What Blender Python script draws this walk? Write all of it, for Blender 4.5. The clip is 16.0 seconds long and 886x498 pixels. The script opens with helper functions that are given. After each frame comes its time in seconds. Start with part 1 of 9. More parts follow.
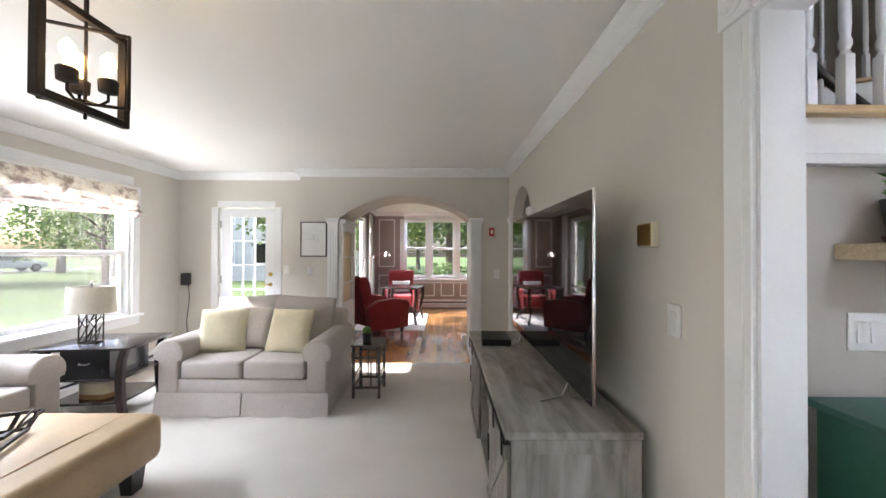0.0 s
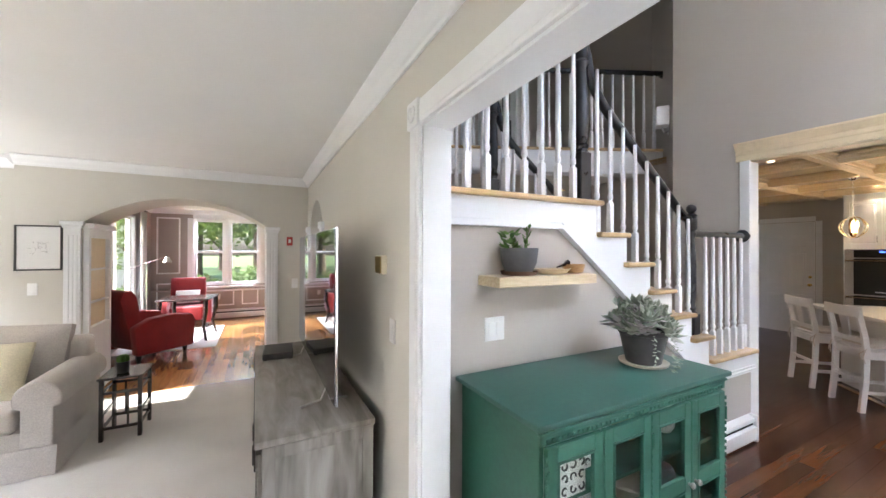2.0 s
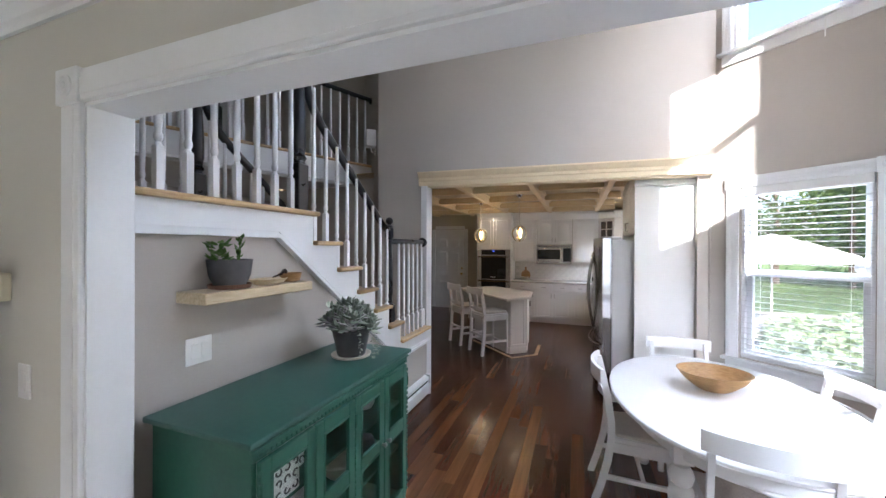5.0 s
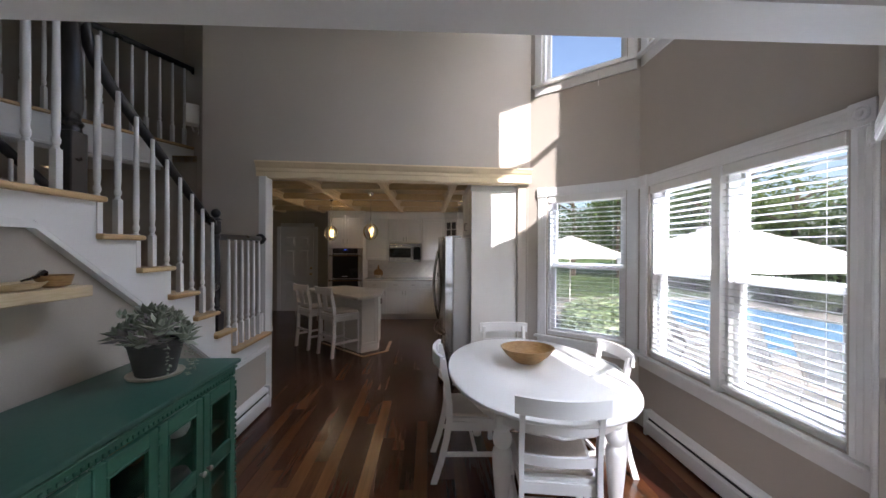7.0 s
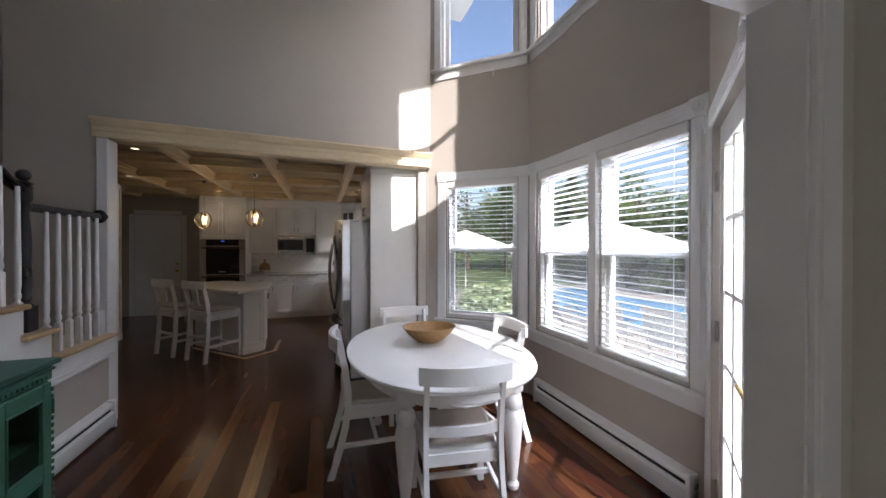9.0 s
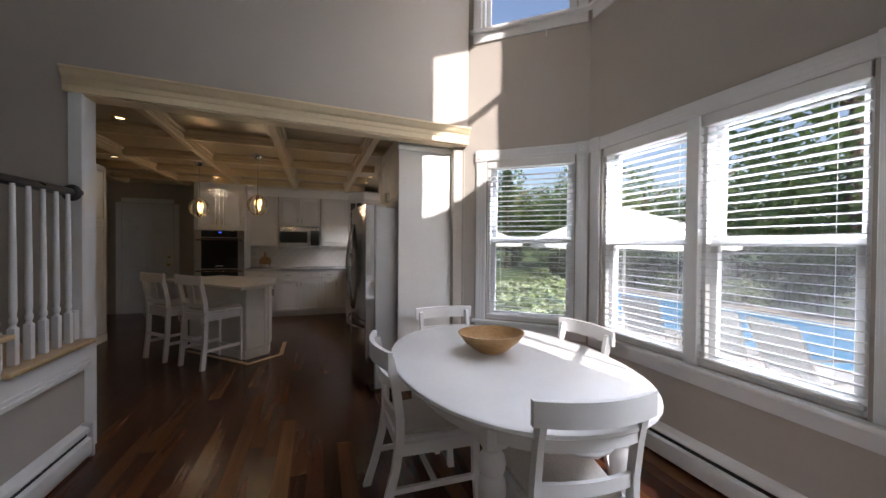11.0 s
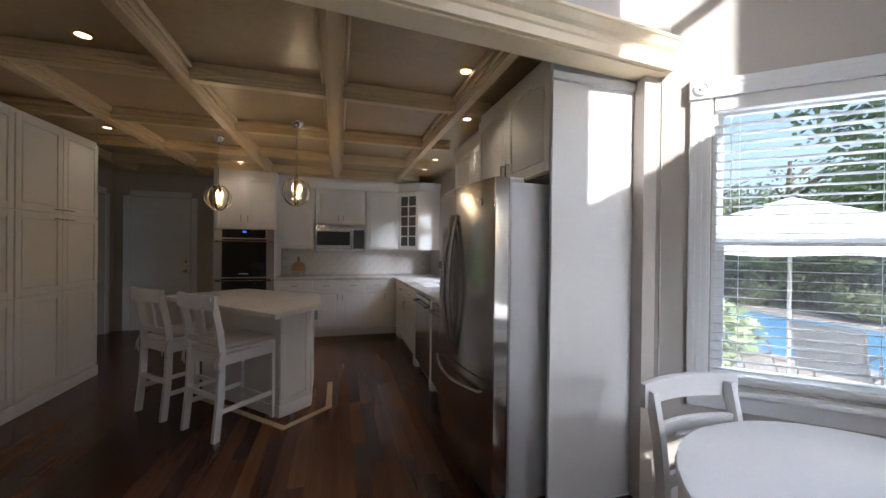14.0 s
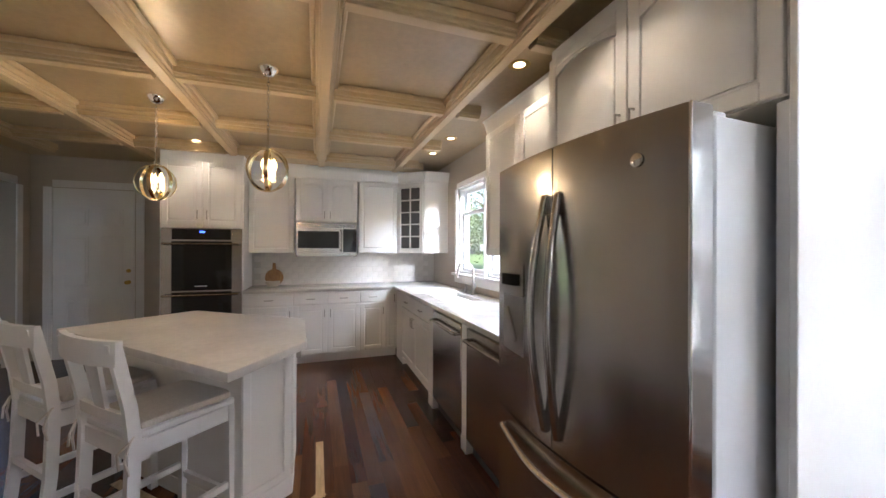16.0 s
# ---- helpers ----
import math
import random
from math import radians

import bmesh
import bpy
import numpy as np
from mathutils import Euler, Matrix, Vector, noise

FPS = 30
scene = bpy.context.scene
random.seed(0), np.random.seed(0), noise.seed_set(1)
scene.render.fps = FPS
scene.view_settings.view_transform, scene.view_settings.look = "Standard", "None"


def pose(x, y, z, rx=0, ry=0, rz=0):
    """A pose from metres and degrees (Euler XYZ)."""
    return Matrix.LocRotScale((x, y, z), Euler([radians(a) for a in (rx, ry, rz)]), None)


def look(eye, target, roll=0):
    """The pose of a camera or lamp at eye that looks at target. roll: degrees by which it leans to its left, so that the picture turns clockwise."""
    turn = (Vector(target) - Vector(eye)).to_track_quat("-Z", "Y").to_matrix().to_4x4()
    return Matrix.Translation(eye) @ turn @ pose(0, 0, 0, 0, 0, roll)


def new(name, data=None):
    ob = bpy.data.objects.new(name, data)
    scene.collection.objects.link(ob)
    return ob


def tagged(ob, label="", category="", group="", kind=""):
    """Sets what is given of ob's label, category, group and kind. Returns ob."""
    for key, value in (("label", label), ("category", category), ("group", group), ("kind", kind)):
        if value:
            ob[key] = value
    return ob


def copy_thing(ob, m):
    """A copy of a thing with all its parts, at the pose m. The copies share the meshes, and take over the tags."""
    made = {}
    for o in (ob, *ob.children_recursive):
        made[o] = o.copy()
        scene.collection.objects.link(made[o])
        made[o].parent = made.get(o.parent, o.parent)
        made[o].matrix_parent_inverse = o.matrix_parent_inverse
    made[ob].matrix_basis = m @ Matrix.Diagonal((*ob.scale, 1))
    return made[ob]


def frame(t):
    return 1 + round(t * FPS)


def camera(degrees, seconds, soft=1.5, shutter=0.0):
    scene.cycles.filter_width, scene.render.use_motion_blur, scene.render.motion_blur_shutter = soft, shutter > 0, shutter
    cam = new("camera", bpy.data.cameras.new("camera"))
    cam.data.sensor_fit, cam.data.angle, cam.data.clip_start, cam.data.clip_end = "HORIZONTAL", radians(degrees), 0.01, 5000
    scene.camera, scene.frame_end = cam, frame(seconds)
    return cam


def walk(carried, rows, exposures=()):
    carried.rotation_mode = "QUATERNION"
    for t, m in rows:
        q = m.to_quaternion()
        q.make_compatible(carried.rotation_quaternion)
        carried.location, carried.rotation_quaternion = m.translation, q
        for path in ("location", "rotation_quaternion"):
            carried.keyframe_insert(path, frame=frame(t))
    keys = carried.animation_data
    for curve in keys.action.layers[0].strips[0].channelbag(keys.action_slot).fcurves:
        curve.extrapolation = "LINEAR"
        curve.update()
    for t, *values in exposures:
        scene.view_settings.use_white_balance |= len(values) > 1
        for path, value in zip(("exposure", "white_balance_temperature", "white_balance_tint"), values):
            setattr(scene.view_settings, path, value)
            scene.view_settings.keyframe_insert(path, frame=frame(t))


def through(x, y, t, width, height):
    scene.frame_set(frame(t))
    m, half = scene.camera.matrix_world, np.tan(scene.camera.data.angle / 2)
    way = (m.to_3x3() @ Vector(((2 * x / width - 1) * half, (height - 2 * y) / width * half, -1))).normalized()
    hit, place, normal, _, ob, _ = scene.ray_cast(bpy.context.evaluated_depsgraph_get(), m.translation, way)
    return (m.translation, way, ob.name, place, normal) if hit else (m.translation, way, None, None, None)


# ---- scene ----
cam = camera(101.8, 16.0)
PATH = [
    (0, (-0.864, 0.547, 1.424), (-0.859, 2.547, 1.444), 0.2),
    (0.5, (-0.758, 0.433, 1.457), (-0.518, 2.419, 1.483), 0.3),
    (1, (-0.678, 0.338, 1.52), (-0.199, 2.28, 1.529), 0.0),
    (1.5, (-0.636, 0.252, 1.549), (0.069, 2.124, 1.561), 0.1),
    (2, (-0.609, 0.172, 1.575), (0.313, 1.946, 1.585), 0.2),
    (2.5, (-0.602, 0.132, 1.587), (0.527, 1.782, 1.599), 0.3),
    (3, (-0.605, 0.113, 1.596), (0.712, 1.618, 1.614), 0.3),
    (3.5, (-0.621, 0.09, 1.613), (0.86, 1.434, 1.634), 0.3),
    (4, (-0.65, 0.081, 1.64), (0.982, 1.236, 1.656), 0.2),
    (4.2, (-0.674, 0.085, 1.653), (1.021, 1.147, 1.66), 0.2),
    (6.5, (-0.658, 0.034, 1.633), (1.34, 0.134, 1.638), 0.3),
    (7, (-0.65, 0.016, 1.625), (1.348, -0.065, 1.621), 0.3),
    (7.5, (-0.64, -0.014, 1.595), (1.346, -0.253, 1.59), 0.2),
    (8, (-0.638, -0.019, 1.57), (1.321, -0.419, 1.561), 0.4),
    (8.2, (-0.632, -0.021, 1.544), (1.315, -0.482, 1.536), 0.2),
    (10.3, (-0.193, 0.151, 1.395), (1.674, -0.567, 1.381), 0.9),
    (10.5, (-0.124, 0.172, 1.386), (1.749, -0.527, 1.37), 0.4),
    (11, (0.13, 0.25, 1.398), (2.017, -0.413, 1.373), 0.5),
    (11.5, (0.414, 0.311, 1.39), (2.316, -0.305, 1.361), 0.6),
    (12, (0.712, 0.349, 1.392), (2.63, -0.22, 1.364), 0.5),
    (12.5, (0.983, 0.428, 1.388), (2.911, -0.106, 1.362), 0.6),
    (13, (1.256, 0.507, 1.353), (3.182, -0.03, 1.338), 0.7),
    (13.5, (1.535, 0.556, 1.377), (3.458, 0.006, 1.361), 0.8),
    (14, (1.803, 0.605, 1.39), (3.722, 0.044, 1.382), 0.7),
    (14.5, (2.066, 0.662, 1.4), (3.975, 0.067, 1.392), 0.8),
    (15, (2.352, 0.654, 1.409), (4.255, 0.038, 1.402), 0.6),
    (15.5, (2.617, 0.666, 1.395), (4.512, 0.027, 1.395), 0.3),
    (16, (2.898, 0.688, 1.394), (4.786, 0.027, 1.397), 0.2),
]
EXPOSURES = [(0, 2.3, 6050, 16), (1.5, 2.85, 6050, 16), (3.5, 2.95, 5850, 15), (4.2, 2.7, 5700, 15), (6.3, 1.2, 6100, 17), (7, 1.05, 6150, 17), (8, 0.95, 6150, 17),
             (10.5, 0.8, 6300, 17), (11.5, 0.75, 6350, 17), (13.5, 1.2, 6050, 16), (14.5, 1.45, 5800, 14), (15.2, 1.85, 5850, 15), (16, 2.5, 5850, 14)]
walk(cam, [(t, look(eye, target, roll)) for t, eye, target, roll in PATH], EXPOSURES)

# ---- body ----
# ================= world, sun and large lights =================
SUN_EL, SUN_AZ = 29.6, 11.3          # the sun stands low in the west; its light runs east, a little north
world = bpy.data.worlds.new("sky_world")
scene.world = world
world.use_nodes = True
wn = world.node_tree
sky = wn.nodes.new("ShaderNodeTexSky")
sky.sky_type, sky.sun_disc = "NISHITA", False
sky.dust_density = 4.0
sky.sun_elevation, sky.sun_rotation = radians(SUN_EL), radians(-90 - SUN_AZ)
wn.links.new(sky.outputs[0], wn.nodes["Background"].inputs[0])
wn.nodes["Background"].inputs[1].default_value = 0.15
sun_lamp = new("sun", bpy.data.lights.new("sun", "SUN"))
sun_lamp.data.energy, sun_lamp.data.angle, sun_lamp.data.color = 5.0, radians(0.6), (1.0, 0.95, 0.86)
se, sa = radians(SUN_EL), radians(SUN_AZ)
SUN_WAY = Vector((math.cos(se) * math.cos(sa), math.cos(se) * math.sin(sa), -math.sin(se)))
sun_lamp.matrix_world = look((-20, -4, 12), Vector((-20, -4, 12)) + SUN_WAY)


def fill_lamp(x, y, z, w, h, target, watts, color=(0.84, 0.92, 1.0)):
    """An area lamp outside a window: over its head for the sky's light, or hidden below its sill as added fill."""
    ob = new("window_fill", bpy.data.lights.new("window_fill", "AREA"))
    ob.data.shape, ob.data.size, ob.data.size_y, ob.data.energy, ob.data.color = "RECTANGLE", w, h, watts, color
    ob.matrix_world = look((x, y, z), target)
    return ob


fill_lamp(1.73, -2.85, 2.98, 1.9, 0.8, (1.73, -1.2, 0.5), 400)      # over the wide dining window
fill_lamp(3.45, -2.05, 2.95, 0.7, 0.8, (2.5, -1.1, 0.5), 80)        # over the corner window
fill_lamp(0.0, -2.3, 2.95, 0.7, 0.8, (1.6, -1.0, 0.8), 120)          # over the garden door
fill_lamp(1.73, -2.9, 5.9, 1.9, 0.9, (1.73, 1.8, 2.8), 125)          # over the upper windows
fill_lamp(-5.6, 3.2, 2.9, 2.6, 0.9, (0.0, 0.9, 1.4), 190)         # over the living room window
fill_lamp(-3.5, 6.5, 2.9, 0.8, 0.8, (-1.2, 1.6, 1.3), 100)           # over the porch door
fill_lamp(-5.2, 3.2, 0.25, 2.6, 0.5, (-1.2, 2.2, 2.4), 50, (1.0, 0.97, 0.88))   # hidden uplight added below the sill to brighten the ceiling, for light off the lawn
fill_lamp(-3.2, -2.15, 2.95, 1.8, 0.9, (-1.0, 3.0, 1.5), 190)           # fill through the added, unseen window in the living room's south wall
fill_lamp(-0.7, 10.9, 2.95, 2.2, 0.9, (-0.9, 7.6, 0.4), 130)         # over the library window
fill_lamp(6.3, -2.0, 2.85, 1.3, 0.7, (6.2, 0.8, 0.9), 32)           # over the sink window

# ================= building helpers =================


def box(bm, x0, y0, z0, x1, y1, z1, bev=0.0, seg=1):
    vs = [bm.verts.new((x, y, z)) for z in (z0, z1) for y in (y0, y1) for x in (x0, x1)]
    fs = [bm.faces.new([vs[i] for i in q]) for q in ((0, 2, 3, 1), (4, 5, 7, 6), (0, 1, 5, 4), (2, 6, 7, 3), (0, 4, 6, 2), (1, 3, 7, 5))]
    if bev > 0:
        es = list({e for f in fs for e in f.edges})
        bmesh.ops.bevel(bm, geom=es, offset=bev, segments=seg, profile=0.5, affect="EDGES", clamp_overlap=True)
    return bm


def xbox(bm, m, sx, sy, sz, bev=0.0, seg=1):
    """A box of that size, centred, laid by the matrix m."""
    tmp = bmesh.new()
    box(tmp, -sx / 2, -sy / 2, -sz / 2, sx / 2, sy / 2, sz / 2, bev, seg)
    tmp.transform(m)
    add(bm, tmp)
    return bm


def add(bm, other):
    me = bpy.data.meshes.new("tmp")
    other.to_mesh(me)
    other.free()
    bm.from_mesh(me)
    bpy.data.meshes.remove(me)


def lathe(bm, prof, cx=0.0, cy=0.0, seg=16, sx=1.0, sy=1.0, caps=True):
    rings = []
    for r, z in prof:
        rings.append([bm.verts.new((cx + sx * r * math.cos(2 * math.pi * i / seg), cy + sy * r * math.sin(2 * math.pi * i / seg), z)) for i in range(seg)])
    for a, b in zip(rings, rings[1:]):
        for i in range(seg):
            j = (i + 1) % seg
            bm.faces.new((a[i], a[j], b[j], b[i]))
    if caps:
        bm.faces.new(rings[0][::-1])
        bm.faces.new(rings[-1])
    return bm


def tube(bm, pts, r, seg=8, radii=None):
    """A round bar along points."""
    pts = [Vector(p) for p in pts]
    rings = []
    side = None
    for i, p in enumerate(pts):
        d = (pts[min(i + 1, len(pts) - 1)] - pts[max(i - 1, 0)]).normalized()
        if side is None:
            side = d.orthogonal().normalized()
        side = (side - d * side.dot(d)).normalized()
        up = d.cross(side)
        rr = radii[i] if radii else r
        rings.append([bm.verts.new(p + (side * math.cos(a) + up * math.sin(a)) * rr) for a in (2 * math.pi * k / seg for k in range(seg))])
    for a, b in zip(rings, rings[1:]):
        for i in range(seg):
            j = (i + 1) % seg
            bm.faces.new((a[i], a[j], b[j], b[i]))
    bm.faces.new(rings[0][::-1])
    bm.faces.new(rings[-1])
    return bm


def strip(bm, pts, across, up, w, t):
    """A flat bar of width w and thickness t along points; across and up are fixed ways."""
    across, up = Vector(across), Vector(up)
    rings = []
    for p in pts:
        p = Vector(p)
        rings.append([bm.verts.new(p + across * a * w / 2 + up * b * t / 2) for a, b in ((-1, -1), (1, -1), (1, 1), (-1, 1))])
    for a, b in zip(rings, rings[1:]):
        for i in range(4):
            j = (i + 1) % 4
            bm.faces.new((a[i], a[j], b[j], b[i]))
    bm.faces.new(rings[0][::-1])
    bm.faces.new(rings[-1])
    return bm


def prism(bm, poly, z0, z1, m=None, bev=0.0):
    """A polygon in plan, raised from z0 to z1; m lays it elsewhere."""
    tmp = bmesh.new()
    lo = [tmp.verts.new((x, y, z0)) for x, y in poly]
    hi = [tmp.verts.new((x, y, z1)) for x, y in poly]
    n = len(poly)
    tmp.faces.new(lo[::-1])
    tmp.faces.new(hi)
    for i in range(n):
        j = (i + 1) % n
        tmp.faces.new((lo[i], lo[j], hi[j], hi[i]))
    bmesh.ops.recalc_face_normals(tmp, faces=tmp.faces)
    if bev > 0:
        bmesh.ops.bevel(tmp, geom=[e for e in tmp.edges], offset=bev, segments=2, profile=0.5, affect="EDGES", clamp_overlap=True)
    if m is not None:
        tmp.transform(m)
    add(bm, tmp)
    return bm


def upright(p0, p1):
    """The matrix that stands a drawing (x along, y up, z out to the left) on the line from p0 to p1."""
    d = Vector((p1[0] - p0[0], p1[1] - p0[1], 0)).normalized()
    n = Vector((-d.y, d.x, 0))
    # columns: x -> d, y -> up, z -> n ; keep it right-handed by flipping z
    return Matrix(((d.x, 0, -n.x * -1, p0[0]), (d.y, 0, -n.y * -1, p0[1]), (0, 1, 0, 0), (0, 0, 0, 1)))


def link(name, bm, mat, smooth=False):
    bmesh.ops.recalc_face_normals(bm, faces=bm.faces)
    me = bpy.data.meshes.new(name)
    bm.to_mesh(me)
    bm.free()
    if mat is not None:
        me.materials.append(mat)
    if smooth:
        me.polygons.foreach_set("use_smooth", [True] * len(me.polygons))
        me.set_sharp_from_angle(angle=radians(38))
    return new(name, me)


def part(name, bm, mat, parent=None, label="", smooth=True):
    ob = link(name, bm, mat, smooth)
    if parent is not None:
        ob.parent = parent
    if label:
        ob["label"] = label
    return ob


def thing(name, m, label, category, group=""):
    ob = new(name)
    ob.empty_display_size = 0.1
    ob.matrix_basis = m
    return tagged(ob, label, category, group)


def share(name, src, m, parent):
    """Another object on the same mesh."""
    ob = new(name, src.data)
    ob.parent = parent
    ob.matrix_basis = m
    return ob


def setting(name, bm, mat, label="", smooth=False):
    return tagged(link(name, bm, mat, smooth), label, "", "", "structure")


def wall(name, p0, p1, thick, z0, z1, holes, mat, label):
    """A wall whose room face stands on the line p0-p1, with openings (s0, s1, z0, z1); the thickness goes to the line's left."""
    d = Vector((p1[0] - p0[0], p1[1] - p0[1]))
    L = d.length
    d.normalize()
    n = Vector((-d.y, d.x))
    ss = sorted({0.0, L, *[h[0] for h in holes], *[h[1] for h in holes]})
    zs = sorted({z0, z1, *[h[2] for h in holes], *[h[3] for h in holes]})
    solid = lambda i, j: 0 <= i < len(ss) - 1 and 0 <= j < len(zs) - 1 and not any(
        h[0] < (ss[i] + ss[i + 1]) / 2 < h[1] and h[2] < (zs[j] + zs[j + 1]) / 2 < h[3] for h in holes)
    bm = bmesh.new()
    P = lambda s, z, k: bm.verts.new((p0[0] + d.x * s + n.x * k, p0[1] + d.y * s + n.y * k, z))
    for i in range(len(ss) - 1):
        for j in range(len(zs) - 1):
            if not solid(i, j):
                continue
            a, b, c, e = ss[i], ss[i + 1], zs[j], zs[j + 1]
            for k in (0, thick):
                bm.faces.new([P(a, c, k), P(b, c, k), P(b, e, k), P(a, e, k)])
            if not solid(i - 1, j):
                bm.faces.new([P(a, c, 0), P(a, e, 0), P(a, e, thick), P(a, c, thick)])
            if not solid(i + 1, j):
                bm.faces.new([P(b, c, 0), P(b, e, 0), P(b, e, thick), P(b, c, thick)])
            if not solid(i, j - 1):
                bm.faces.new([P(a, c, 0), P(b, c, 0), P(b, c, thick), P(a, c, thick)])
            if not solid(i, j + 1):
                bm.faces.new([P(a, e, 0), P(b, e, 0), P(b, e, thick), P(a, e, thick)])
    bmesh.ops.remove_doubles(bm, verts=bm.verts, dist=1e-5)
    return setting(name, bm, mat, label)


# ================= materials =================


def mat_new(name):
    m = bpy.data.materials.new(name)
    m.use_nodes = True
    nt = m.node_tree
    return m, nt, nt.nodes["Principled BSDF"]


def noise_node(nt, scale, detail=3.0, stretch=None, rough=0.55):
    tc = nt.nodes.new("ShaderNodeTexCoord")
    mp = nt.nodes.new("ShaderNodeMapping")
    nt.links.new(tc.outputs["Object"], mp.inputs[0])
    if stretch:
        mp.inputs["Scale"].default_value = stretch
    nz = nt.nodes.new("ShaderNodeTexNoise")
    nz.inputs["Scale"].default_value, nz.inputs["Detail"].default_value, nz.inputs["Roughness"].default_value = scale, detail, rough
    nt.links.new(mp.outputs[0], nz.inputs["Vector"])
    return nz


def ramp(nt, fac, stops):
    r = nt.nodes.new("ShaderNodeValToRGB")
    while len(r.color_ramp.elements) < len(stops):
        r.color_ramp.elements.new(0.5)
    for e, (p, c) in zip(r.color_ramp.elements, stops):
        e.position, e.color = p, (*c, 1)
    nt.links.new(fac, r.inputs[0])
    return r


def mixed(nt, a, b, fac, kind="MULTIPLY"):
    x = nt.nodes.new("ShaderNodeMix")
    x.data_type, x.blend_type = "RGBA", kind
    if isinstance(fac, float):
        x.inputs[0].default_value = fac
    else:
        nt.links.new(fac, x.inputs[0])
    nt.links.new(a, x.inputs[6])
    nt.links.new(b, x.inputs[7])
    return x.outputs[2]


def bumped(nt, bsdf, height, strength, dist):
    b = nt.nodes.new("ShaderNodeBump")
    b.inputs["Strength"].default_value, b.inputs["Distance"].default_value = strength, dist
    nt.links.new(height, b.inputs["Height"])
    nt.links.new(b.outputs[0], bsdf.inputs["Normal"])


def surface(name, c, rough=0.5, metal=0.0, var=0.12, big=1.2, fine=60.0, bump=0.15, dist=0.002, stretch=None, coat=0.0, sheen=0.0, rvar=0.12):
    """A surface of one colour with wear at two scales, fine relief and uneven gloss."""
    m, nt, b = mat_new(name)
    n1, n2 = noise_node(nt, big, 4.0, stretch), noise_node(nt, fine, 3.0, stretch)
    lo, hi = tuple(v * (1 - var) for v in c), tuple(min(1, v * (1 + var * 0.6)) for v in c)
    r1 = ramp(nt, n1.outputs["Fac"], [(0.3, lo), (0.7, hi)])
    r2 = ramp(nt, n2.outputs["Fac"], [(0.3, (1 - var * 0.7,) * 3), (0.7, (1, 1, 1))])
    nt.links.new(mixed(nt, r1.outputs[0], r2.outputs[0], 1.0), b.inputs["Base Color"])
    rr = nt.nodes.new("ShaderNodeMapRange")
    rr.inputs["To Min"].default_value, rr.inputs["To Max"].default_value = max(0.02, rough - rvar), min(1, rough + rvar)
    nt.links.new(n1.outputs["Fac"], rr.inputs["Value"])
    nt.links.new(rr.outputs[0], b.inputs["Roughness"])
    b.inputs["Metallic"].default_value = metal
    if coat:
        b.inputs["Coat Weight"].default_value, b.inputs["Coat Roughness"].default_value = coat, 0.15
    if sheen:
        b.inputs["Sheen Weight"].default_value = sheen
    if bump:
        bumped(nt, b, n2.outputs["Fac"], bump, dist)
    return m


def fabric(name, c, weave=420.0, var=0.1, bump=0.5, rough=0.9, slub=0.0):
    m, nt, b = mat_new(name)
    tc = nt.nodes.new("ShaderNodeTexCoord")
    outs = []
    for ax in ("X", "Z", "Y"):
        w = nt.nodes.new("ShaderNodeTexWave")
        w.wave_type, w.bands_direction = "BANDS", ax
        w.inputs["Scale"].default_value, w.inputs["Distortion"].default_value = weave / 6.3, 1.5
        nt.links.new(tc.outputs["Object"], w.inputs[0])
        outs.append(w.outputs["Fac"])
    s1 = nt.nodes.new("ShaderNodeMath")
    nt.links.new(outs[0], s1.inputs[0]), nt.links.new(outs[1], s1.inputs[1])
    s2 = nt.nodes.new("ShaderNodeMath")
    nt.links.new(s1.outputs[0], s2.inputs[0]), nt.links.new(outs[2], s2.inputs[1])
    n1, n2 = noise_node(nt, 5.0, 4.0), noise_node(nt, 130.0, 2.0)
    r1 = ramp(nt, n1.outputs["Fac"], [(0.3, tuple(v * (1 - var) for v in c)), (0.7, tuple(min(1, v * (1 + var)) for v in c))])
    r2 = ramp(nt, n2.outputs["Fac"], [(0.35, (1 - 0.16 - slub,) * 3), (0.65, (1, 1, 1))])
    nt.links.new(mixed(nt, r1.outputs[0], r2.outputs[0], 1.0), b.inputs["Base Color"])
    b.inputs["Roughness"].default_value, b.inputs["Sheen Weight"].default_value = rough, 0.25
    bumped(nt, b, s2.outputs[0], bump, 0.0008)
    return m


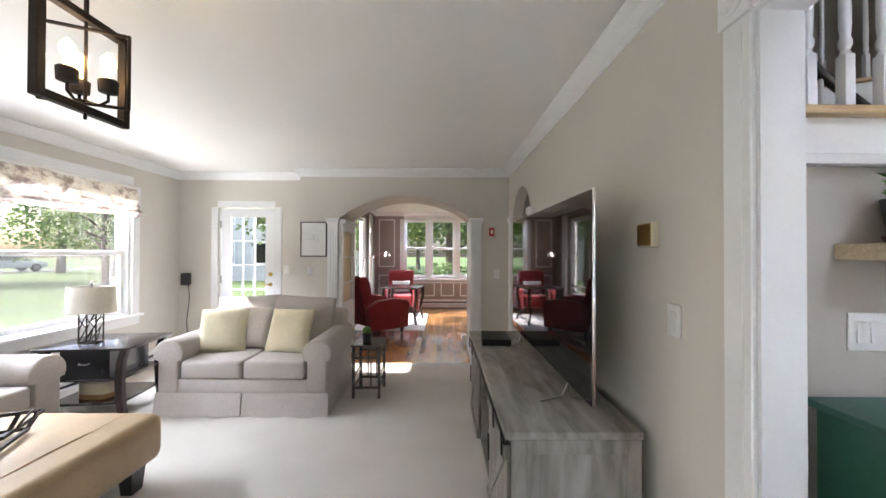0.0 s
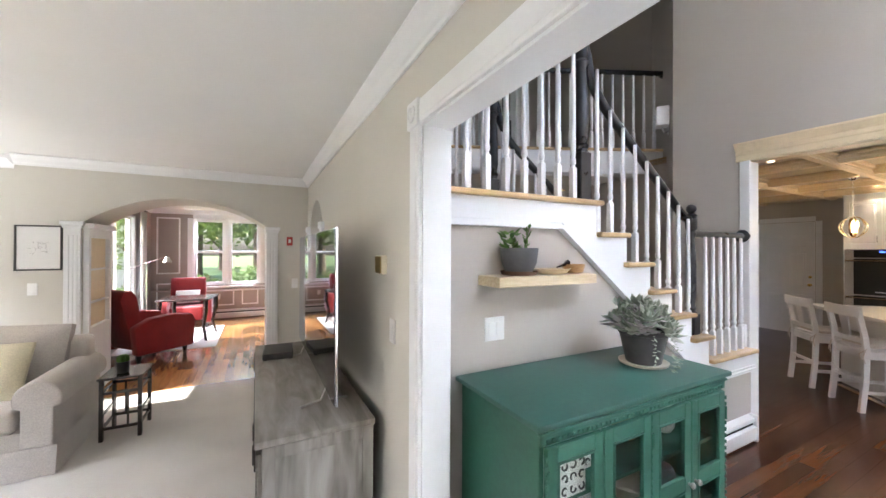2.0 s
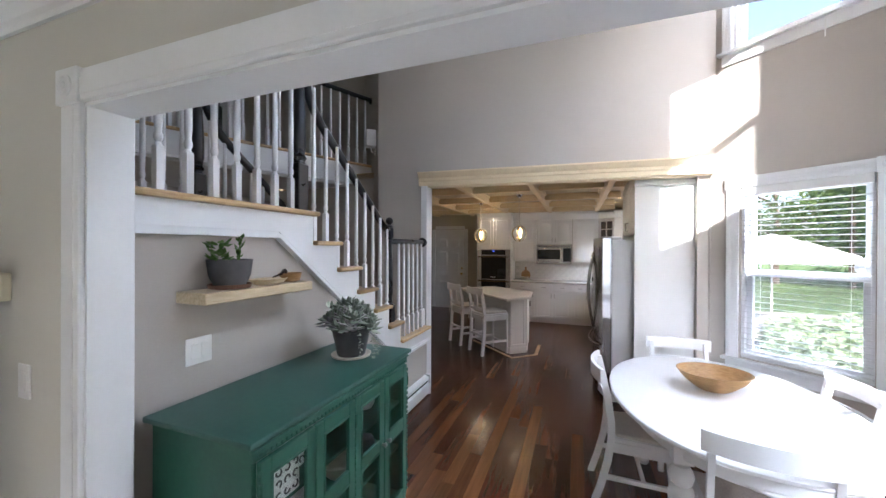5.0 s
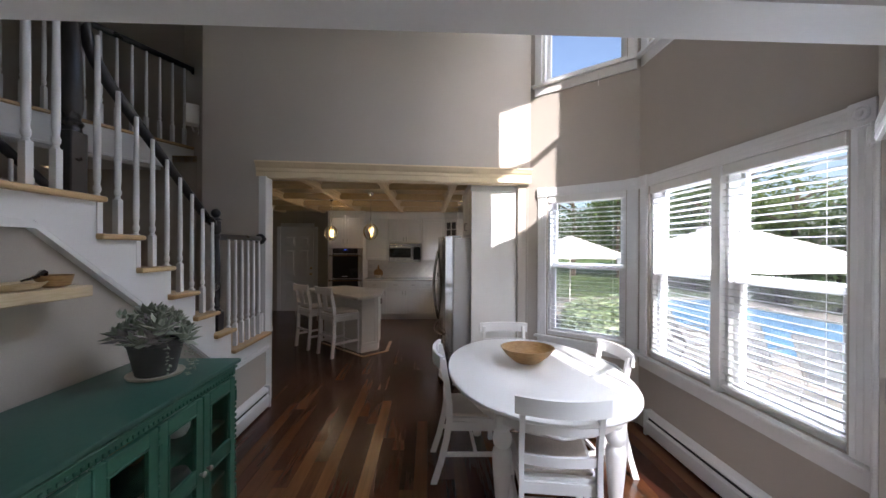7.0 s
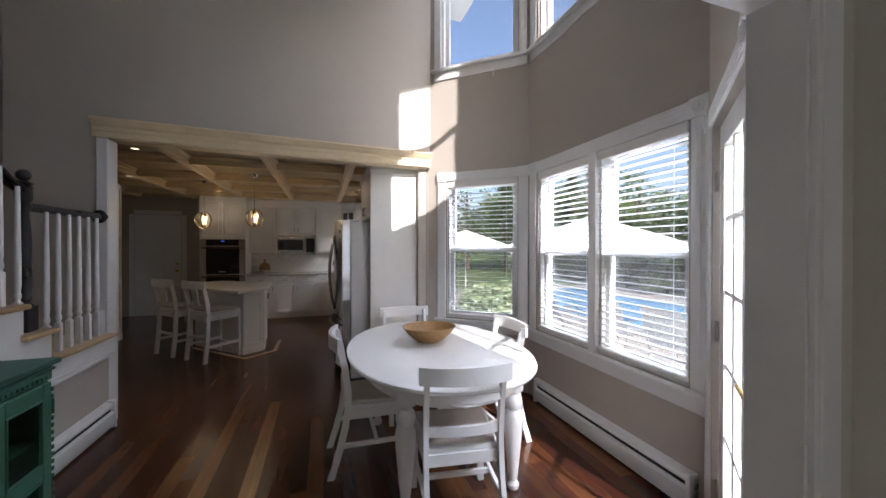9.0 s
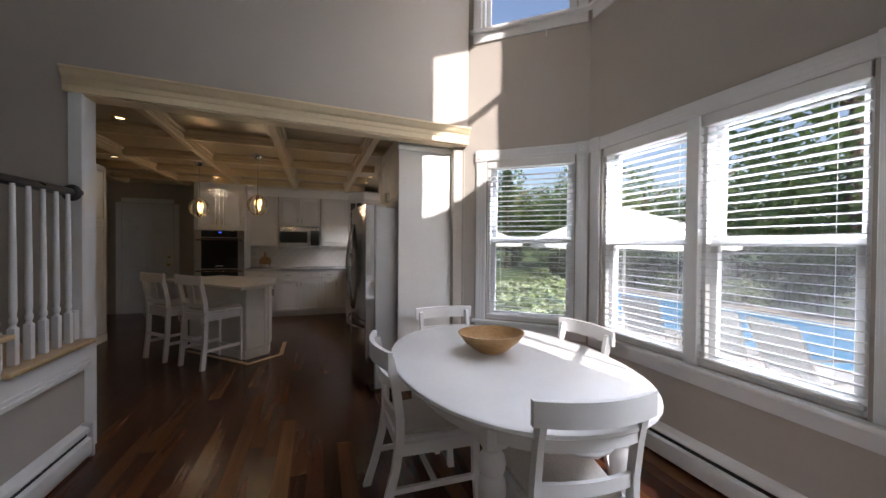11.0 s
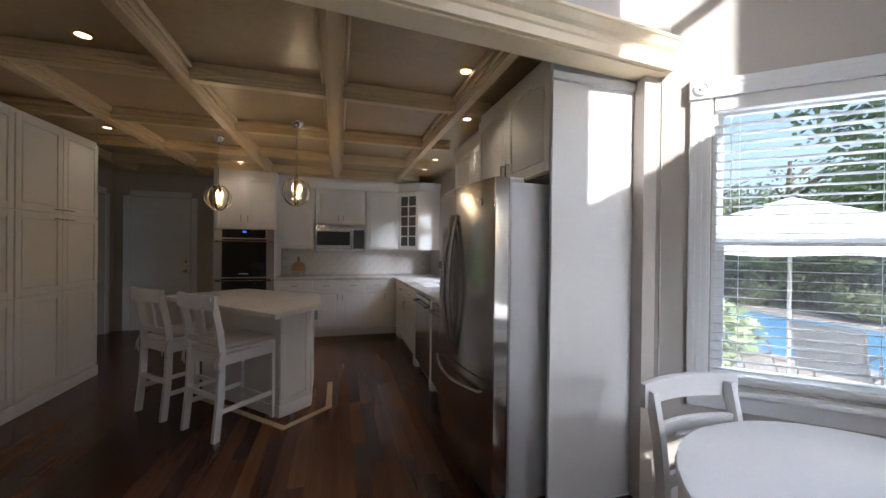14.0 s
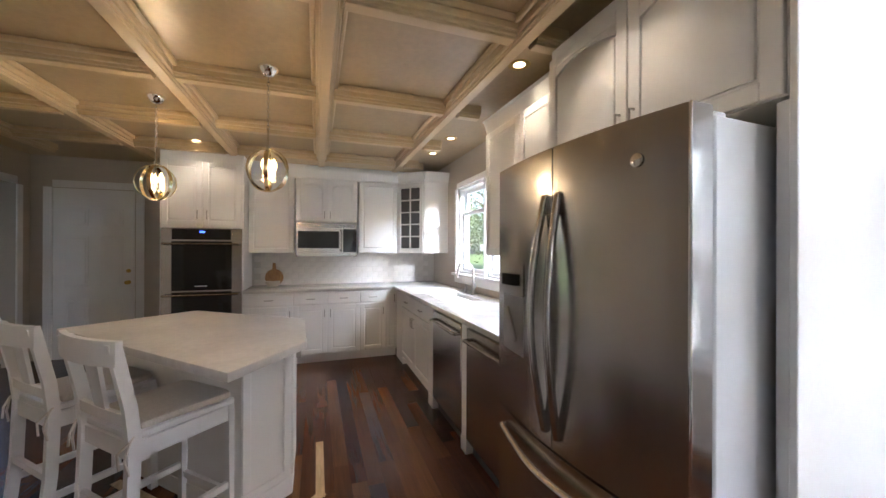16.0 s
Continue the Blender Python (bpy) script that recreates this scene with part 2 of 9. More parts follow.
def wood(name, dark, light, scale=6.0, stretch=(1, 12, 12), rough=0.4, coat=0.0, rnd=0.0, bump=0.12, warm=None):
    """Grain that runs along the object's x, y or z (the small stretch); rnd shifts each piece's tone."""
    m, nt, b = mat_new(name)
    tc = nt.nodes.new("ShaderNodeTexCoord")
    info = nt.nodes.new("ShaderNodeObjectInfo")
    geo = nt.nodes.new("ShaderNodeNewGeometry")
    sm, fr = nt.nodes.new("ShaderNodeMath"), nt.nodes.new("ShaderNodeMath")
    sm.operation, fr.operation = "ADD", "FRACT"
    nt.links.new(info.outputs["Random"], sm.inputs[0]), nt.links.new(geo.outputs["Random Per Island"], sm.inputs[1])
    nt.links.new(sm.outputs[0], fr.inputs[0])
    mp = nt.nodes.new("ShaderNodeMapping")
    mp.inputs["Scale"].default_value = stretch
    nt.links.new(tc.outputs["Object"], mp.inputs[0])
    if rnd:
        sh = nt.nodes.new("ShaderNodeVectorMath")
        sh.operation = "SCALE"
        sh.inputs[0].default_value = (37, 51, 23)
        nt.links.new(fr.outputs[0], sh.inputs["Scale"])
        nt.links.new(sh.outputs[0], mp.inputs["Location"])
    nz = nt.nodes.new("ShaderNodeTexNoise")
    nz.inputs["Scale"].default_value, nz.inputs["Detail"].default_value, nz.inputs["Distortion"].default_value = scale, 6.0, 0.6
    nt.links.new(mp.outputs[0], nz.inputs["Vector"])
    r1 = ramp(nt, nz.outputs["Fac"], [(0.28, dark), (0.72, light)])
    out = r1.outputs[0]
    if rnd:
        tone = ramp(nt, fr.outputs[0], [(0.0, (1 - rnd,) * 3), (0.55, (1, 1, 1)), (1.0, warm or (1 + rnd, 1 + rnd * 0.8, 1 + rnd * 0.6))])
        out = mixed(nt, out, tone.outputs[0], 1.0)
    n2 = noise_node(nt, 2.2, 3.0)
    wear = ramp(nt, n2.outputs["Fac"], [(0.3, (0.86,) * 3), (0.7, (1, 1, 1))])
    nt.links.new(mixed(nt, out, wear.outputs[0], 1.0), b.inputs["Base Color"])
    rr = nt.nodes.new("ShaderNodeMapRange")
    rr.inputs["To Min"].default_value, rr.inputs["To Max"].default_value = max(0.04, rough - 0.1), rough + 0.1
    nt.links.new(n2.outputs["Fac"], rr.inputs["Value"])
    nt.links.new(rr.outputs[0], b.inputs["Roughness"])
    if coat:
        b.inputs["Coat Weight"].default_value, b.inputs["Coat Roughness"].default_value = coat, 0.12
    bumped(nt, b, nz.outputs["Fac"], bump, 0.001)
    return m


def glow(name, c, strength):
    m, nt, b = mat_new(name)
    b.inputs["Base Color"].default_value = (*c, 1)
    b.inputs["Emission Color"].default_value, b.inputs["Emission Strength"].default_value = (*c, 1), strength
    return m


def clear(name, tint=(1, 1, 1), rough=0.0, gloss=0.035):
    """Thin window glass: light goes through, a little is mirrored."""
    m, nt, b = mat_new(name)
    tr, gl, mx = nt.nodes.new("ShaderNodeBsdfTransparent"), nt.nodes.new("ShaderNodeBsdfGlossy"), nt.nodes.new("ShaderNodeMixShader")
    tr.inputs[0].default_value = (*tint, 1)
    gl.inputs["Roughness"].default_value = rough
    lw = nt.nodes.new("ShaderNodeLayerWeight")
    pw, ml = nt.nodes.new("ShaderNodeMath"), nt.nodes.new("ShaderNodeMath")
    pw.operation, ml.operation = "POWER", "MULTIPLY_ADD"
    pw.inputs[1].default_value, ml.inputs[1].default_value, ml.inputs[2].default_value = 4.0, 0.5, gloss
    nt.links.new(lw.outputs["Facing"], pw.inputs[0])
    nt.links.new(pw.outputs[0], ml.inputs[0])
    nt.links.new(ml.outputs[0], mx.inputs[0])
    nt.links.new(tr.outputs[0], mx.inputs[1]), nt.links.new(gl.outputs[0], mx.inputs[2])
    nt.links.new(mx.outputs[0], nt.nodes["Material Output"].inputs[0])
    nt.nodes.remove(b)
    return m


M_LIVING = surface("living_wall_paint", (0.63, 0.60, 0.535), 0.75, var=0.05, big=0.7, fine=180, bump=0.12, dist=0.0008)
M_DINING = surface("dining_wall_paint", (0.49, 0.445, 0.395), 0.75, var=0.06, big=0.7, fine=180, bump=0.12, dist=0.0008)
M_LIBRARY = surface("library_wall_paint", (0.36, 0.31, 0.285), 0.7, var=0.07, big=0.8, fine=160, bump=0.12, dist=0.0008)
M_CEIL = surface("ceiling_paint", (0.80, 0.79, 0.77), 0.9, var=0.04, big=0.6, fine=120, bump=0.15, dist=0.001)
M_TRIM = surface("white_trim_paint", (0.80, 0.80, 0.80), 0.32, rvar=0.05, var=0.03, big=2.0, fine=90, bump=0.06, dist=0.0006)
M_CREAM = surface("cream_glazed_trim", (0.78, 0.64, 0.43), 0.4, var=0.07, big=3.0, fine=40, bump=0.1, dist=0.001)
M_GOLD = surface("tan_coffer_panel_paint", (0.46, 0.335, 0.185), 0.34, var=0.16, big=1.5, fine=30, bump=0.1, dist=0.001)
M_BEAM = surface("glazed_beam_paint", (0.62, 0.47, 0.28), 0.38, var=0.06, big=2.5, fine=45, bump=0.1, dist=0.001)
M_CAB = surface("white_cabinet_lacquer", (0.78, 0.77, 0.755), 0.38, rvar=0.02, var=0.025, big=2.0, fine=70, bump=0.04, dist=0.0005)
M_WHITEWOOD = surface("white_painted_wood", (0.80, 0.80, 0.81), 0.34, rvar=0.05, var=0.035, big=3.0, fine=50, bump=0.1, dist=0.0008)
M_CARPET = surface("cream_carpet", (0.60, 0.55, 0.475), 0.97, var=0.12, big=1.3, fine=260, bump=1.0, dist=0.006, sheen=0.3)


def plank_wood(name, stops, rough):
    """Varnished boards: each has a tone of its own, with a fine long grain."""
    m, nt, b = mat_new(name)
    tc, info, geo = nt.nodes.new("ShaderNodeTexCoord"), nt.nodes.new("ShaderNodeObjectInfo"), nt.nodes.new("ShaderNodeNewGeometry")
    sm, fr = nt.nodes.new("ShaderNodeMath"), nt.nodes.new("ShaderNodeMath")
    sm.operation, fr.operation = "ADD", "FRACT"
    nt.links.new(info.outputs["Random"], sm.inputs[0]), nt.links.new(geo.outputs["Random Per Island"], sm.inputs[1])
    nt.links.new(sm.outputs[0], fr.inputs[0])
    tone = ramp(nt, fr.outputs[0], stops)
    sh = nt.nodes.new("ShaderNodeVectorMath")
    sh.operation = "SCALE"
    sh.inputs[0].default_value = (37, 51, 23)
    nt.links.new(fr.outputs[0], sh.inputs["Scale"])
    out = tone.outputs[0]
    for scale, stretch, lo in ((1.0, (1.6, 26, 1), 0.74), (1.0, (6, 190, 1), 0.84)):
        mp, nz = nt.nodes.new("ShaderNodeMapping"), nt.nodes.new("ShaderNodeTexNoise")
        mp.inputs["Scale"].default_value = stretch
        nt.links.new(tc.outputs["Object"], mp.inputs[0]), nt.links.new(sh.outputs[0], mp.inputs["Location"])
        nz.inputs["Scale"].default_value, nz.inputs["Detail"].default_value, nz.inputs["Distortion"].default_value = scale, 3.0, 0.3
        nt.links.new(mp.outputs[0], nz.inputs["Vector"])
        g = ramp(nt, nz.outputs["Fac"], [(0.3, (lo,) * 3), (0.7, (1.08,) * 3)])
        out = mixed(nt, out, g.outputs[0], 1.0)
    nt.links.new(out, b.inputs["Base Color"])
    wear = noise_node(nt, 1.7, 3.0)
    rr = nt.nodes.new("ShaderNodeMapRange")
    rr.inputs["To Min"].default_value, rr.inputs["To Max"].default_value = rough - 0.05, rough + 0.07
    nt.links.new(wear.outputs["Fac"], rr.inputs["Value"])
    nt.links.new(rr.outputs[0], b.inputs["Roughness"])
    b.inputs["Specular IOR Level"].default_value = 0.38
    return m


M_CHERRY = plank_wood("cherry_floor_planks", [(0.0, (0.040, 0.013, 0.008)), (0.3, (0.062, 0.020, 0.011)), (0.6, (0.092, 0.034, 0.015)), (0.88, (0.118, 0.048, 0.020)), (1.0, (0.165, 0.074, 0.029))], 0.22)
M_OAKFLOOR = wood("honey_oak_floor", (0.30, 0.135, 0.045), (0.46, 0.235, 0.085), 5.0, (16, 1.2, 16), 0.16, coat=0.5, rnd=0.3)
M_OAK = wood("natural_oak_tread", (0.46, 0.29, 0.13), (0.66, 0.47, 0.25), 6.0, (1.5, 14, 14), 0.35, coat=0.2)
M_MAPLE = wood("pale_shelf_wood", (0.56, 0.43, 0.26), (0.74, 0.61, 0.41), 5.0, (1.5, 14, 14), 0.5)
M_BLACKWOOD = surface("black_painted_wood", (0.018, 0.018, 0.022), 0.3, var=0.3, big=4.0, fine=50, bump=0.08, coat=0.3)
M_ESPRESSO = wood("espresso_stained_wood", (0.012, 0.008, 0.008), (0.035, 0.020, 0.018), 6.0, (1.5, 14, 14), 0.25, coat=0.4)
M_GREY_WOOD = wood("weathered_grey_wood", (0.165, 0.147, 0.124), (0.37, 0.345, 0.305), 3.2, (5, 0.9, 5), 0.75, bump=0.3)
M_GREY_END = wood("weathered_grey_end_boards", (0.165, 0.147, 0.124), (0.37, 0.345, 0.305), 3.2, (5, 5, 0.9), 0.75, bump=0.3)
M_GREEN = surface("green_chalk_paint", (0.032, 0.120, 0.080), 0.42, var=0.22, big=3.0, fine=45, bump=0.2, dist=0.001)
M_GREENTOP = surface("green_cabinet_top_paint", (0.038, 0.115, 0.090), 0.42, var=0.16, big=2.0, fine=40, bump=0.12, dist=0.001)
M_SOFA = fabric("oatmeal_linen", (0.52, 0.47, 0.425), 420, 0.06)
M_PILLOW = fabric("pale_yellow_linen", (0.72, 0.65, 0.46), 380, 0.06, bump=0.7)
M_PILLOW2 = fabric("taupe_stripe_linen", (0.44, 0.39, 0.34), 300, 0.08)
M_SEATPAD = fabric("beige_seat_pad_cotton", (0.66, 0.61, 0.56), 360, 0.07)
M_RED = fabric("red_chenille", (0.27, 0.018, 0.022), 300, 0.14)
M_LEATHER = surface("tan_leather", (0.46, 0.33, 0.185), 0.42, var=0.16, big=3.5, fine=90, bump=0.35, dist=0.0015)
M_STEEL = surface("brushed_stainless_steel", (0.46, 0.44, 0.42), 0.22, metal=1.0, var=0.03, big=1.0, fine=8, bump=0.0, stretch=(30, 30, 0.6), rvar=0.035)
M_FRSIDE = surface("grey_fridge_side_enamel", (0.50, 0.505, 0.515), 0.35, metal=0.0, var=0.05, big=1.5, fine=300, bump=0.2, dist=0.0005)
M_CHROME = surface("polished_chrome", (0.75, 0.75, 0.76), 0.12, metal=1.0, var=0.04, bump=0.0, rvar=0.04)
M_BRASS = surface("aged_brass", (0.55, 0.38, 0.13), 0.35, metal=1.0, var=0.15, bump=0.05)
M_PEWTER = surface("brushed_pewter", (0.40, 0.38, 0.36), 0.35, metal=1.0, var=0.1, bump=0.03)
M_IRON = surface("dark_bronze_iron", (0.035, 0.026, 0.022), 0.5, metal=0.6, var=0.25, bump=0.15)
M_BLACKGLASS = surface("black_glass", (0.008, 0.008, 0.010), 0.06, var=0.05, bump=0.0, rvar=0.02)
M_SCREEN = surface("dark_glossy_screen", (0.010, 0.010, 0.012), 0.035, var=0.05, bump=0.0, rvar=0.015)
M_BLACKPLASTIC = surface("black_plastic", (0.015, 0.015, 0.016), 0.4, var=0.1, bump=0.05)
M_PLASTIC = surface("white_plastic", (0.80, 0.79, 0.77), 0.35, var=0.03, bump=0.02)
M_ALMOND = surface("ivory_plastic", (0.78, 0.72, 0.55), 0.4, var=0.04, bump=0.02)
M_REDPLASTIC = surface("red_plastic", (0.42, 0.04, 0.03), 0.4, var=0.06, bump=0.02)
M_HEATER = surface("white_enamelled_metal", (0.76, 0.76, 0.76), 0.38, var=0.05, big=2.5, fine=80, bump=0.05, dist=0.0006)
M_GAP = surface("dark_recess", (0.02, 0.02, 0.022), 0.8, var=0.2, bump=0.0)
M_COUNTER = surface("pale_quartz", (0.66, 0.64, 0.61), 0.2, var=0.1, big=6.0, fine=60, bump=0.02, dist=0.0004)
M_TILE = surface("white_glazed_tile", (0.74, 0.71, 0.67), 0.12, var=0.05, big=6.0, fine=14.0, bump=0.12, dist=0.002)
M_GROUT = surface("pale_grout", (0.62, 0.59, 0.55), 0.9, var=0.06, bump=0.1)
M_BOWL = wood("turned_wooden_bowl", (0.30, 0.165, 0.06), (0.46, 0.28, 0.12), 9.0, (3, 3, 16), 0.5)
M_BOARD = wood("acacia_board", (0.26, 0.13, 0.05), (0.45, 0.27, 0.12), 9.0, (12, 12, 1.5), 0.5)
M_DARKCLAY = surface("dark_zinc_pot", (0.085, 0.085, 0.088), 0.5, var=0.25, big=6.0, fine=30, bump=0.3, dist=0.002)
M_TERRA = surface("brown_terracotta", (0.17, 0.085, 0.05), 0.8, var=0.2, big=6, fine=60, bump=0.2)
M_CERAMIC = surface("cream_ceramic", (0.62, 0.56, 0.46), 0.35, var=0.08, bump=0.04)
M_SOIL = surface("potting_soil", (0.04, 0.028, 0.02), 0.95, var=0.4, big=20, fine=90, bump=0.8, dist=0.004)
M_LAMPSHADE = fabric("cream_lamp_shade", (0.70, 0.65, 0.55), 500, 0.04)
M_GLASS = clear("window_glass")
M_BOTTLE = clear("cabinet_glass", (0.92, 0.95, 0.93))
M_BULB = glow("warm_bulb", (1.0, 0.64, 0.24), 3.2)
# chrome of the pendant hoops, with the bulbs' yellow reflections put into its colour
M_HOOP = surface("bulb_tinted_hoop_chrome", (0.78, 0.66, 0.42), 0.2, metal=1.0, var=0.05, bump=0.0, rvar=0.04)
M_CANGLOW = glow("warm_recessed_lamp", (1.0, 0.74, 0.42), 2.2)
M_SHEER = fabric("white_curtain_linen", (0.78, 0.77, 0.75), 380, 0.04)


def leafy(name, dark, light, rough=0.55, through=0.4):
    m, nt, b = mat_new(name)
    g = nt.nodes.new("ShaderNodeNewGeometry")
    r = ramp(nt, g.outputs["Random Per Island"], [(0.0, dark), (1.0, light)])
    n = noise_node(nt, 1.1, 3.0)
    big = ramp(nt, n.outputs["Fac"], [(0.3, (0.62,) * 3), (0.7, (1.1, 1.1, 1.0))])
    nt.links.new(mixed(nt, r.outputs[0], big.outputs[0], 1.0), b.inputs["Base Color"])
    b.inputs["Roughness"].default_value = rough
    tl, mx = nt.nodes.new("ShaderNodeBsdfTranslucent"), nt.nodes.new("ShaderNodeMixShader")
    nt.links.new(b.inputs["Base Color"].links[0].from_socket, tl.inputs[0])
    mx.inputs[0].default_value = through
    nt.links.new(b.outputs[0], mx.inputs[1]), nt.links.new(tl.outputs[0], mx.inputs[2])
    nt.links.new(mx.outputs[0], nt.nodes["Material Output"].inputs[0])
    return m


M_LEAF = leafy("tree_foliage", (0.062, 0.11, 0.036), (0.15, 0.215, 0.085))
M_LEAF2 = leafy("sunlit_tree_foliage", (0.065, 0.115, 0.022), (0.17, 0.23, 0.065))
M_PINE = leafy("conifer_foliage", (0.028, 0.06, 0.028), (0.075, 0.12, 0.055))
M_SHRUB = leafy("flowering_shrub_foliage", (0.12, 0.18, 0.055), (0.34, 0.38, 0.22))
M_SUCC = leafy("grey_green_succulent", (0.24, 0.29, 0.23), (0.54, 0.58, 0.51), through=0.0)
M_SUCC2 = leafy("mauve_succulent", (0.34, 0.31, 0.34), (0.56, 0.53, 0.55), through=0.0)
M_SPRIG = leafy("bright_sprig_leaf", (0.07, 0.17, 0.03), (0.17, 0.31, 0.07))
M_BARK = surface("tree_bark", (0.10, 0.075, 0.055), 0.9, var=0.35, big=3, fine=25, bump=0.9, dist=0.02)

# ================= setting: floors, walls, ceilings =================
LC = 2.5            # living room ceiling
TOP = 5.3           # ceiling over the two-storey dining room
LAND, LOW = 1.875, 0.765   # the stair's upper and lower landings
RISE, RUN = 0.185, 0.245


def slab(name, poly, z0, z1, mat, label):
    return setting(name, prism(bmesh.new(), poly, z0, z1), mat, label)


slab("floor_living", [(-4.6, -1.35), (0.06, -1.35), (0.06, 5.2), (-2.70, 5.2), (-2.70, 5.45), (-4.6, 5.45)], -0.1, 0.0, M_CARPET, "cream wall-to-wall carpet with a short pile")
slab("floor_library", [(-2.75, 5.2), (0.06, 5.2), (2.2, 5.2), (2.2, 10.0), (-2.75, 10.0)], -0.1, -0.012, M_GAP, "subfloor under oak boards")
slab("floor_dining", [(0.06, -3.1), (9.0, -3.1), (9.0, 5.2), (0.06, 5.2)], -0.1, -0.012, M_GAP, "subfloor under cherry boards")
slab("ceiling_living", [(-4.6, -1.35), (0.0, -1.35), (0.0, 5.9), (-4.6, 5.9)], LC, LC + 0.2, M_CEIL, "smooth white painted ceiling")
slab("ceiling_library", [(-2.75, 5.9), (2.2, 5.9), (2.2, 10.0), (-2.75, 10.0)], 2.46, 2.7, M_CEIL, "white painted library ceiling")
slab("ceiling_dining", [(0.0, -2.2), (5.2, -2.2), (5.2, 5.3), (0.0, 5.3)], TOP, TOP + 0.2, M_CEIL, "high white ceiling over the dining room")

wall("wall_television", (0, 5.2), (0, -1.25), 0.12, 0, TOP, [(0.25, 1.15, 0, 2.15), (5.2 - 1.53, 5.2 + 1.07, 0, 2.10)], M_LIVING, "greige painted wall behind the television")
wall("wall_living_west", (-4.44, -1.25), (-4.44, 5.45), 0.16, 0, LC, [(3.15, 5.95, 0.70, 2.18)], M_LIVING, "greige painted wall with a wide window")
# the opening here is an addition that lets fill light in
wall("wall_living_south", (0.12, -1.25), (-4.6, -1.25), 0.16, 0, LC, [(2.32, 4.32, 0.70, 2.18)], M_LIVING, "greige painted wall with an opening for an added window")
wall("wall_porch_door", (-4.44, 5.45), (-2.70, 5.45), 0.16, 0, LC, [(0.54, 1.30, 0, 2.03)], M_LIVING, "greige painted wall with a glazed door")
wall("wall_arch", (-2.70, 5.2), (0, 5.2), 0.7, 0, LC, [(0.50, 2.21, 0, 2.16)], M_LIVING, "thick greige wall pierced by an arch")
wall("wall_library_north", (-2.6, 9.85), (2.1, 9.85), 0.16, 0, 2.46, [(0.75, 2.75, 0.78, 2.28)], M_LIBRARY, "taupe panelled library wall")
wall("wall_library_west", (-2.6, 5.9), (-2.6, 9.85), 0.16, 0, 2.46, [(1.2, 2.9, 0.5, 2.2)], M_LIBRARY, "taupe library wall with a tall window")
wall("wall_library_east", (2.1, 9.85), (2.1, 5.2), 0.12, 0, 2.46, [], M_LIBRARY, "taupe library wall")
wall("wall_dining_south", (2.63, -1.95), (0.85, -1.95), 0.16, 0, TOP, [(0.15, 1.67, 0.67, 2.19), (0.15, 1.67, 3.44, 5.0)], M_DINING, "warm taupe painted wall with windows on two storeys")
wall("wall_dining_bay_east", (3.40, -1.075), (2.63, -1.95), 0.16, 0, TOP, [(0.27, 1.05, 0.70, 2.19), (0.20, 1.05, 3.44, 5.0)], M_DINING, "warm taupe angled bay wall")
wall("wall_dining_bay_west", (0.85, -1.95), (0.12, -1.12), 0.16, 0, TOP, [(0.13, 0.95, 0, 2.08), (0.13, 0.93, 3.44, 5.0)], M_DINING, "warm taupe angled bay wall with a garden door")
EA, EB = (3.08, 2.30), (3.34, -1.12)     # the kitchen wall stands a little askew
wall("wall_kitchen_opening", EA, EB, 0.13, 0, TOP, [(0.61, 3.43, 0, 2.36)], M_DINING, "tall taupe wall over the kitchen opening")
wall("wall_stair_angled", (4.4, 3.35), (3.08, 2.30), 0.12, 0, TOP, [], M_DINING, "taupe painted angled stair wall")
wall("wall_hall_north", (0.0, 5.2), (5.2, 5.2), 0.12, 0, TOP, [], M_DINING, "taupe painted hall wall")
wall("wall_hall_east", (4.4, 5.2), (4.4, 3.35), 0.12, 0, TOP, [], M_DINING, "taupe painted hall wall")
wall("wall_kitchen_south", (8.9, -1.0), (3.39, -1.0), 0.16, 0, 2.6, [(1.75, 3.35, 1.10, 2.16)], M_DINING, "taupe kitchen wall with a window")
wall("wall_kitchen_back", (8.15, 2.36), (8.15, -1.0), 0.6, 0, 2.6, [], M_DINING, "taupe kitchen wall behind the cabinets")
wall("wall_kitchen_entry", (8.75, 4.4), (8.75, 2.36), 0.12, 0, 2.6, [], M_DINING, "taupe wall with a white panelled door")
wall("wall_kitchen_north", (6.45, 4.02), (8.87, 4.02), 0.12, 0, 2.6, [(1.2, 2.08, 0, 2.15)], M_DINING, "taupe wall with a cased doorway")
wall("wall_kitchen_pantry", (3.4, 3.70), (6.45, 3.70), 0.12, 0, 2.6, [], M_DINING, "taupe wall behind the pantry")
wall("wall_kitchen_return", (6.45, 3.70), (6.45, 4.42), 0.12, 0, 2.6, [], M_DINING, "short taupe return wall")
wall("wall_kitchen_west", (3.39, 2.2), (3.39, 3.82), -0.13, 0, 2.6, [], M_DINING, "taupe kitchen wall beside the opening")
wall("wall_back_room", (6.4, 5.2), (9.0, 5.2), 0.1, 0, 2.6, [], M_DINING, "dim taupe wall beyond the doorway")
# the wall over the living room's end and the space over the kitchen are closed by the roofs
slab("roof_kitchen", [(3.39, -1.2), (9.1, -1.2), (9.1, 5.3), (4.52, 5.3), (4.52, 3.1), (3.39, 2.2)], 2.62, 2.8, M_CEIL, "plain roof deck over the kitchen")


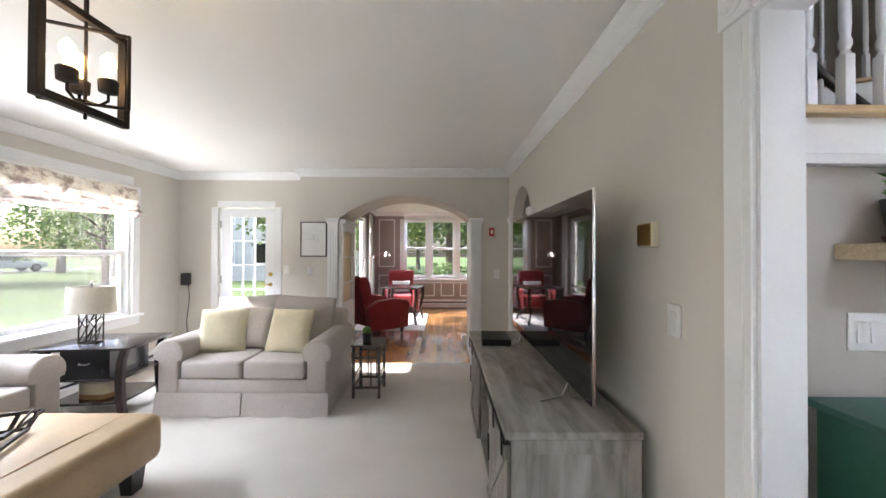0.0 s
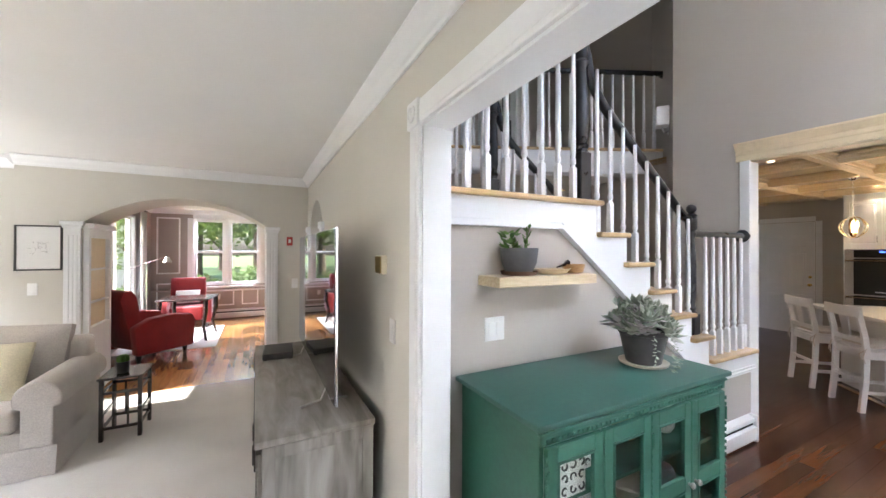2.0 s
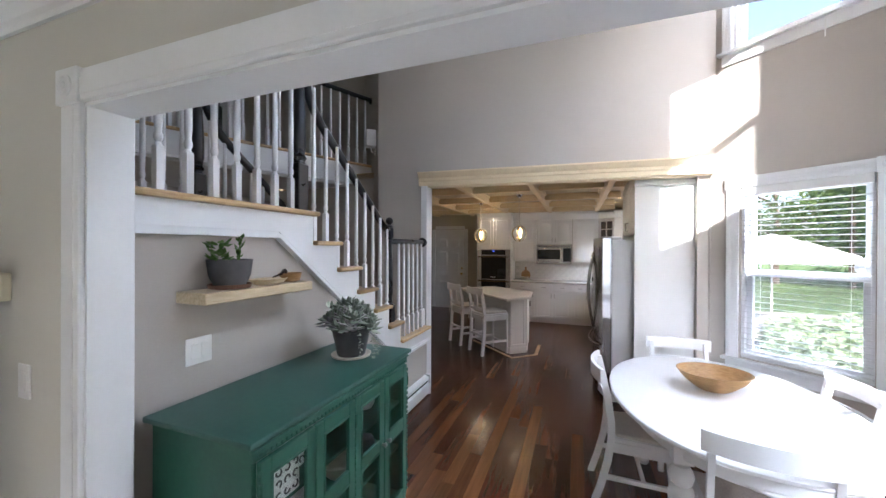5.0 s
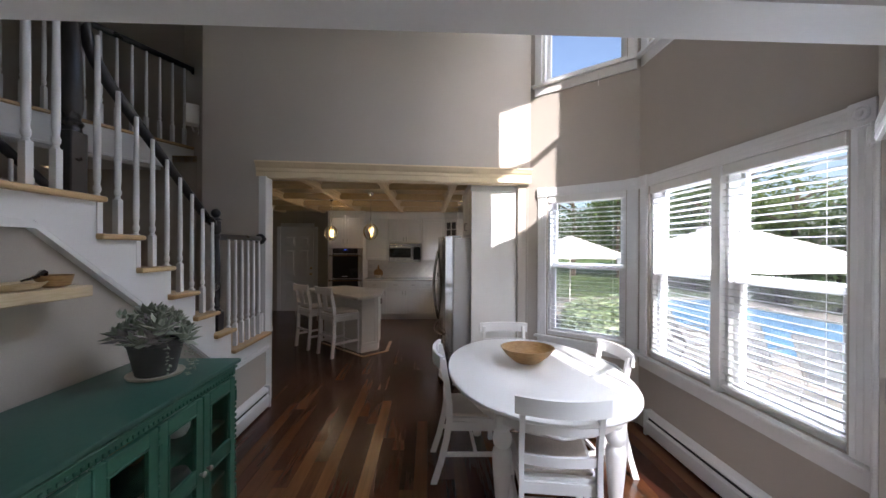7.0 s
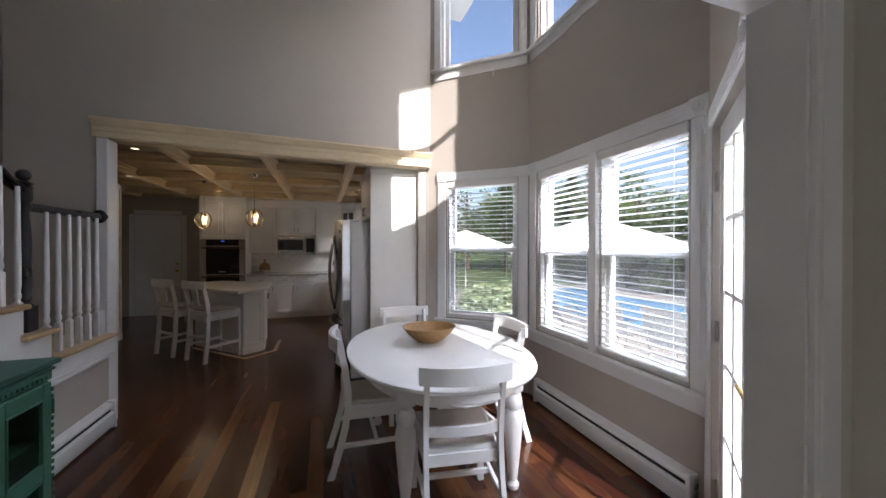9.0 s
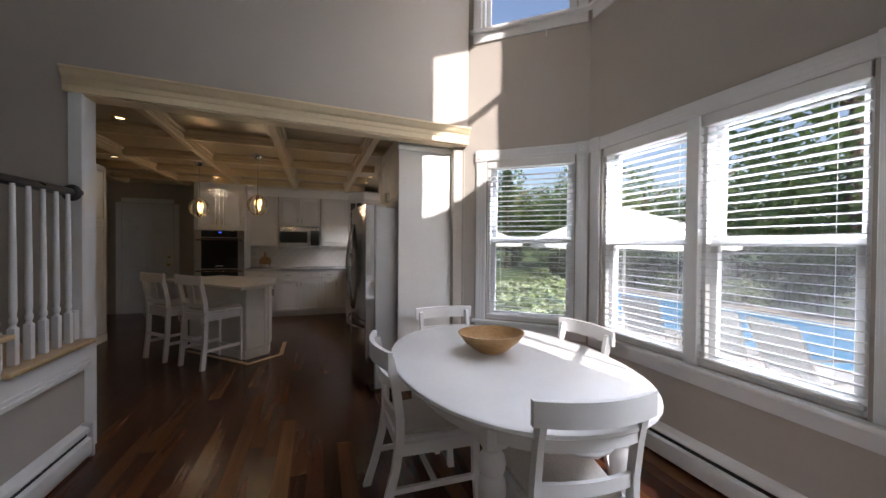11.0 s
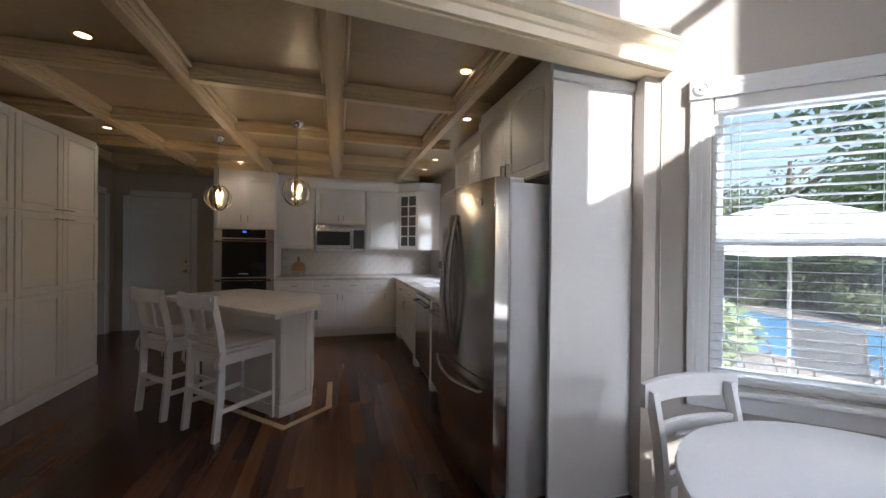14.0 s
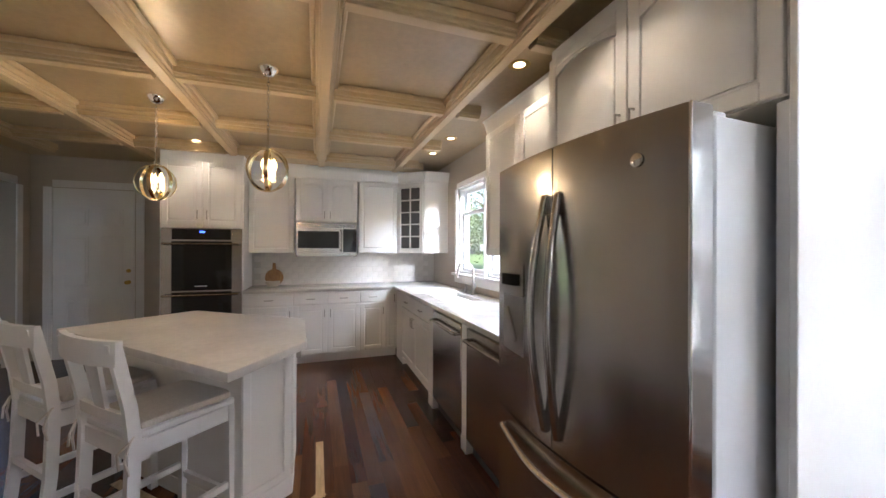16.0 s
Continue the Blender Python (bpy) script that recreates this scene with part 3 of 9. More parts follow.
def arch_fill(name, p0, p1, s0, s1, spring, top, thick, mat, label, seg=20):
    """The spandrels over an arch in a square opening."""
    c, hw = (s0 + s1) / 2, (s1 - s0) / 2
    rise = top - spring
    rad = (hw * hw + rise * rise) / (2 * rise)
    a = math.asin(min(1, hw / rad))
    poly = [(s0, spring), (s0, top + 0.004), (s1, top + 0.004), (s1, spring)]
    for i in range(seg + 1):
        t = a - 2 * a * i / seg
        poly.append((c + rad * math.sin(t), top - rad + rad * math.cos(t)))
    poly = poly[:4] + poly[5:-1]
    return setting(name, prism(bmesh.new(), poly, 0, thick, upright(p0, p1)), mat, label)


arch_fill("arch_library", (-2.70, 5.2), (0, 5.2), 0.50, 2.21, 1.86, 2.158, 0.7, M_LIVING, "curved greige arch soffit")
arch_fill("arch_hall", (0, 5.2), (0, -3), 0.25, 1.15, 1.86, 2.148, 0.12, M_LIVING, "curved greige arch in the television wall")


def moulding(bm, p0, p1, prof):
    """A moulding of a profile (out to the right of the way, up) from p0 to p1 in plan."""
    d = Vector((p1[0] - p0[0], p1[1] - p0[1], 0)).normalized()
    r = Vector((d.y, -d.x, 0))
    a = [bm.verts.new(Vector((p0[0], p0[1], 0)) + r * o + Vector((0, 0, z))) for o, z in prof]
    b = [bm.verts.new(Vector((p1[0], p1[1], 0)) + r * o + Vector((0, 0, z))) for o, z in prof]
    n = len(prof)
    for i in range(n):
        j = (i + 1) % n
        bm.faces.new((a[i], a[j], b[j], b[i]))
    bm.faces.new(a[::-1]), bm.faces.new(b)
    return bm


def crown_prof(z):
    return [(0, z - 0.10), (0.012, z - 0.10), (0.018, z - 0.085), (0.03, z - 0.075), (0.05, z - 0.045), (0.078, z - 0.02), (0.085, z - 0.012), (0.085, z - 0.001), (0, z - 0.001)]


for nm, p0, p1 in (("a", (0, 5.2), (0, -1.25)), ("b", (-2.70, 5.2), (0, 5.2)), ("c", (-2.70, 5.45), (-2.70, 5.2)), ("d", (-4.44, 5.45), (-2.70, 5.45)), ("e", (-4.44, -1.25), (-4.44, 5.45))):
    setting("trim_crown_living", moulding(bmesh.new(), p0, p1, crown_prof(LC)), M_TRIM, "white crown moulding")
BASE = [(0, 0), (0.016, 0), (0.016, 0.085), (0.011, 0.10), (0.004, 0.115), (0, 0.115)]
for p0, p1 in (((0, 4.05), (0, 1.64)), ((-2.70, 5.2), (-2.36, 5.2)), ((-0.33, 5.2), (0, 5.2)), ((-4.44, 5.45), (-4.0, 5.45)), ((-3.04, 5.45), (-2.70, 5.45)),
               ((0.12, 1.68), (0.13, 1.68)), ((3.37, -1.11), (3.31, -1.177)), ((8.15, 2.36), (8.75, 2.36))):
    setting("baseboard", moulding(bmesh.new(), p0, p1, BASE), M_TRIM, "white painted baseboard")

# cased openings
CAS_W = 0.10


def casing_set(name, p0, p1, s0, s1, ztop, mat, label, z0=0.0, rosette=True, head=True, w=CAS_W, sill=None, flutes=(0.22, 0.5, 0.78)):
    """Fluted side casings, a head and corner blocks on the wall line p0-p1, on its right (room) side."""
    m = upright(p0, p1)
    bm = bmesh.new()
    for a, b in ((s0 - w, s0), (s1, s1 + w)):
        xbox(bm, m @ Matrix.Translation(((a + b) / 2, (z0 + ztop) / 2, -0.0085)), b - a, ztop - z0, 0.017, 0.003)
        for k in flutes:
            xbox(bm, m @ Matrix.Translation((a + (b - a) * k, (z0 + ztop) / 2, -0.0178)), w * 0.52 / len(flutes), ztop - z0 - 0.04, 0.003, 0.001)
    if head:
        xbox(bm, m @ Matrix.Translation(((s0 + s1) / 2, ztop + w / 2, -0.0085)), s1 - s0, w, 0.017, 0.003)
        for k in flutes:
            xbox(bm, m @ Matrix.Translation(((s0 + s1) / 2, ztop + w * k, -0.0178)), s1 - s0, w * 0.52 / len(flutes), 0.003, 0.001)
    if rosette:
        for a in (s0 - w / 2, s1 + w / 2):
            xbox(bm, m @ Matrix.Translation((a, ztop + w / 2, -0.014)), w + 0.012, w + 0.012, 0.028, 0.003)
            tmp = bmesh.new()
            lathe(tmp, [(0.036, 0), (0.036, 0.006), (0.028, 0.009), (0.022, 0.004), (0.012, 0.004), (0.010, 0.009), (0.004, 0.011)], seg=14)
            tmp.transform(m @ Matrix.Translation((a, ztop + w / 2, -0.028)) @ Matrix.Scale(-1, 4, (0, 0, 1)))
            add(bm, tmp)
    if sill is not None:
        xbox(bm, m @ Matrix.Translation(((s0 + s1) / 2, sill - 0.014, -0.028)), s1 - s0 + 2 * w + 0.05, 0.028, 0.056, 0.006, 2)
        xbox(bm, m @ Matrix.Translation(((s0 + s1) / 2, sill - 0.073, -0.009)), s1 - s0 + 2 * w, 0.09, 0.018, 0.003)
    return setting(name, bm, mat, label)


def lining(name, p0, p1, s0, s1, z0, z1, thick, mat, label, bottom=False):
    m = upright(p0, p1)
    bm = bmesh.new()
    t = 0.012
    for s in (s0 + t / 2, s1 - t / 2):
        xbox(bm, m @ Matrix.Translation((s, (z0 + z1) / 2, thick / 2)), t, z1 - z0, thick + 0.004)
    xbox(bm, m @ Matrix.Translation(((s0 + s1) / 2, z1 - t / 2, thick / 2)), s1 - s0 - 2 * t, t, thick + 0.004)
    if bottom:
        xbox(bm, m @ Matrix.Translation(((s0 + s1) / 2, z0 + t / 2, thick / 2)), s1 - s0 - 2 * t, t, thick + 0.004)
    return setting(name, bm, mat, label)


# the wide opening between living room and dining room
casing_set("trim_wide_opening", (0, 5.2), (0, -3.0), 5.2 - 1.53, 5.2 + 1.07, 2.10, M_TRIM, "white casing with a raised band round the wide opening", flutes=(0.45,))
casing_set("trim_wide_opening_back", (0.12, -1.25), (0.12, 5.2), 1.25 - 1.07, 1.25 + 1.53, 2.10, M_TRIM, "white casing with a raised band on the dining side", flutes=(0.45,))
lining("trim_wide_jamb", (0, 5.2), (0, -3.0), 5.2 - 1.53, 5.2 + 1.07, 0, 2.10, 0.12, M_TRIM, "white jamb lining of the wide opening")
# arch pilasters
for x0, x1 in ((-2.335, -2.205), (-0.49, -0.36)):
    bm = bmesh.new()
    box(bm, x0, 5.165, 0, x1, 5.2, 1.80, 0.004)
    for k in (0.25, 0.5, 0.75):
        box(bm, x0 + 0.13 * k - 0.010, 5.159, 0.16, x0 + 0.13 * k + 0.010, 5.166, 1.72, 0.002)
    box(bm, x0 - 0.012, 5.15, 0, x1 + 0.012, 5.2, 0.14, 0.005)
    box(bm, x0 - 0.012, 5.153, 1.795, x1 + 0.012, 5.2, 1.825, 0.004)
    box(bm, x0 - 0.025, 5.14, 1.825, x1 + 0.025, 5.2, 1.865, 0.006)
    setting("trim_pilaster", bm, M_TRIM, "white fluted pilaster beside the arch")
for y0, y1 in ((4.95, 5.06), (3.94, 4.05)):
    bm = bmesh.new()
    box(bm, -0.03, y0, 0, 0, y1, 1.80, 0.004)
    for k in (0.3, 0.7):
        box(bm, -0.036, y0 + 0.11 * k - 0.012, 0.16, -0.029, y0 + 0.11 * k + 0.012, 1.72, 0.002)
    box(bm, -0.045, y0 - 0.02, 1.80, 0, y1 + 0.02, 1.865, 0.006)
    setting("trim_pilaster", bm, M_TRIM, "white fluted pilaster beside the hall arch")
bm = bmesh.new()
box(bm, -0.494, 5.2, 0, -0.482, 5.9, 1.86)
setting("trim_arch_jamb", bm, M_TRIM, "white arch jamb lining")

# cream header over the kitchen opening, with its crown, and the white jamb
bm = bmesh.new()
HP = [(0, 2.355), (0.022, 2.355), (0.022, 2.40), (0.028, 2.41), (0.028, 2.44), (0.045, 2.455), (0.065, 2.485), (0.072, 2.49), (0.072, 2.505), (0, 2.505)]
moulding(bm, (3.12, 1.78), (3.34, -1.12), HP)
setting("trim_kitchen_header", bm, M_CREAM, "cream glazed crown header over the kitchen opening")
bm = bmesh.new()
box(bm, 3.108, 1.682, 0, 3.126, 1.755, 2.355, 0.003)
box(bm, 3.126, 1.682, 0, 3.262, 1.696, 2.355)
setting("trim_kitchen_jamb", bm, M_TRIM, "white jamb of the kitchen opening")
bm = bmesh.new()
prism(bm, [(3.128, 1.682), (3.34, -1.11), (3.475, -1.11), (3.262, 1.682)], 2.345, 2.358)
setting("trim_kitchen_soffit", bm, M_CREAM, "cream soffit of the kitchen opening")
bm = bmesh.new()
box(bm, 3.372, -1.118, 0, 3.48, -1.10, 2.36)
setting("trim_panel_filler", bm, M_DINING, "narrow taupe filler beside the fridge panel")

# library: window trim and picture-frame mouldings
def frame_rect(bm, m, s0, s1, z0, z1, w=0.03, d=0.014):
    for a, b, c, e in ((s0, s1, z0, z0 + w), (s0, s1, z1 - w, z1), (s0, s0 + w, z0 + w, z1 - w), (s1 - w, s1, z0 + w, z1 - w)):
        xbox(bm, m @ Matrix.Translation(((a + b) / 2, (c + e) / 2, -d / 2)), b - a, e - c, d, 0.004)


mN = upright((-2.6, 9.85), (2.1, 9.85))
for s0, s1, z0, z1 in ((0.10, 0.52, 1.05, 2.28), (0.78, 1.55, 0.30, 0.66), (1.70, 2.05, 0.30, 0.66), (2.2, 2.72, 0.30, 0.66), (0.10, 0.60, 0.30, 0.85), (3.0, 3.6, 0.3, 0.85), (3.0, 3.6, 1.05, 2.28)):
    bm = bmesh.new()
    frame_rect(bm, mN, s0, s1, z0, z1)
    setting("trim_wall_panel", bm, M_TRIM, "pale picture-frame wall moulding")
casing_set("trim_library_window", (-2.6, 9.85), (2.1, 9.85), 0.75, 2.75, 2.28, M_TRIM, "white casing round the library window", z0=0.72, sill=0.75, rosette=False)
for (p0, p1) in (((-2.6, 9.85), (2.1, 9.85)), ((-2.6, 5.9), (-2.6, 9.85))):
    setting("trim_crown_library", moulding(bmesh.new(), p0, p1, crown_prof(2.46)), M_TRIM, "white crown moulding")
    setting("trim_chair_rail", moulding(bmesh.new(), p0, p1, [(0, 0.86 - 0.2), (0.018, 0.675), (0.018, 0.70), (0, 0.71)]), M_LIBRARY, "taupe chair rail")


# ================= windows =================
def sash(bm_frame, m, s0, s1, z0, z1, depth, w=0.045, t=0.035):
    for a, b, c, e in ((s0, s1, z0, z0 + w), (s0, s1, z1 - w, z1), (s0, s0 + w, z0 + w, z1 - w), (s1 - w, s1, z0 + w, z1 - w)):
        xbox(bm_frame, m @ Matrix.Translation(((a + b) / 2, (c + e) / 2, depth)), b - a, e - c, t, 0.004)


def pane(parent, m, s0, s1, z0, z1, depth):
    bm = bmesh.new()
    xbox(bm, m @ Matrix.Translation(((s0 + s1) / 2, (z0 + z1) / 2, depth)), s1 - s0, z1 - z0, 0.004)
    ob = part("pane", bm, M_GLASS, parent, smooth=False)
    ob.visible_shadow = False
    return ob


def mesh_screen():
    """Fine insect mesh: most light goes through; its grey also puts glare haze over the view."""
    m, nt, b = mat_new("hazy_insect_mesh")
    tr, df, mx = nt.nodes.new("ShaderNodeBsdfTransparent"), nt.nodes.new("ShaderNodeBsdfDiffuse"), nt.nodes.new("ShaderNodeMixShader")
    df.inputs[0].default_value = (0.36, 0.36, 0.37, 1)
    mx.inputs[0].default_value = 0.22
    nt.links.new(tr.outputs[0], mx.inputs[1]), nt.links.new(df.outputs[0], mx.inputs[2])
    nt.links.new(mx.outputs[0], nt.nodes["Material Output"].inputs[0])
    nt.nodes.remove(b)
    return m


M_SCREENMESH = mesh_screen()


def window(name, p0, p1, lights, z0, z1, label, hung=True, meet=0.5, mull=0.07, screen=False):
    """A window in the wall line p0-p1: lights are the spans of its units, double hung or fixed."""
    m = upright(p0, p1)
    root = tagged(new(name), label, "", "", "structure")
    for s0, s1 in lights:
        bm = bmesh.new()
        for s in (s0 + 0.012, s1 - 0.012):
            xbox(bm, m @ Matrix.Translation((s, (z0 + z1) / 2, 0.085)), 0.024, z1 - z0, 0.13, 0.002)
        for z in (z0 + 0.012, z1 - 0.012):
            xbox(bm, m @ Matrix.Translation(((s0 + s1) / 2, z, 0.085)), s1 - s0 - 0.048, 0.024, 0.13, 0.002)
        part("window_frame", bm, M_TRIM, root)
        a, b = s0 + 0.024, s1 - 0.024
        if hung:
            zm = z0 + (z1 - z0) * meet
            if screen:
                bm = bmesh.new()
                xbox(bm, m @ Matrix.Translation(((a + b) / 2, (z0 + zm) / 2, 0.142)), b - a, zm - z0 - 0.03, 0.001)
                part("hazy_insect_screen", bm, M_SCREENMESH, root, "fine grey insect mesh that also puts haze over the view", smooth=False)
            for c, e, dp in ((z0 + 0.024, zm + 0.018, 0.075), (zm - 0.018, z1 - 0.024, 0.115)):
                bm = bmesh.new()
                sash(bm, m, a, b, c, e, dp)
                part("sash", bm, M_TRIM, root)
                pane(root, m, a + 0.04, b - 0.04, c + 0.04, e - 0.04, dp)
        else:
            bm = bmesh.new()
            sash(bm, m, a, b, z0 + 0.024, z1 - 0.024, 0.09)
            part("sash", bm, M_TRIM, root)
            pane(root, m, a + 0.04, b - 0.04, z0 + 0.064, z1 - 0.064, 0.09)
    for (x0, x1), (y0, y1) in zip(lights, lights[1:]):
        bm = bmesh.new()
        xbox(bm, m @ Matrix.Translation(((x1 + y0) / 2, (z0 + z1) / 2, 0.06)), y0 - x1, z1 - z0, 0.16, 0.004)
        part("mullion", bm, M_TRIM, root)
    return root


SW0, SW1 = (2.63, -1.95), (0.85, -1.95)
window("window_1", SW0, SW1, [(0.15, 0.87), (0.95, 1.67)], 0.67, 2.19, "white double-hung window pair in the dining bay", screen=True)
window("window_2", (3.40, -1.075), (2.63, -1.95), [(0.27, 1.05)], 0.70, 2.19, "white double-hung window in the angled bay wall", screen=True)
window("window_3", SW0, SW1, [(0.15, 0.87), (0.95, 1.67)], 3.44, 5.0, "white upper window pair", hung=False)
window("window_4", (3.40, -1.075), (2.63, -1.95), [(0.20, 1.05)], 3.44, 5.0, "white upper window in the angled bay wall", hung=False)
window("window_5", (0.85, -1.95), (0.12, -1.12), [(0.13, 0.93)], 3.44, 5.0, "white upper window over the garden door")
# the screen in this window is added only to haze the view
window("window_6", (-4.44, -1.25), (-4.44, 5.45), [(3.15, 4.52), (4.60, 5.95)], 0.70, 2.18, "white double-hung window pair with a patterned shade", meet=0.48, screen=True)
# added window, never in view: it only lets light into the living room
window("window_10_added", (0.12, -1.25), (-4.6, -1.25), [(2.32, 3.28), (3.36, 4.32)], 0.70, 2.18, "unseen white double-hung window pair, added to light the living room", meet=0.48)
window("window_7", (-2.6, 9.85), (2.1, 9.85), [(0.75, 1.37), (1.43, 2.08), (2.14, 2.75)], 0.78, 2.28, "white three-part library window")
window("window_8", (-2.6, 5.9), (-2.6, 9.85), [(1.2, 2.9)], 0.5, 2.2, "white library side window", hung=False)
window("window_9", (8.9, -1.0), (3.39, -1.0), [(1.75, 2.53), (2.57, 3.35)], 1.10, 2.16, "white window over the kitchen sink", meet=0.7)
casing_set("trim_window", SW0, SW1, 0.13, 1.69, 2.19, M_TRIM, "white fluted casing with corner rosettes", z0=0.67, sill=0.67)
casing_set("trim_window", (3.40, -1.075), (2.63, -1.95), 0.26, 1.06, 2.19, M_TRIM, "white fluted casing with corner rosettes", z0=0.69, sill=0.69, w=0.095)
casing_set("trim_window", SW0, SW1, 0.13, 1.69, 5.0, M_TRIM, "white fluted casing", z0=3.43, sill=3.43)
casing_set("trim_window", (3.40, -1.075), (2.63, -1.95), 0.20, 1.06, 5.0, M_TRIM, "white fluted casing", z0=3.43, sill=3.43, w=0.08)
casing_set("trim_window", (0.85, -1.95), (0.12, -1.12), 0.12, 0.96, 5.0, M_TRIM, "white fluted casing", z0=3.43, sill=3.43, w=0.08)
casing_set("trim_window", (-4.44, -1.25), (-4.44, 5.45), 3.15, 5.95, 2.18, M_TRIM, "white window casing", z0=0.70, sill=0.70, rosette=False)
# casing of the added south window
casing_set("trim_window", (0.12, -1.25), (-4.6, -1.25), 2.32, 4.32, 2.18, M_TRIM, "white window casing", z0=0.70, sill=0.70, rosette=False)
casing_set("trim_window", (8.9, -1.0), (3.39, -1.0), 1.75, 3.35, 2.16, M_TRIM, "white window casing", z0=1.10, sill=1.10, rosette=False, w=0.07)

# ================= doors =================
def glazed_door(name, p0, p1, s0, s1, z1, cols, rows, label, hinge_first, gz0=0.30, handle=M_BRASS, stile=0.11, dp=0.05):
    m = upright(p0, p1)
    root = tagged(new(name), label, "", "", "structure")
    bm = bmesh.new()
    a, b = s0 + 0.012, s1 - 0.012
    for c, e, f, g in ((a, a + stile, 0.01, z1 - 0.012), (b - stile, b, 0.01, z1 - 0.012), (a + stile, b - stile, 0.01, gz0), (a + stile, b - stile, z1 - 0.13, z1 - 0.012)):
        xbox(bm, m @ Matrix.Translation(((c + e) / 2, (f + g) / 2, dp)), e - c, g - f, 0.042, 0.003)
    part("door_leaf", bm, M_TRIM, root)
    g0, g1, h0, h1 = a + stile, b - stile, gz0, z1 - 0.13
    for i in range(1, cols):
        bm = bmesh.new()
        xbox(bm, m @ Matrix.Translation((g0 + (g1 - g0) * i / cols, (h0 + h1) / 2, dp)), 0.022, h1 - h0, 0.03, 0.004)
        part("muntin", bm, M_TRIM, root)
    for j in range(1, rows):
        bm = bmesh.new()
        xbox(bm, m @ Matrix.Translation(((g0 + g1) / 2, h0 + (h1 - h0) * j / rows, dp)), g1 - g0, 0.022, 0.029, 0.004)
        part("muntin", bm, M_TRIM, root)
    pane(root, m, g0, g1, h0, h1, dp + 0.001)
    hs, ks = (a, b - 0.055) if hinge_first else (b, a + 0.055)
    for z in (0.25, 1.05, 1.80):
        bm = bmesh.new()
        xbox(bm, m @ Matrix.Translation((hs, z, dp - 0.03)), 0.03, 0.10, 0.012, 0.003)
        part("hinge", bm, M_PEWTER, root)
    tmp = bmesh.new()
    lathe(tmp, [(0.026, 0), (0.026, 0.008), (0.010, 0.012), (0.010, 0.03)], seg=14)
    tmp.transform(m @ Matrix.Translation((ks, 0.98, dp - 0.021)) @ Matrix.Scale(-1, 4, (0, 0, 1)))
    sgn = -1 if hinge_first else 1
    xbox(tmp, m @ Matrix.Translation((ks + sgn * 0.05, 0.98, dp - 0.052)), 0.12, 0.018, 0.014, 0.005)
    part("door_handle", tmp, handle, root)
    tmp = bmesh.new()
    lathe(tmp, [(0.028, 0), (0.028, 0.012), (0.02, 0.018), (0.004, 0.02)], seg=14)
    tmp.transform(m @ Matrix.Translation((ks, 1.12, dp - 0.021)) @ Matrix.Scale(-1, 4, (0, 0, 1)))
    part("deadbolt", tmp, handle, root)
    return root


glazed_door("door_1", (-4.44, 5.45), (-2.70, 5.45), 0.54, 1.30, 2.03, 3, 5, "white glazed porch door with small panes", True, gz0=0.25, stile=0.13)
casing_set("trim_door", (-4.44, 5.45), (-2.70, 5.45), 0.53, 1.31, 2.03, M_TRIM, "white door casing", rosette=False, w=0.085)
glazed_door("door_2", (0.85, -1.95), (0.12, -1.12), 0.13, 0.95, 2.08, 3, 5, "white glazed garden door with small panes", True, gz0=0.22)
casing_set("trim_door", (0.85, -1.95), (0.12, -1.12), 0.12, 0.96, 2.08, M_TRIM, "white fluted door casing with rosettes", w=0.085)


def panel_door(name, p0, p1, s0, s1, z1, label):
    m = upright(p0, p1)
    root = tagged(new(name), label, "", "", "structure")
    bm = bmesh.new()
    xbox(bm, m @ Matrix.Translation(((s0 + s1) / 2, z1 / 2, -0.012)), s1 - s0, z1, 0.02, 0.003)
    part("door_leaf", bm, M_TRIM, root)
    w = (s1 - s0 - 0.36) / 2
    for s in (s0 + 0.12, s0 + 0.24 + w):
        for a, b in ((0.22, 0.75), (0.90, 1.55), (1.68, 1.90)):
            bm = bmesh.new()
            xbox(bm, m @ Matrix.Translation((s + w / 2, (a + b) / 2, -0.025)), w, b - a, 0.010, 0.004)
            xbox(bm, m @ Matrix.Translation((s + w / 2, (a + b) / 2, -0.031)), w - 0.06, b - a - 0.06, 0.010, 0.004)
            part("door_panel", bm, M_TRIM, root)
    for z, r in ((0.95, 0.026), (1.10, 0.024)):
        tmp = bmesh.new()
        lathe(tmp, [(r, 0), (r, 0.008), (0.011, 0.012), (0.011, 0.03), (r, 0.04), (r, 0.055), (0.01, 0.064)] if z < 1 else [(r, 0), (r, 0.014), (0.006, 0.02)], seg=14)
        tmp.transform(m @ Matrix.Translation((s1 - 0.06, z, -0.022)) @ Matrix.Scale(-1, 4, (0, 0, 1)))
        part("door_knob", tmp, M_BRASS, root)
    return root


panel_door("door_3", (8.75, 4.4), (8.75, 2.36), 0.61, 1.44, 2.15, "white six-panel door with brass knob, closed")
casing_set("trim_door", (8.75, 4.4), (8.75, 2.36), 0.60, 1.45, 2.16, M_TRIM, "white door casing", rosette=False, w=0.09)
casing_set("trim_doorway", (6.45, 4.02), (8.87, 4.02), 1.2, 2.08, 2.15, M_TRIM, "white doorway casing", rosette=False, w=0.09)

# ================= coffered kitchen ceiling =================
bm = bmesh.new()
box(bm, 3.39, -1.0, 2.55, 8.75, 4.3, 2.62)
setting("ceiling_kitchen", bm, M_GOLD, "tan glazed coffered ceiling panels")
bm = bmesh.new()
BX = (-0.315, 0.64, 1.59, 2.535, 3.47)
BY = (3.46, 4.525, 5.595, 6.57, 7.49)


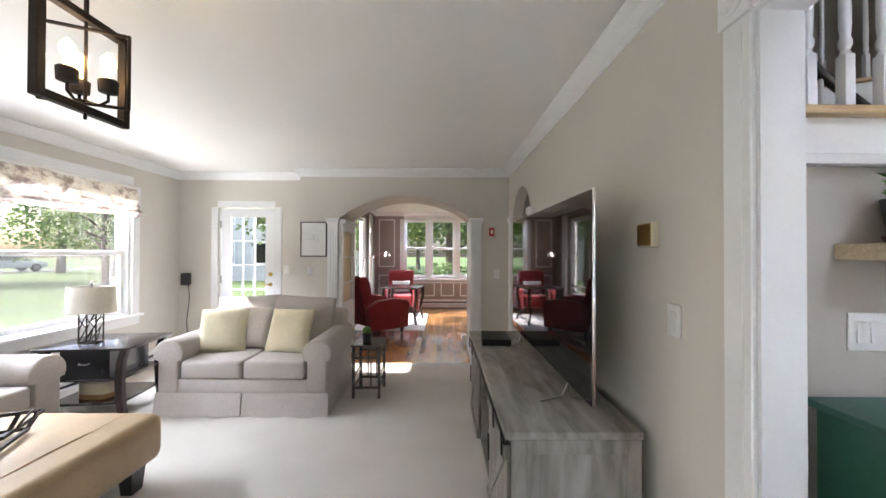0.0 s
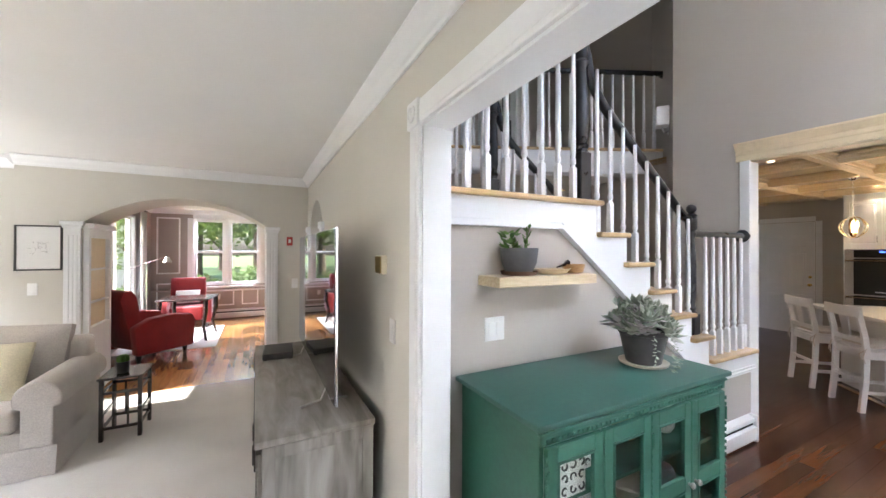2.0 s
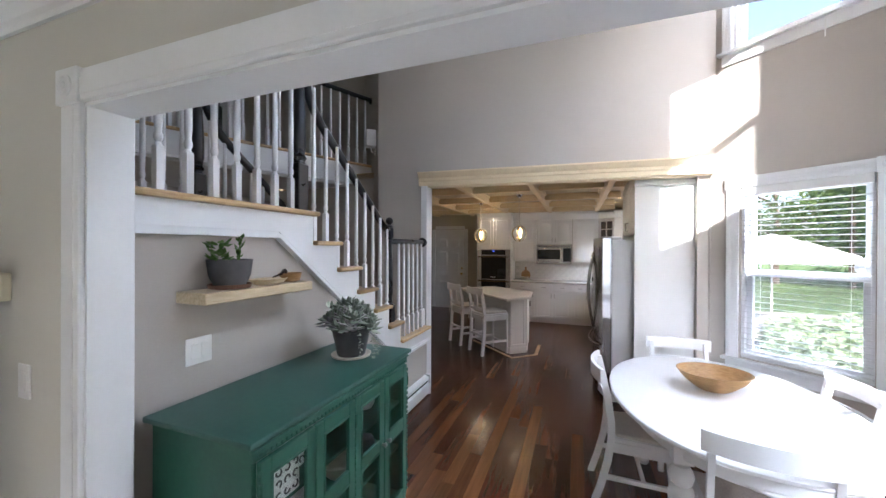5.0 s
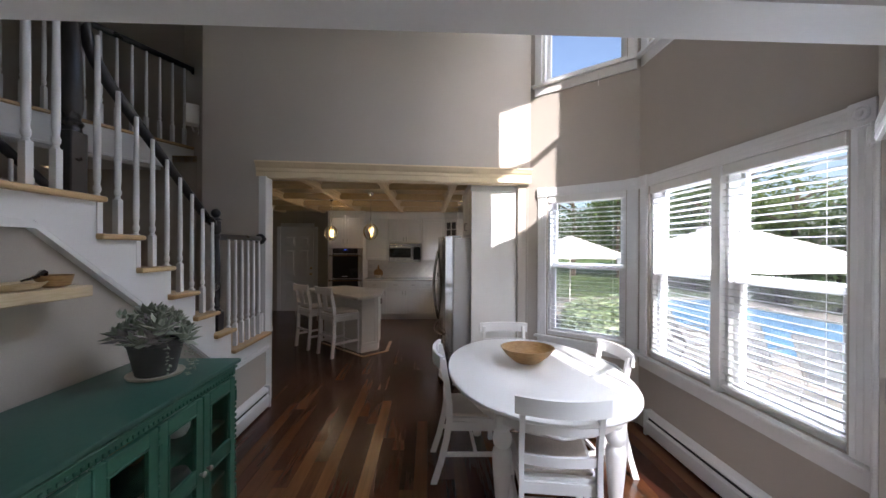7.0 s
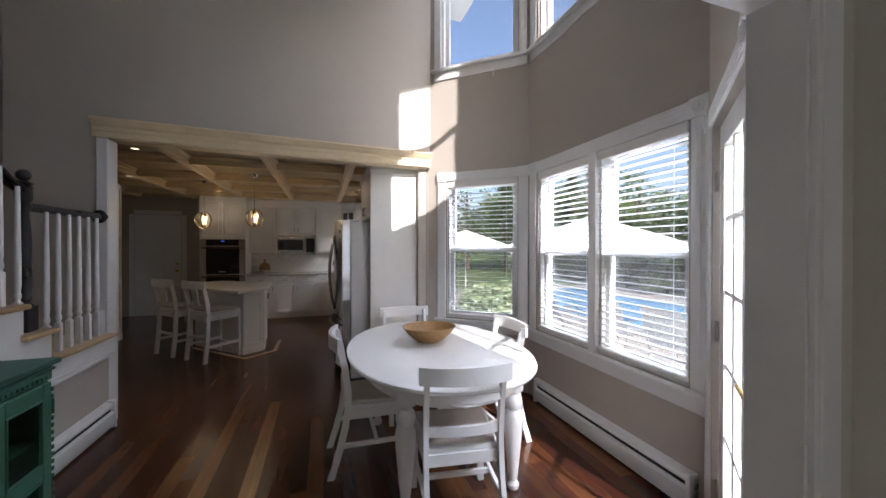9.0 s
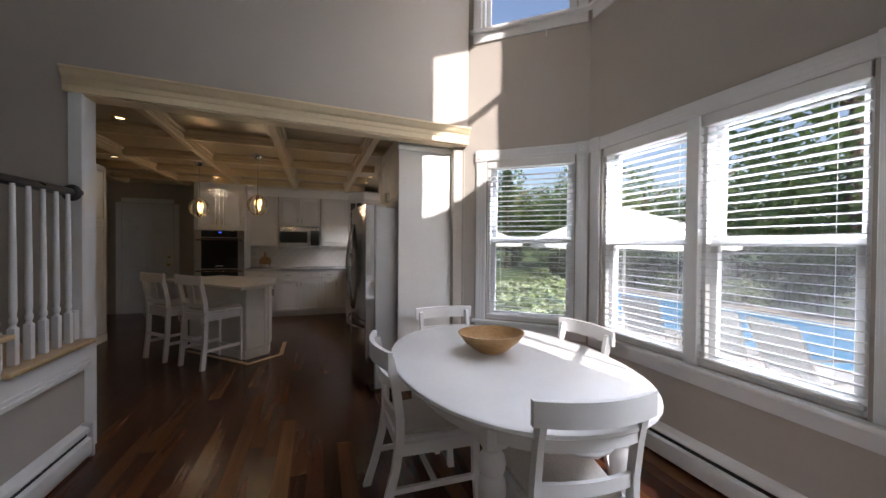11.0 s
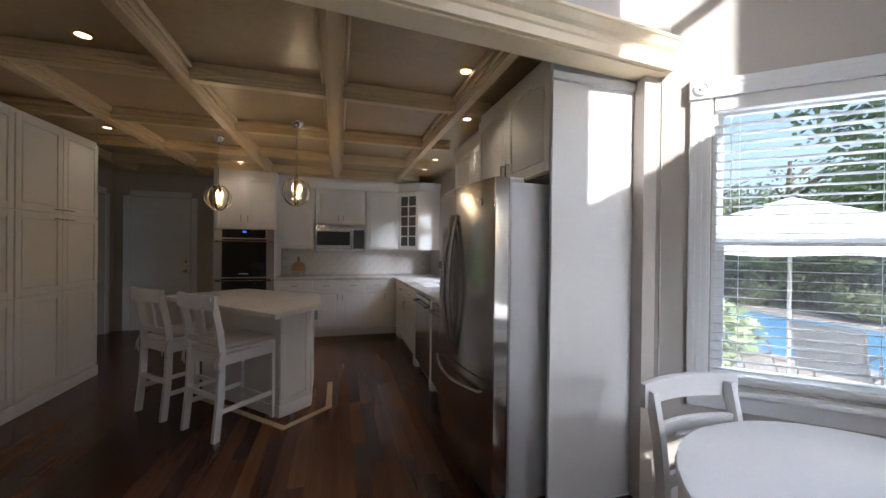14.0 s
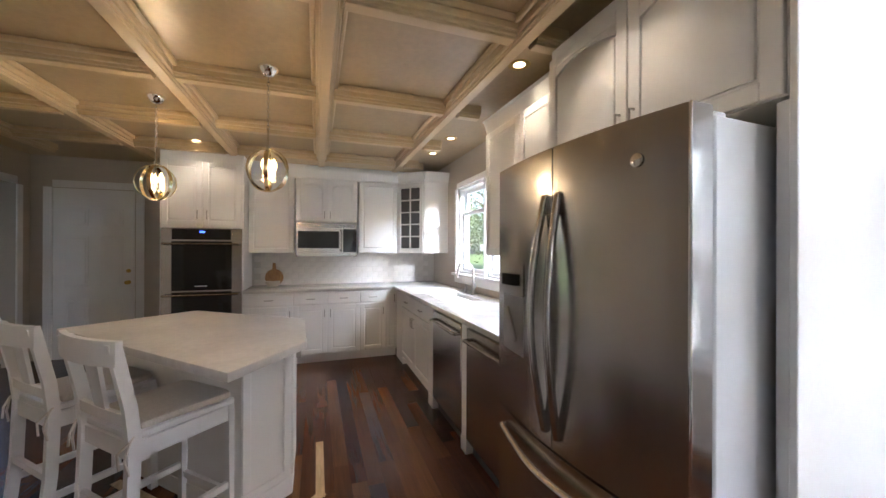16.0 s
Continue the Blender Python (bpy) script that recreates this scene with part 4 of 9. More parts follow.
def beam(bm, x0, y0, x1, y1):
    """A beam with a flat soffit and a stepped edge."""
    ax = x1 - x0 > y1 - y0
    for k, z in ((0.0, 2.487), (0.016, 2.468), (0.026, 2.455)):
        box(bm, x0 + (0 if ax else k), y0 + (k if ax else 0), z, x1 - (0 if ax else k), y1 - (k if ax else 0), 2.551 - k, 0.004)


for y in BX:
    beam(bm, 3.40, y - 0.06, 8.1, y + 0.06)
for x in BY:
    for a, b in zip((-0.62,) + BX, BX):
        beam(bm, x - 0.06, a + 0.06, x + 0.06, b - 0.06)
# cove mouldings round every coffer
for xa, xb in zip(BY, BY[1:]):
    for ya, yb in zip(BX, BX[1:]):
        x0, x1, y0, y1 = xa + 0.06, xb - 0.06, ya + 0.06, yb - 0.06
        for a, b, c, e in ((x0, y0, x1, y0 + 0.028), (x0, y1 - 0.028, x1, y1), (x0, y0 + 0.028, x0 + 0.028, y1 - 0.028), (x1 - 0.028, y0 + 0.028, x1, y1 - 0.028)):
            box(bm, a, b, 2.515, c, e, 2.551, 0.008)
# border over the cabinets
box(bm, 7.55, -0.66, 2.47, 8.15, 2.4, 2.549)
setting("ceiling_beams", bm, M_BEAM, "cream glazed ceiling beams")

# ================= the staircase =================
treads = [(0.12, 1.19, LAND)] + [(1.19 + RUN * (k - 1), 1.19 + RUN * k, LAND - RISE * k) for k in range(1, 6)] + [(1.19 + RUN * 5, 3.118, LOW)]
bm = bmesh.new()
prism(bm, [(0.12, 0), (3.118, 0), (3.118, 0.60), (2.42, 0.60), (0.95, 1.72), (0.12, 1.72)], 1.68, 1.80, Matrix(((1, 0, 0, 0), (0, 0, 1, 0), (0, 1, 0, 0), (0, 0, 0, 1))))
setting("wall_under_stair", bm, M_DINING, "warm taupe wall under the staircase")
XZ = Matrix(((1, 0, 0, 0), (0, 0, 1, 0), (0, 1, 0, 0), (0, 0, 0, 1)))
prof = [(0.12, LAND - 0.02)]
for k in range(6):
    x = 1.19 + RUN * k
    prof += [(x, LAND - RISE * k - 0.02), (x, LAND - RISE * (k + 1) - 0.02)]
prof += [(3.118, LOW - 0.02)]
SLOPE = RISE / RUN
low = [(3.118, 0.575), (2.39, 0.575), (0.905, 1.70), (0.12, 1.70)]
bm = bmesh.new()
prism(bm, prof + low, 1.652, 1.80, XZ)
setting("trim_stair_stringer", bm, M_TRIM, "white painted stair stringer and risers")
bm = bmesh.new()
for off, w, dp in ((0.0, 0.022, 1.638), (0.034, 0.012, 1.644)):
    p = [(0.13, 1.70 + off), (0.905, 1.70 + off), (2.385, 0.585 + off), (3.115, 0.585 + off)]
    q = [(3.115, 0.585 + off + w), (2.395, 0.585 + off + w), (0.913, 1.70 + off + w), (0.13, 1.70 + off + w)]
    prism(bm, p + q, dp, 1.6525, XZ)
setting("trim_stair_moulding", bm, M_TRIM, "white moulding along the stringer's lower edge")
for i, (x0, x1, z) in enumerate(treads):
    bm = bmesh.new()
    box(bm, x0 - (0.0 if i else 0.0), 1.615, z - 0.03, x1 + (0.03 if i < 6 else -0.002), 2.72, z, 0.010, 2)
    setting("trim_stair_tread", bm, M_OAK, "natural oak stair tread with a rounded nosing")
for k in range(6):
    bm = bmesh.new()
    x = 1.19 + RUN * k
    box(bm, x - 0.015, 1.80, LAND - RISE * (k + 1), x, 2.70, LAND - RISE * k - 0.03)
    setting("trim_stair_riser", bm, M_TRIM, "white painted riser")
bm = bmesh.new()
prism(bm, prof + [(3.118, 0.0), (0.12, 0.0)], 2.62, 2.70, XZ)
setting("wall_under_stair_back", bm, M_DINING, "warm taupe wall on the stair's hall side")
bm = bmesh.new()
box(bm, 0.12, 2.72, LAND - 0.25, 1.19, 3.9, LAND - 0.001)
setting("floor_landing", bm, M_OAK, "oak floored stair landing")
# balcony over the hall
BAL0, BAL1 = (3.70, 2.685), (0.12, 4.31)
bm = bmesh.new()
prism(bm, [(3.70, 2.80), (4.40, 3.36), (4.40, 5.2), (0.12, 5.2), (0.12, 4.31)], 2.46, 2.745)
setting("floor_balcony", bm, M_CEIL, "white underside and edge of the upstairs hall")
bm = bmesh.new()
m = upright(BAL0, BAL1)
Lb = math.hypot(BAL1[0] - BAL0[0], BAL1[1] - BAL0[1])
xbox(bm, m @ Matrix.Translation((Lb / 2, 2.61, 0.0)), Lb, 0.26, 0.03, 0.003)
xbox(bm, m @ Matrix.Translation((Lb / 2, 2.49, 0.02)), Lb, 0.03, 0.025, 0.004)
setting("trim_balcony_fascia", bm, M_TRIM, "white balcony fascia board")
bm = bmesh.new()
xbox(bm, m @ Matrix.Translation((Lb / 2, 2.752, -0.02)), Lb, 0.028, 0.13, 0.006)
setting("trim_balcony_nosing", bm, M_OAK, "oak balcony nosing")
casing_set("trim_upstairs_door", (2.2, 5.2), (5.2, 5.2), 0.55, 1.35, 4.78, M_TRIM, "white upstairs door casing", z0=2.75, rosette=False)
bm = bmesh.new()
box(bm, 2.75, 5.18, 2.75, 3.55, 5.2, 4.78)
setting("door_4", bm, M_TRIM, "white upstairs door, closed")

# ================= stair rails =================
def baluster_part(parent, x, y, z0, z1, first=None):
    """A white turned baluster with a square foot."""
    bm = bmesh.new()
    h = z1 - z0
    box(bm, -0.0165, -0.0165, 0, 0.0165, 0.0165, 0.19, 0.002)
    lathe(bm, [(0.0165, 0.19), (0.011, 0.205), (0.017, 0.22), (0.0175, 0.235), (0.0125, 0.25), (0.016, 0.29), (0.0155, 0.45), (0.0115, h - 0.02), (0.0105, h)], seg=10)
    ob = part("baluster", bm, M_WHITEWOOD, parent)
    ob.location = (x, y, z0)
    return ob


def turned_newel(name, x, y, z0, foot, top, label, ball=True):
    t = thing(name, pose(x, y, z0), label, "newel post")
    bm = bmesh.new()
    box(bm, -0.045, -0.045, 0, 0.045, 0.045, foot, 0.006)
    part("foot", bm, M_BLACKWOOD, t)
    bm = bmesh.new()
    k = 1.0 if ball else 1.3
    lathe(bm, [(0.044, foot), (0.03 * k, foot + 0.02), (0.038 * k, foot + 0.04), (0.028 * k, foot + 0.06), (0.036 * k, foot + 0.12), (0.034 * k, top * 0.6), (0.024 * k, top - 0.20), (0.036 * k, top - 0.17), (0.026 * k, top - 0.15), (0.04, top - 0.13), (0.04, top - 0.05), (0.03, top - 0.04)], seg=16)
    part("shaft", bm, M_BLACKWOOD, t)
    if ball:
        bm = bmesh.new()
        lathe(bm, [(0.02, top - 0.04), (0.046, top - 0.03), (0.022, top - 0.015)] + [(0.036 * math.sin(a), top + 0.02 - 0.036 * math.cos(a)) for a in (0.5, 0.9, 1.3, 1.7, 2.1, 2.5, 2.9)], seg=16)
        part("finial", bm, M_BLACKWOOD, t, "black turned ball finial")
    return t


RY = 1.735
turned_newel("newel_post", 2.335, RY, LAND - RISE * 5, 0.16, 0.93, "black turned newel post with ball finial on the stair")
turned_newel("newel_post", 1.150, RY, LAND, 0.30, 1.02, "tall black newel post on the stair landing", False)
turned_newel("newel_post", 1.150, 2.66, LAND, 0.30, 1.02, "black newel post on the hall side of the landing", False)


def railing(name, label, y, near=True):
    t = thing(name, pose(0, 0, 0), label, "railing")
    pts = [(2.335, y, 1.80), (2.22, y, 1.845)]
    x0, z0, x1 = 2.22, 1.845, 1.36
    for k in range(1, 7):
        x = x0 + (x1 - x0) * k / 6
        pts.append((x, y, z0 + (x0 - x) * SLOPE))
    zz = pts[-1][2]
    pts += [(1.28, y, zz + 0.085), (1.225, y, zz + 0.18), (1.20, y, zz + 0.29), (1.175, y, LAND + 0.96), (1.15, y, LAND + 0.985)]
    bm = bmesh.new()
    tube(bm, pts, 0.03, 10)
    part("handrail", bm, M_BLACKWOOD, t, "black moulded handrail")
    bm = bmesh.new()
    tube(bm, [(1.15, y, LAND + 0.985), (0.5, y, LAND + 0.985), (0.12, y, LAND + 0.985)], 0.03, 10)
    part("handrail", bm, M_BLACKWOOD, t, "black moulded handrail")
    yb = y - 0.035 if near else y
    for k in range(1, 6):
        for j in (0, 1):
            x = 1.19 + RUN * (k - 1) + 0.06 + 0.122 * j
            if x > 2.28:
                continue
            zt = 1.845 + (2.22 - x) * SLOPE - 0.02 if x > 1.3 else LAND + 0.82
            baluster_part(t, x, yb, LAND - RISE * k, zt)
    for k in range(8):
        baluster_part(t, 0.19 + 0.1225 * k, yb, LAND, LAND + 0.965)
    return t


railing("stair_railing", "white turned balusters under a black handrail along the stair", RY)
rail_b = railing("stair_railing", "white balusters and black handrail on the hall side", 2.66, False)
t = thing("landing_railing", pose(0, 0, 0), "short white baluster railing with a black handrail on the lower landing", "railing")
bm = bmesh.new()
tube(bm, [(2.335, RY, 1.71), (2.8, RY, 1.71), (3.085, RY, 1.71)], 0.028, 10)
part("handrail", bm, M_BLACKWOOD, t, "black moulded handrail")
tmp = bmesh.new()
lathe(tmp, [(0.055, 0), (0.055, 0.012), (0.042, 0.024), (0.03, 0.03)], seg=18)
tmp.transform(Matrix.Translation((3.121, RY, 1.71)) @ Matrix.Rotation(radians(-90), 4, "Y"))
part("wall_rosette", tmp, M_BLACKWOOD, t, "round black wall rosette")
for k in range(6):
    baluster_part(t, 2.46 + 0.108 * k, RY - 0.035, LOW, 1.69)
bm = bmesh.new()
box(bm, 3.06, 1.70, LOW, 3.112, 1.745, LOW + 0.19, 0.004)
part("half_newel", bm, M_WHITEWOOD, t)

t = thing("balcony_railing", pose(0, 0, 0), "white balusters and black handrail along the upstairs hall", "railing")
mB = upright(BAL0, BAL1)
P0 = mB @ Vector((0.12, 3.66, 0.0))
bm = bmesh.new()
tube(bm, [mB @ Vector((s, 3.66, 0)) for s in (0.10, 1.0, 2.0, 3.0, Lb - 0.02)], 0.03, 10)
part("handrail", bm, M_BLACKWOOD, t, "black moulded handrail")
tmp = bmesh.new()
lathe(tmp, [(0.06, 0), (0.06, 0.015), (0.03, 0.035)], seg=16)
tmp.transform(Matrix.Translation(mB @ Vector((0.07, 3.66, 0))) @ Matrix.Rotation(radians(-70), 4, "Y"))
part("wall_rosette", tmp, M_BLACKWOOD, t)
for k in range(31):
    p = mB @ Vector((0.2 + 0.125 * k, 0, 0))
    baluster_part(t, p.x, p.y, 2.766, 3.64)
for s in (1.95,):
    p = mB @ Vector((s, 0, 0))
    turned_newel("newel_post", p.x, p.y, 2.766, 0.30, 1.02, "black newel post on the upstairs railing", False)

# upstairs wall handrail, a short dark bar on brackets
t = thing("wall_handrail", pose(0, 0, 0), "black handrail on brackets on the upstairs wall", "handrail")
bm = bmesh.new()
tube(bm, [(0.3, 5.12, 3.85), (1.9, 5.12, 3.55)], 0.028, 8)
part("rail", bm, M_BLACKWOOD, t)
for x, z in ((0.6, 3.79), (1.6, 3.61)):
    bm = bmesh.new()
    tube(bm, [(x, 5.195, z - 0.06), (x, 5.13, z - 0.06), (x, 5.12, z - 0.02)], 0.012, 6)
    part("bracket", bm, M_BLACKWOOD, t)

# chime box / sconce on the angled wall
mA = upright((4.4, 3.35), (3.08, 2.30))
t = thing("wall_sconce", mA @ Matrix.Translation((1.50, 2.92, 0)), "white rectangular glass wall sconce with chrome arm", "sconce")
bm = bmesh.new()
xbox(bm, Matrix.Translation((0, 0.07, -0.07)), 0.14, 0.20, 0.12, 0.012, 2)
part("shade", bm, M_PLASTIC, t, "frosted white shade")
bm = bmesh.new()
xbox(bm, Matrix.Translation((0, -0.06, -0.008)), 0.07, 0.14, 0.016, 0.004)
tube(bm, [(0, -0.08, -0.01), (0, -0.10, -0.05), (0, -0.03, -0.07)], 0.008, 8)
part("arm", bm, M_CHROME, t)

# ================= baseboard heaters =================
def heater(m, length, label):
    t = thing("baseboard_heater", m, label, "heater", "baseboard heaters")
    bm = bmesh.new()
    pr = [(0, 0.02), (0.055, 0.02), (0.06, 0.03), (0.06, 0.125), (0.045, 0.135), (0, 0.135)]
    moulding(bm, (0, 0), (length, 0), [(o, z) for o, z in pr])
    part("front_panel", bm, M_HEATER, t)
    # solid dark bar: the shade of the open slot is put in as colour
    bm = bmesh.new()
    moulding(bm, (0, 0), (length, 0), [(0, 0.135), (0.035, 0.135), (0.035, 0.165), (0, 0.165)])
    part("dark_slot_filler", bm, M_GAP, t, "dark filler for the shaded slot over the fins")
    bm = bmesh.new()
    moulding(bm, (0, 0), (length, 0), [(0, 0.165), (0.048, 0.165), (0.052, 0.175), (0.045, 0.195), (0, 0.215)])
    part("top_cover", bm, M_HEATER, t)
    for s in (0.0, length - 0.03):
        bm = bmesh.new()
        box(bm, s, -0.066, 0, s + 0.03, 0, 0.222, 0.008, 2)
        part("end_cap", bm, M_HEATER, t)
    return t


heater(pose(0.13, 1.68, 0), 2.97, "white baseboard heater along the stair wall")
heater(pose(2.45, -1.95, 0, 0, 0, 180), 1.55, "white baseboard heater under the dining window")
heater(pose(-4.44, 0.6, 0, 0, 0, 90), 4.75, "white baseboard heater under the living room window")
heater(pose(-2.5, 9.85, 0), 3.6, "white baseboard heater under the library window")

# ================= green cabinet =================
GC = thing("display_cabinet", pose(0.24, 1.10, 0), "worn green painted display cabinet with glazed doors", "cabinet")
CW, CD, CH = 1.16, 0.52, 1.0
bm = bmesh.new()
prism(bm, [(-0.03, -0.03), (CW + 0.03, -0.03), (CW + 0.03, CD), (-0.03, CD)], CH - 0.022, CH, bev=0.005)
part("top", bm, M_GREENTOP, GC, "slightly glossy green top board")
bm = bmesh.new()
for x0, x1 in ((0, 0.022), (CW - 0.022, CW)):
    box(bm, x0, 0.0, 0.0, x1, CD - 0.01, CH - 0.022, 0.002)
box(bm, 0.022, CD - 0.03, 0.08, CW - 0.022, CD - 0.012, CH - 0.022)
box(bm, 0.022, 0.02, 0.08, CW - 0.022, CD - 0.03, 0.10)
part("body", bm, M_GREEN, GC)
bm = bmesh.new()
box(bm, -0.004, -0.012, CH - 0.082, CW + 0.004, 0.0, CH - 0.022, 0.003)
box(bm, -0.012, -0.02, CH - 0.045, CW + 0.012, 0.0, CH - 0.034, 0.003)
for k in range(46):
    box(bm, 0.02 + k * 0.0245, -0.018, CH - 0.074, 0.033 + k * 0.0245, -0.011, CH - 0.060, 0.002)
part("frieze", bm, M_GREEN, GC, "green frieze with a worn beaded strip")
for z in (0.38, 0.66):
    bm = bmesh.new()
    box(bm, 0.024, 0.03, z, CW - 0.024, CD - 0.035, z + 0.016)
    part("shelf", bm, M_GREEN, GC)
bm = bmesh.new()
box(bm, 0, -0.008, 0.0, CW, 0.012, 0.09, 0.003)
part("plinth", bm, M_GREEN, GC)
# four glazed doors, two stacked panes each
dw = (CW - 0.03) / 4
for i in range(4):
    x0 = 0.015 + dw * i
    d = part("door", bmesh.new(), None, GC)
    bm = bmesh.new()
    st = 0.05
    for a, b, c, e in ((x0 + 0.003, x0 + st, 0.095, CH - 0.088), (x0 + dw - st, x0 + dw - 0.003, 0.095, CH - 0.088), (x0 + st, x0 + dw - st, 0.095, 0.15), (x0 + st, x0 + dw - st, CH - 0.145, CH - 0.088), (x0 + st, x0 + dw - st, 0.53, 0.59)):
        box(bm, a, -0.022, c, b, 0.0, e, 0.003)
    for c, e in ((0.15, 0.53), (0.59, CH - 0.145)):
        for q in ((x0 + st, x0 + st + 0.008, c, e), (x0 + dw - st - 0.008, x0 + dw - st, c, e), (x0 + st, x0 + dw - st, c, c + 0.008), (x0 + st, x0 + dw - st, e - 0.008, e)):
            box(bm, q[0], -0.026, q[2], q[1], -0.012, q[3], 0.002)
    bpy.data.objects.remove(d)
    d = part("door", bm, M_GREEN, GC)
    for c, e in ((0.15, 0.53), (0.59, CH - 0.145)):
        bm = bmesh.new()
        box(bm, x0 + st, -0.008, c, x0 + dw - st, -0.005, e)
        g = part("glass", bm, M_BOTTLE, d, smooth=False)
        g.visible_shadow = False
    tmp = bmesh.new()
    lathe(tmp, [(0.006, 0), (0.006, 0.01), (0.012, 0.014), (0.014, 0.022), (0.008, 0.028)], seg=10)
    kx = x0 + (dw - 0.025 if i % 2 == 0 else 0.025)
    tmp.transform(Matrix.Translation((kx, -0.022, 0.56)) @ Matrix.Rotation(radians(90), 4, "X"))
    part("knob", tmp, M_PEWTER, d, "small pewter knob")
    hx = x0 + (0.004 if i % 2 == 0 else dw - 0.004)
    for z in (0.25, 0.78):
        bm = bmesh.new()
        tube(bm, [(hx, -0.026, z), (hx, -0.026, z + 0.06)], 0.005, 6)
        part("hinge", bm, M_GREEN, d)
# carved side strips
for x in (0.012, CW / 2, CW - 0.012):
    bm = bmesh.new()
    for k in range(26):
        box(bm, x - 0.005, -0.0245, 0.12 + 0.03 * k, x + 0.005, -0.018, 0.138 + 0.03 * k, 0.002)
    part("carved_strip", bm, M_GREEN, GC)["kind"] = "stuff"

# what stands in the cabinet
def stencil_box(m):
    t = thing("stencilled_box", m, "white box with a grey scroll stencil", "box")
    bm = bmesh.new()
    box(bm, 0, 0, 0, 0.18, 0.14, 0.20, 0.004)
    part("body", bm, M_PLASTIC, t)
    bm = bmesh.new()
    random.seed(4)
    for k in range(16):
        cx, cz, r = 0.025 + 0.043 * (k % 4), 0.03 + 0.045 * (k // 4), 0.013
        tube(bm, [(cx + r * math.cos(a), -0.002, cz + r * math.sin(a)) for a in (i * 0.6 + k for i in range(8))], 0.0035, 5)
    part("stencil", bm, M_DARKCLAY, t, "dark scroll pattern")


stencil_box(pose(0.24 + 0.075, 1.125, 0.677))
stencil_box(pose(0.24 + 0.345, 1.22, 0.677))


def dish(name, m, prof, mat, label, cat, seg=20, sx=1.0, sy=1.0):
    t = link(name, lathe(bmesh.new(), prof, seg=seg, sx=sx, sy=sy), mat, True)
    t.matrix_basis = m
    return tagged(t, label, cat)


BOWLP = [(0.03, 0), (0.045, 0.004), (0.075, 0.035), (0.09, 0.06), (0.086, 0.06), (0.07, 0.036), (0.04, 0.010), (0.01, 0.008)]
dish("wooden_bowl", pose(0.98, 1.32, 0.676), BOWLP, M_BOWL, "small wooden bowl on the cabinet shelf", "bowl")
dish("ceramic_bowl", pose(0.98, 1.30, 0.396), [(r * 1.2, z * 1.5) for r, z in BOWLP], M_CERAMIC, "cream ceramic bowl on the cabinet shelf", "bowl")
dish("ceramic_bowl", pose(0.70, 1.30, 0.396), BOWLP, M_PLASTIC, "white ceramic bowl on the cabinet shelf", "bowl")
dish("ceramic_jar", pose(1.22, 1.28, 0.676), [(0.04, 0), (0.055, 0.03), (0.06, 0.09), (0.04, 0.14), (0.03, 0.15), (0.035, 0.165), (0.0, 0.17)], M_PLASTIC, "white and grey patterned ceramic jar", "jar")
dish("ceramic_jar", pose(1.22, 1.28, 0.396), [(0.04, 0), (0.06, 0.03), (0.06, 0.07), (0.045, 0.10), (0.02, 0.105)], M_DARKCLAY, "dark grey ceramic jar", "jar")


# ================= plants =================
def leaf(bm, p, way, length, width, curl=0.25):
    """A thick pointed leaf."""
    way = Vector(way).normalized()
    side = way.cross(Vector((0, 0, 1)))
    side = side.normalized() if side.length > 1e-3 else Vector((1, 0, 0))
    up = side.cross(way)
    p = Vector(p)
    a, b, c = p, p + way * length * 0.55 + up * length * curl * 0.3, p + way * length + up * length * curl
    q = [bm.verts.new(v) for v in (a - side * width * 0.25, a + side * width * 0.25, b + side * width * 0.5, c, b - side * width * 0.5, b - up * width * 0.25, b + up * width * 0.18)]
    for f in ((0, 1, 2, 6), (0, 6, 4), (6, 2, 3), (4, 6, 3), (1, 0, 5), (1, 5, 2), (0, 4, 5), (5, 3, 2), (4, 3, 5)):
        bm.faces.new([q[i] for i in f])


def rosette(bm, c, r, n, tilt=(0, 0, 1), seed=0):
    rnd = random.Random(seed)
    q = Vector((0, 0, 1)).rotation_difference(Vector(tilt))
    for i in range(n):
        a = i * 2.4
        e = 0.25 + 1.1 * (1 - i / n)
        w = q @ Vector((math.cos(a) * math.sin(1.5 - e * 0.9 + 0.2), math.sin(a) * math.sin(1.5 - e * 0.9 + 0.2), math.cos(1.5 - e * 0.9 + 0.2)))
        leaf(bm, c, w, r * (0.55 + 0.45 * i / n) * rnd.uniform(0.9, 1.1), r * 0.42, 0.2)


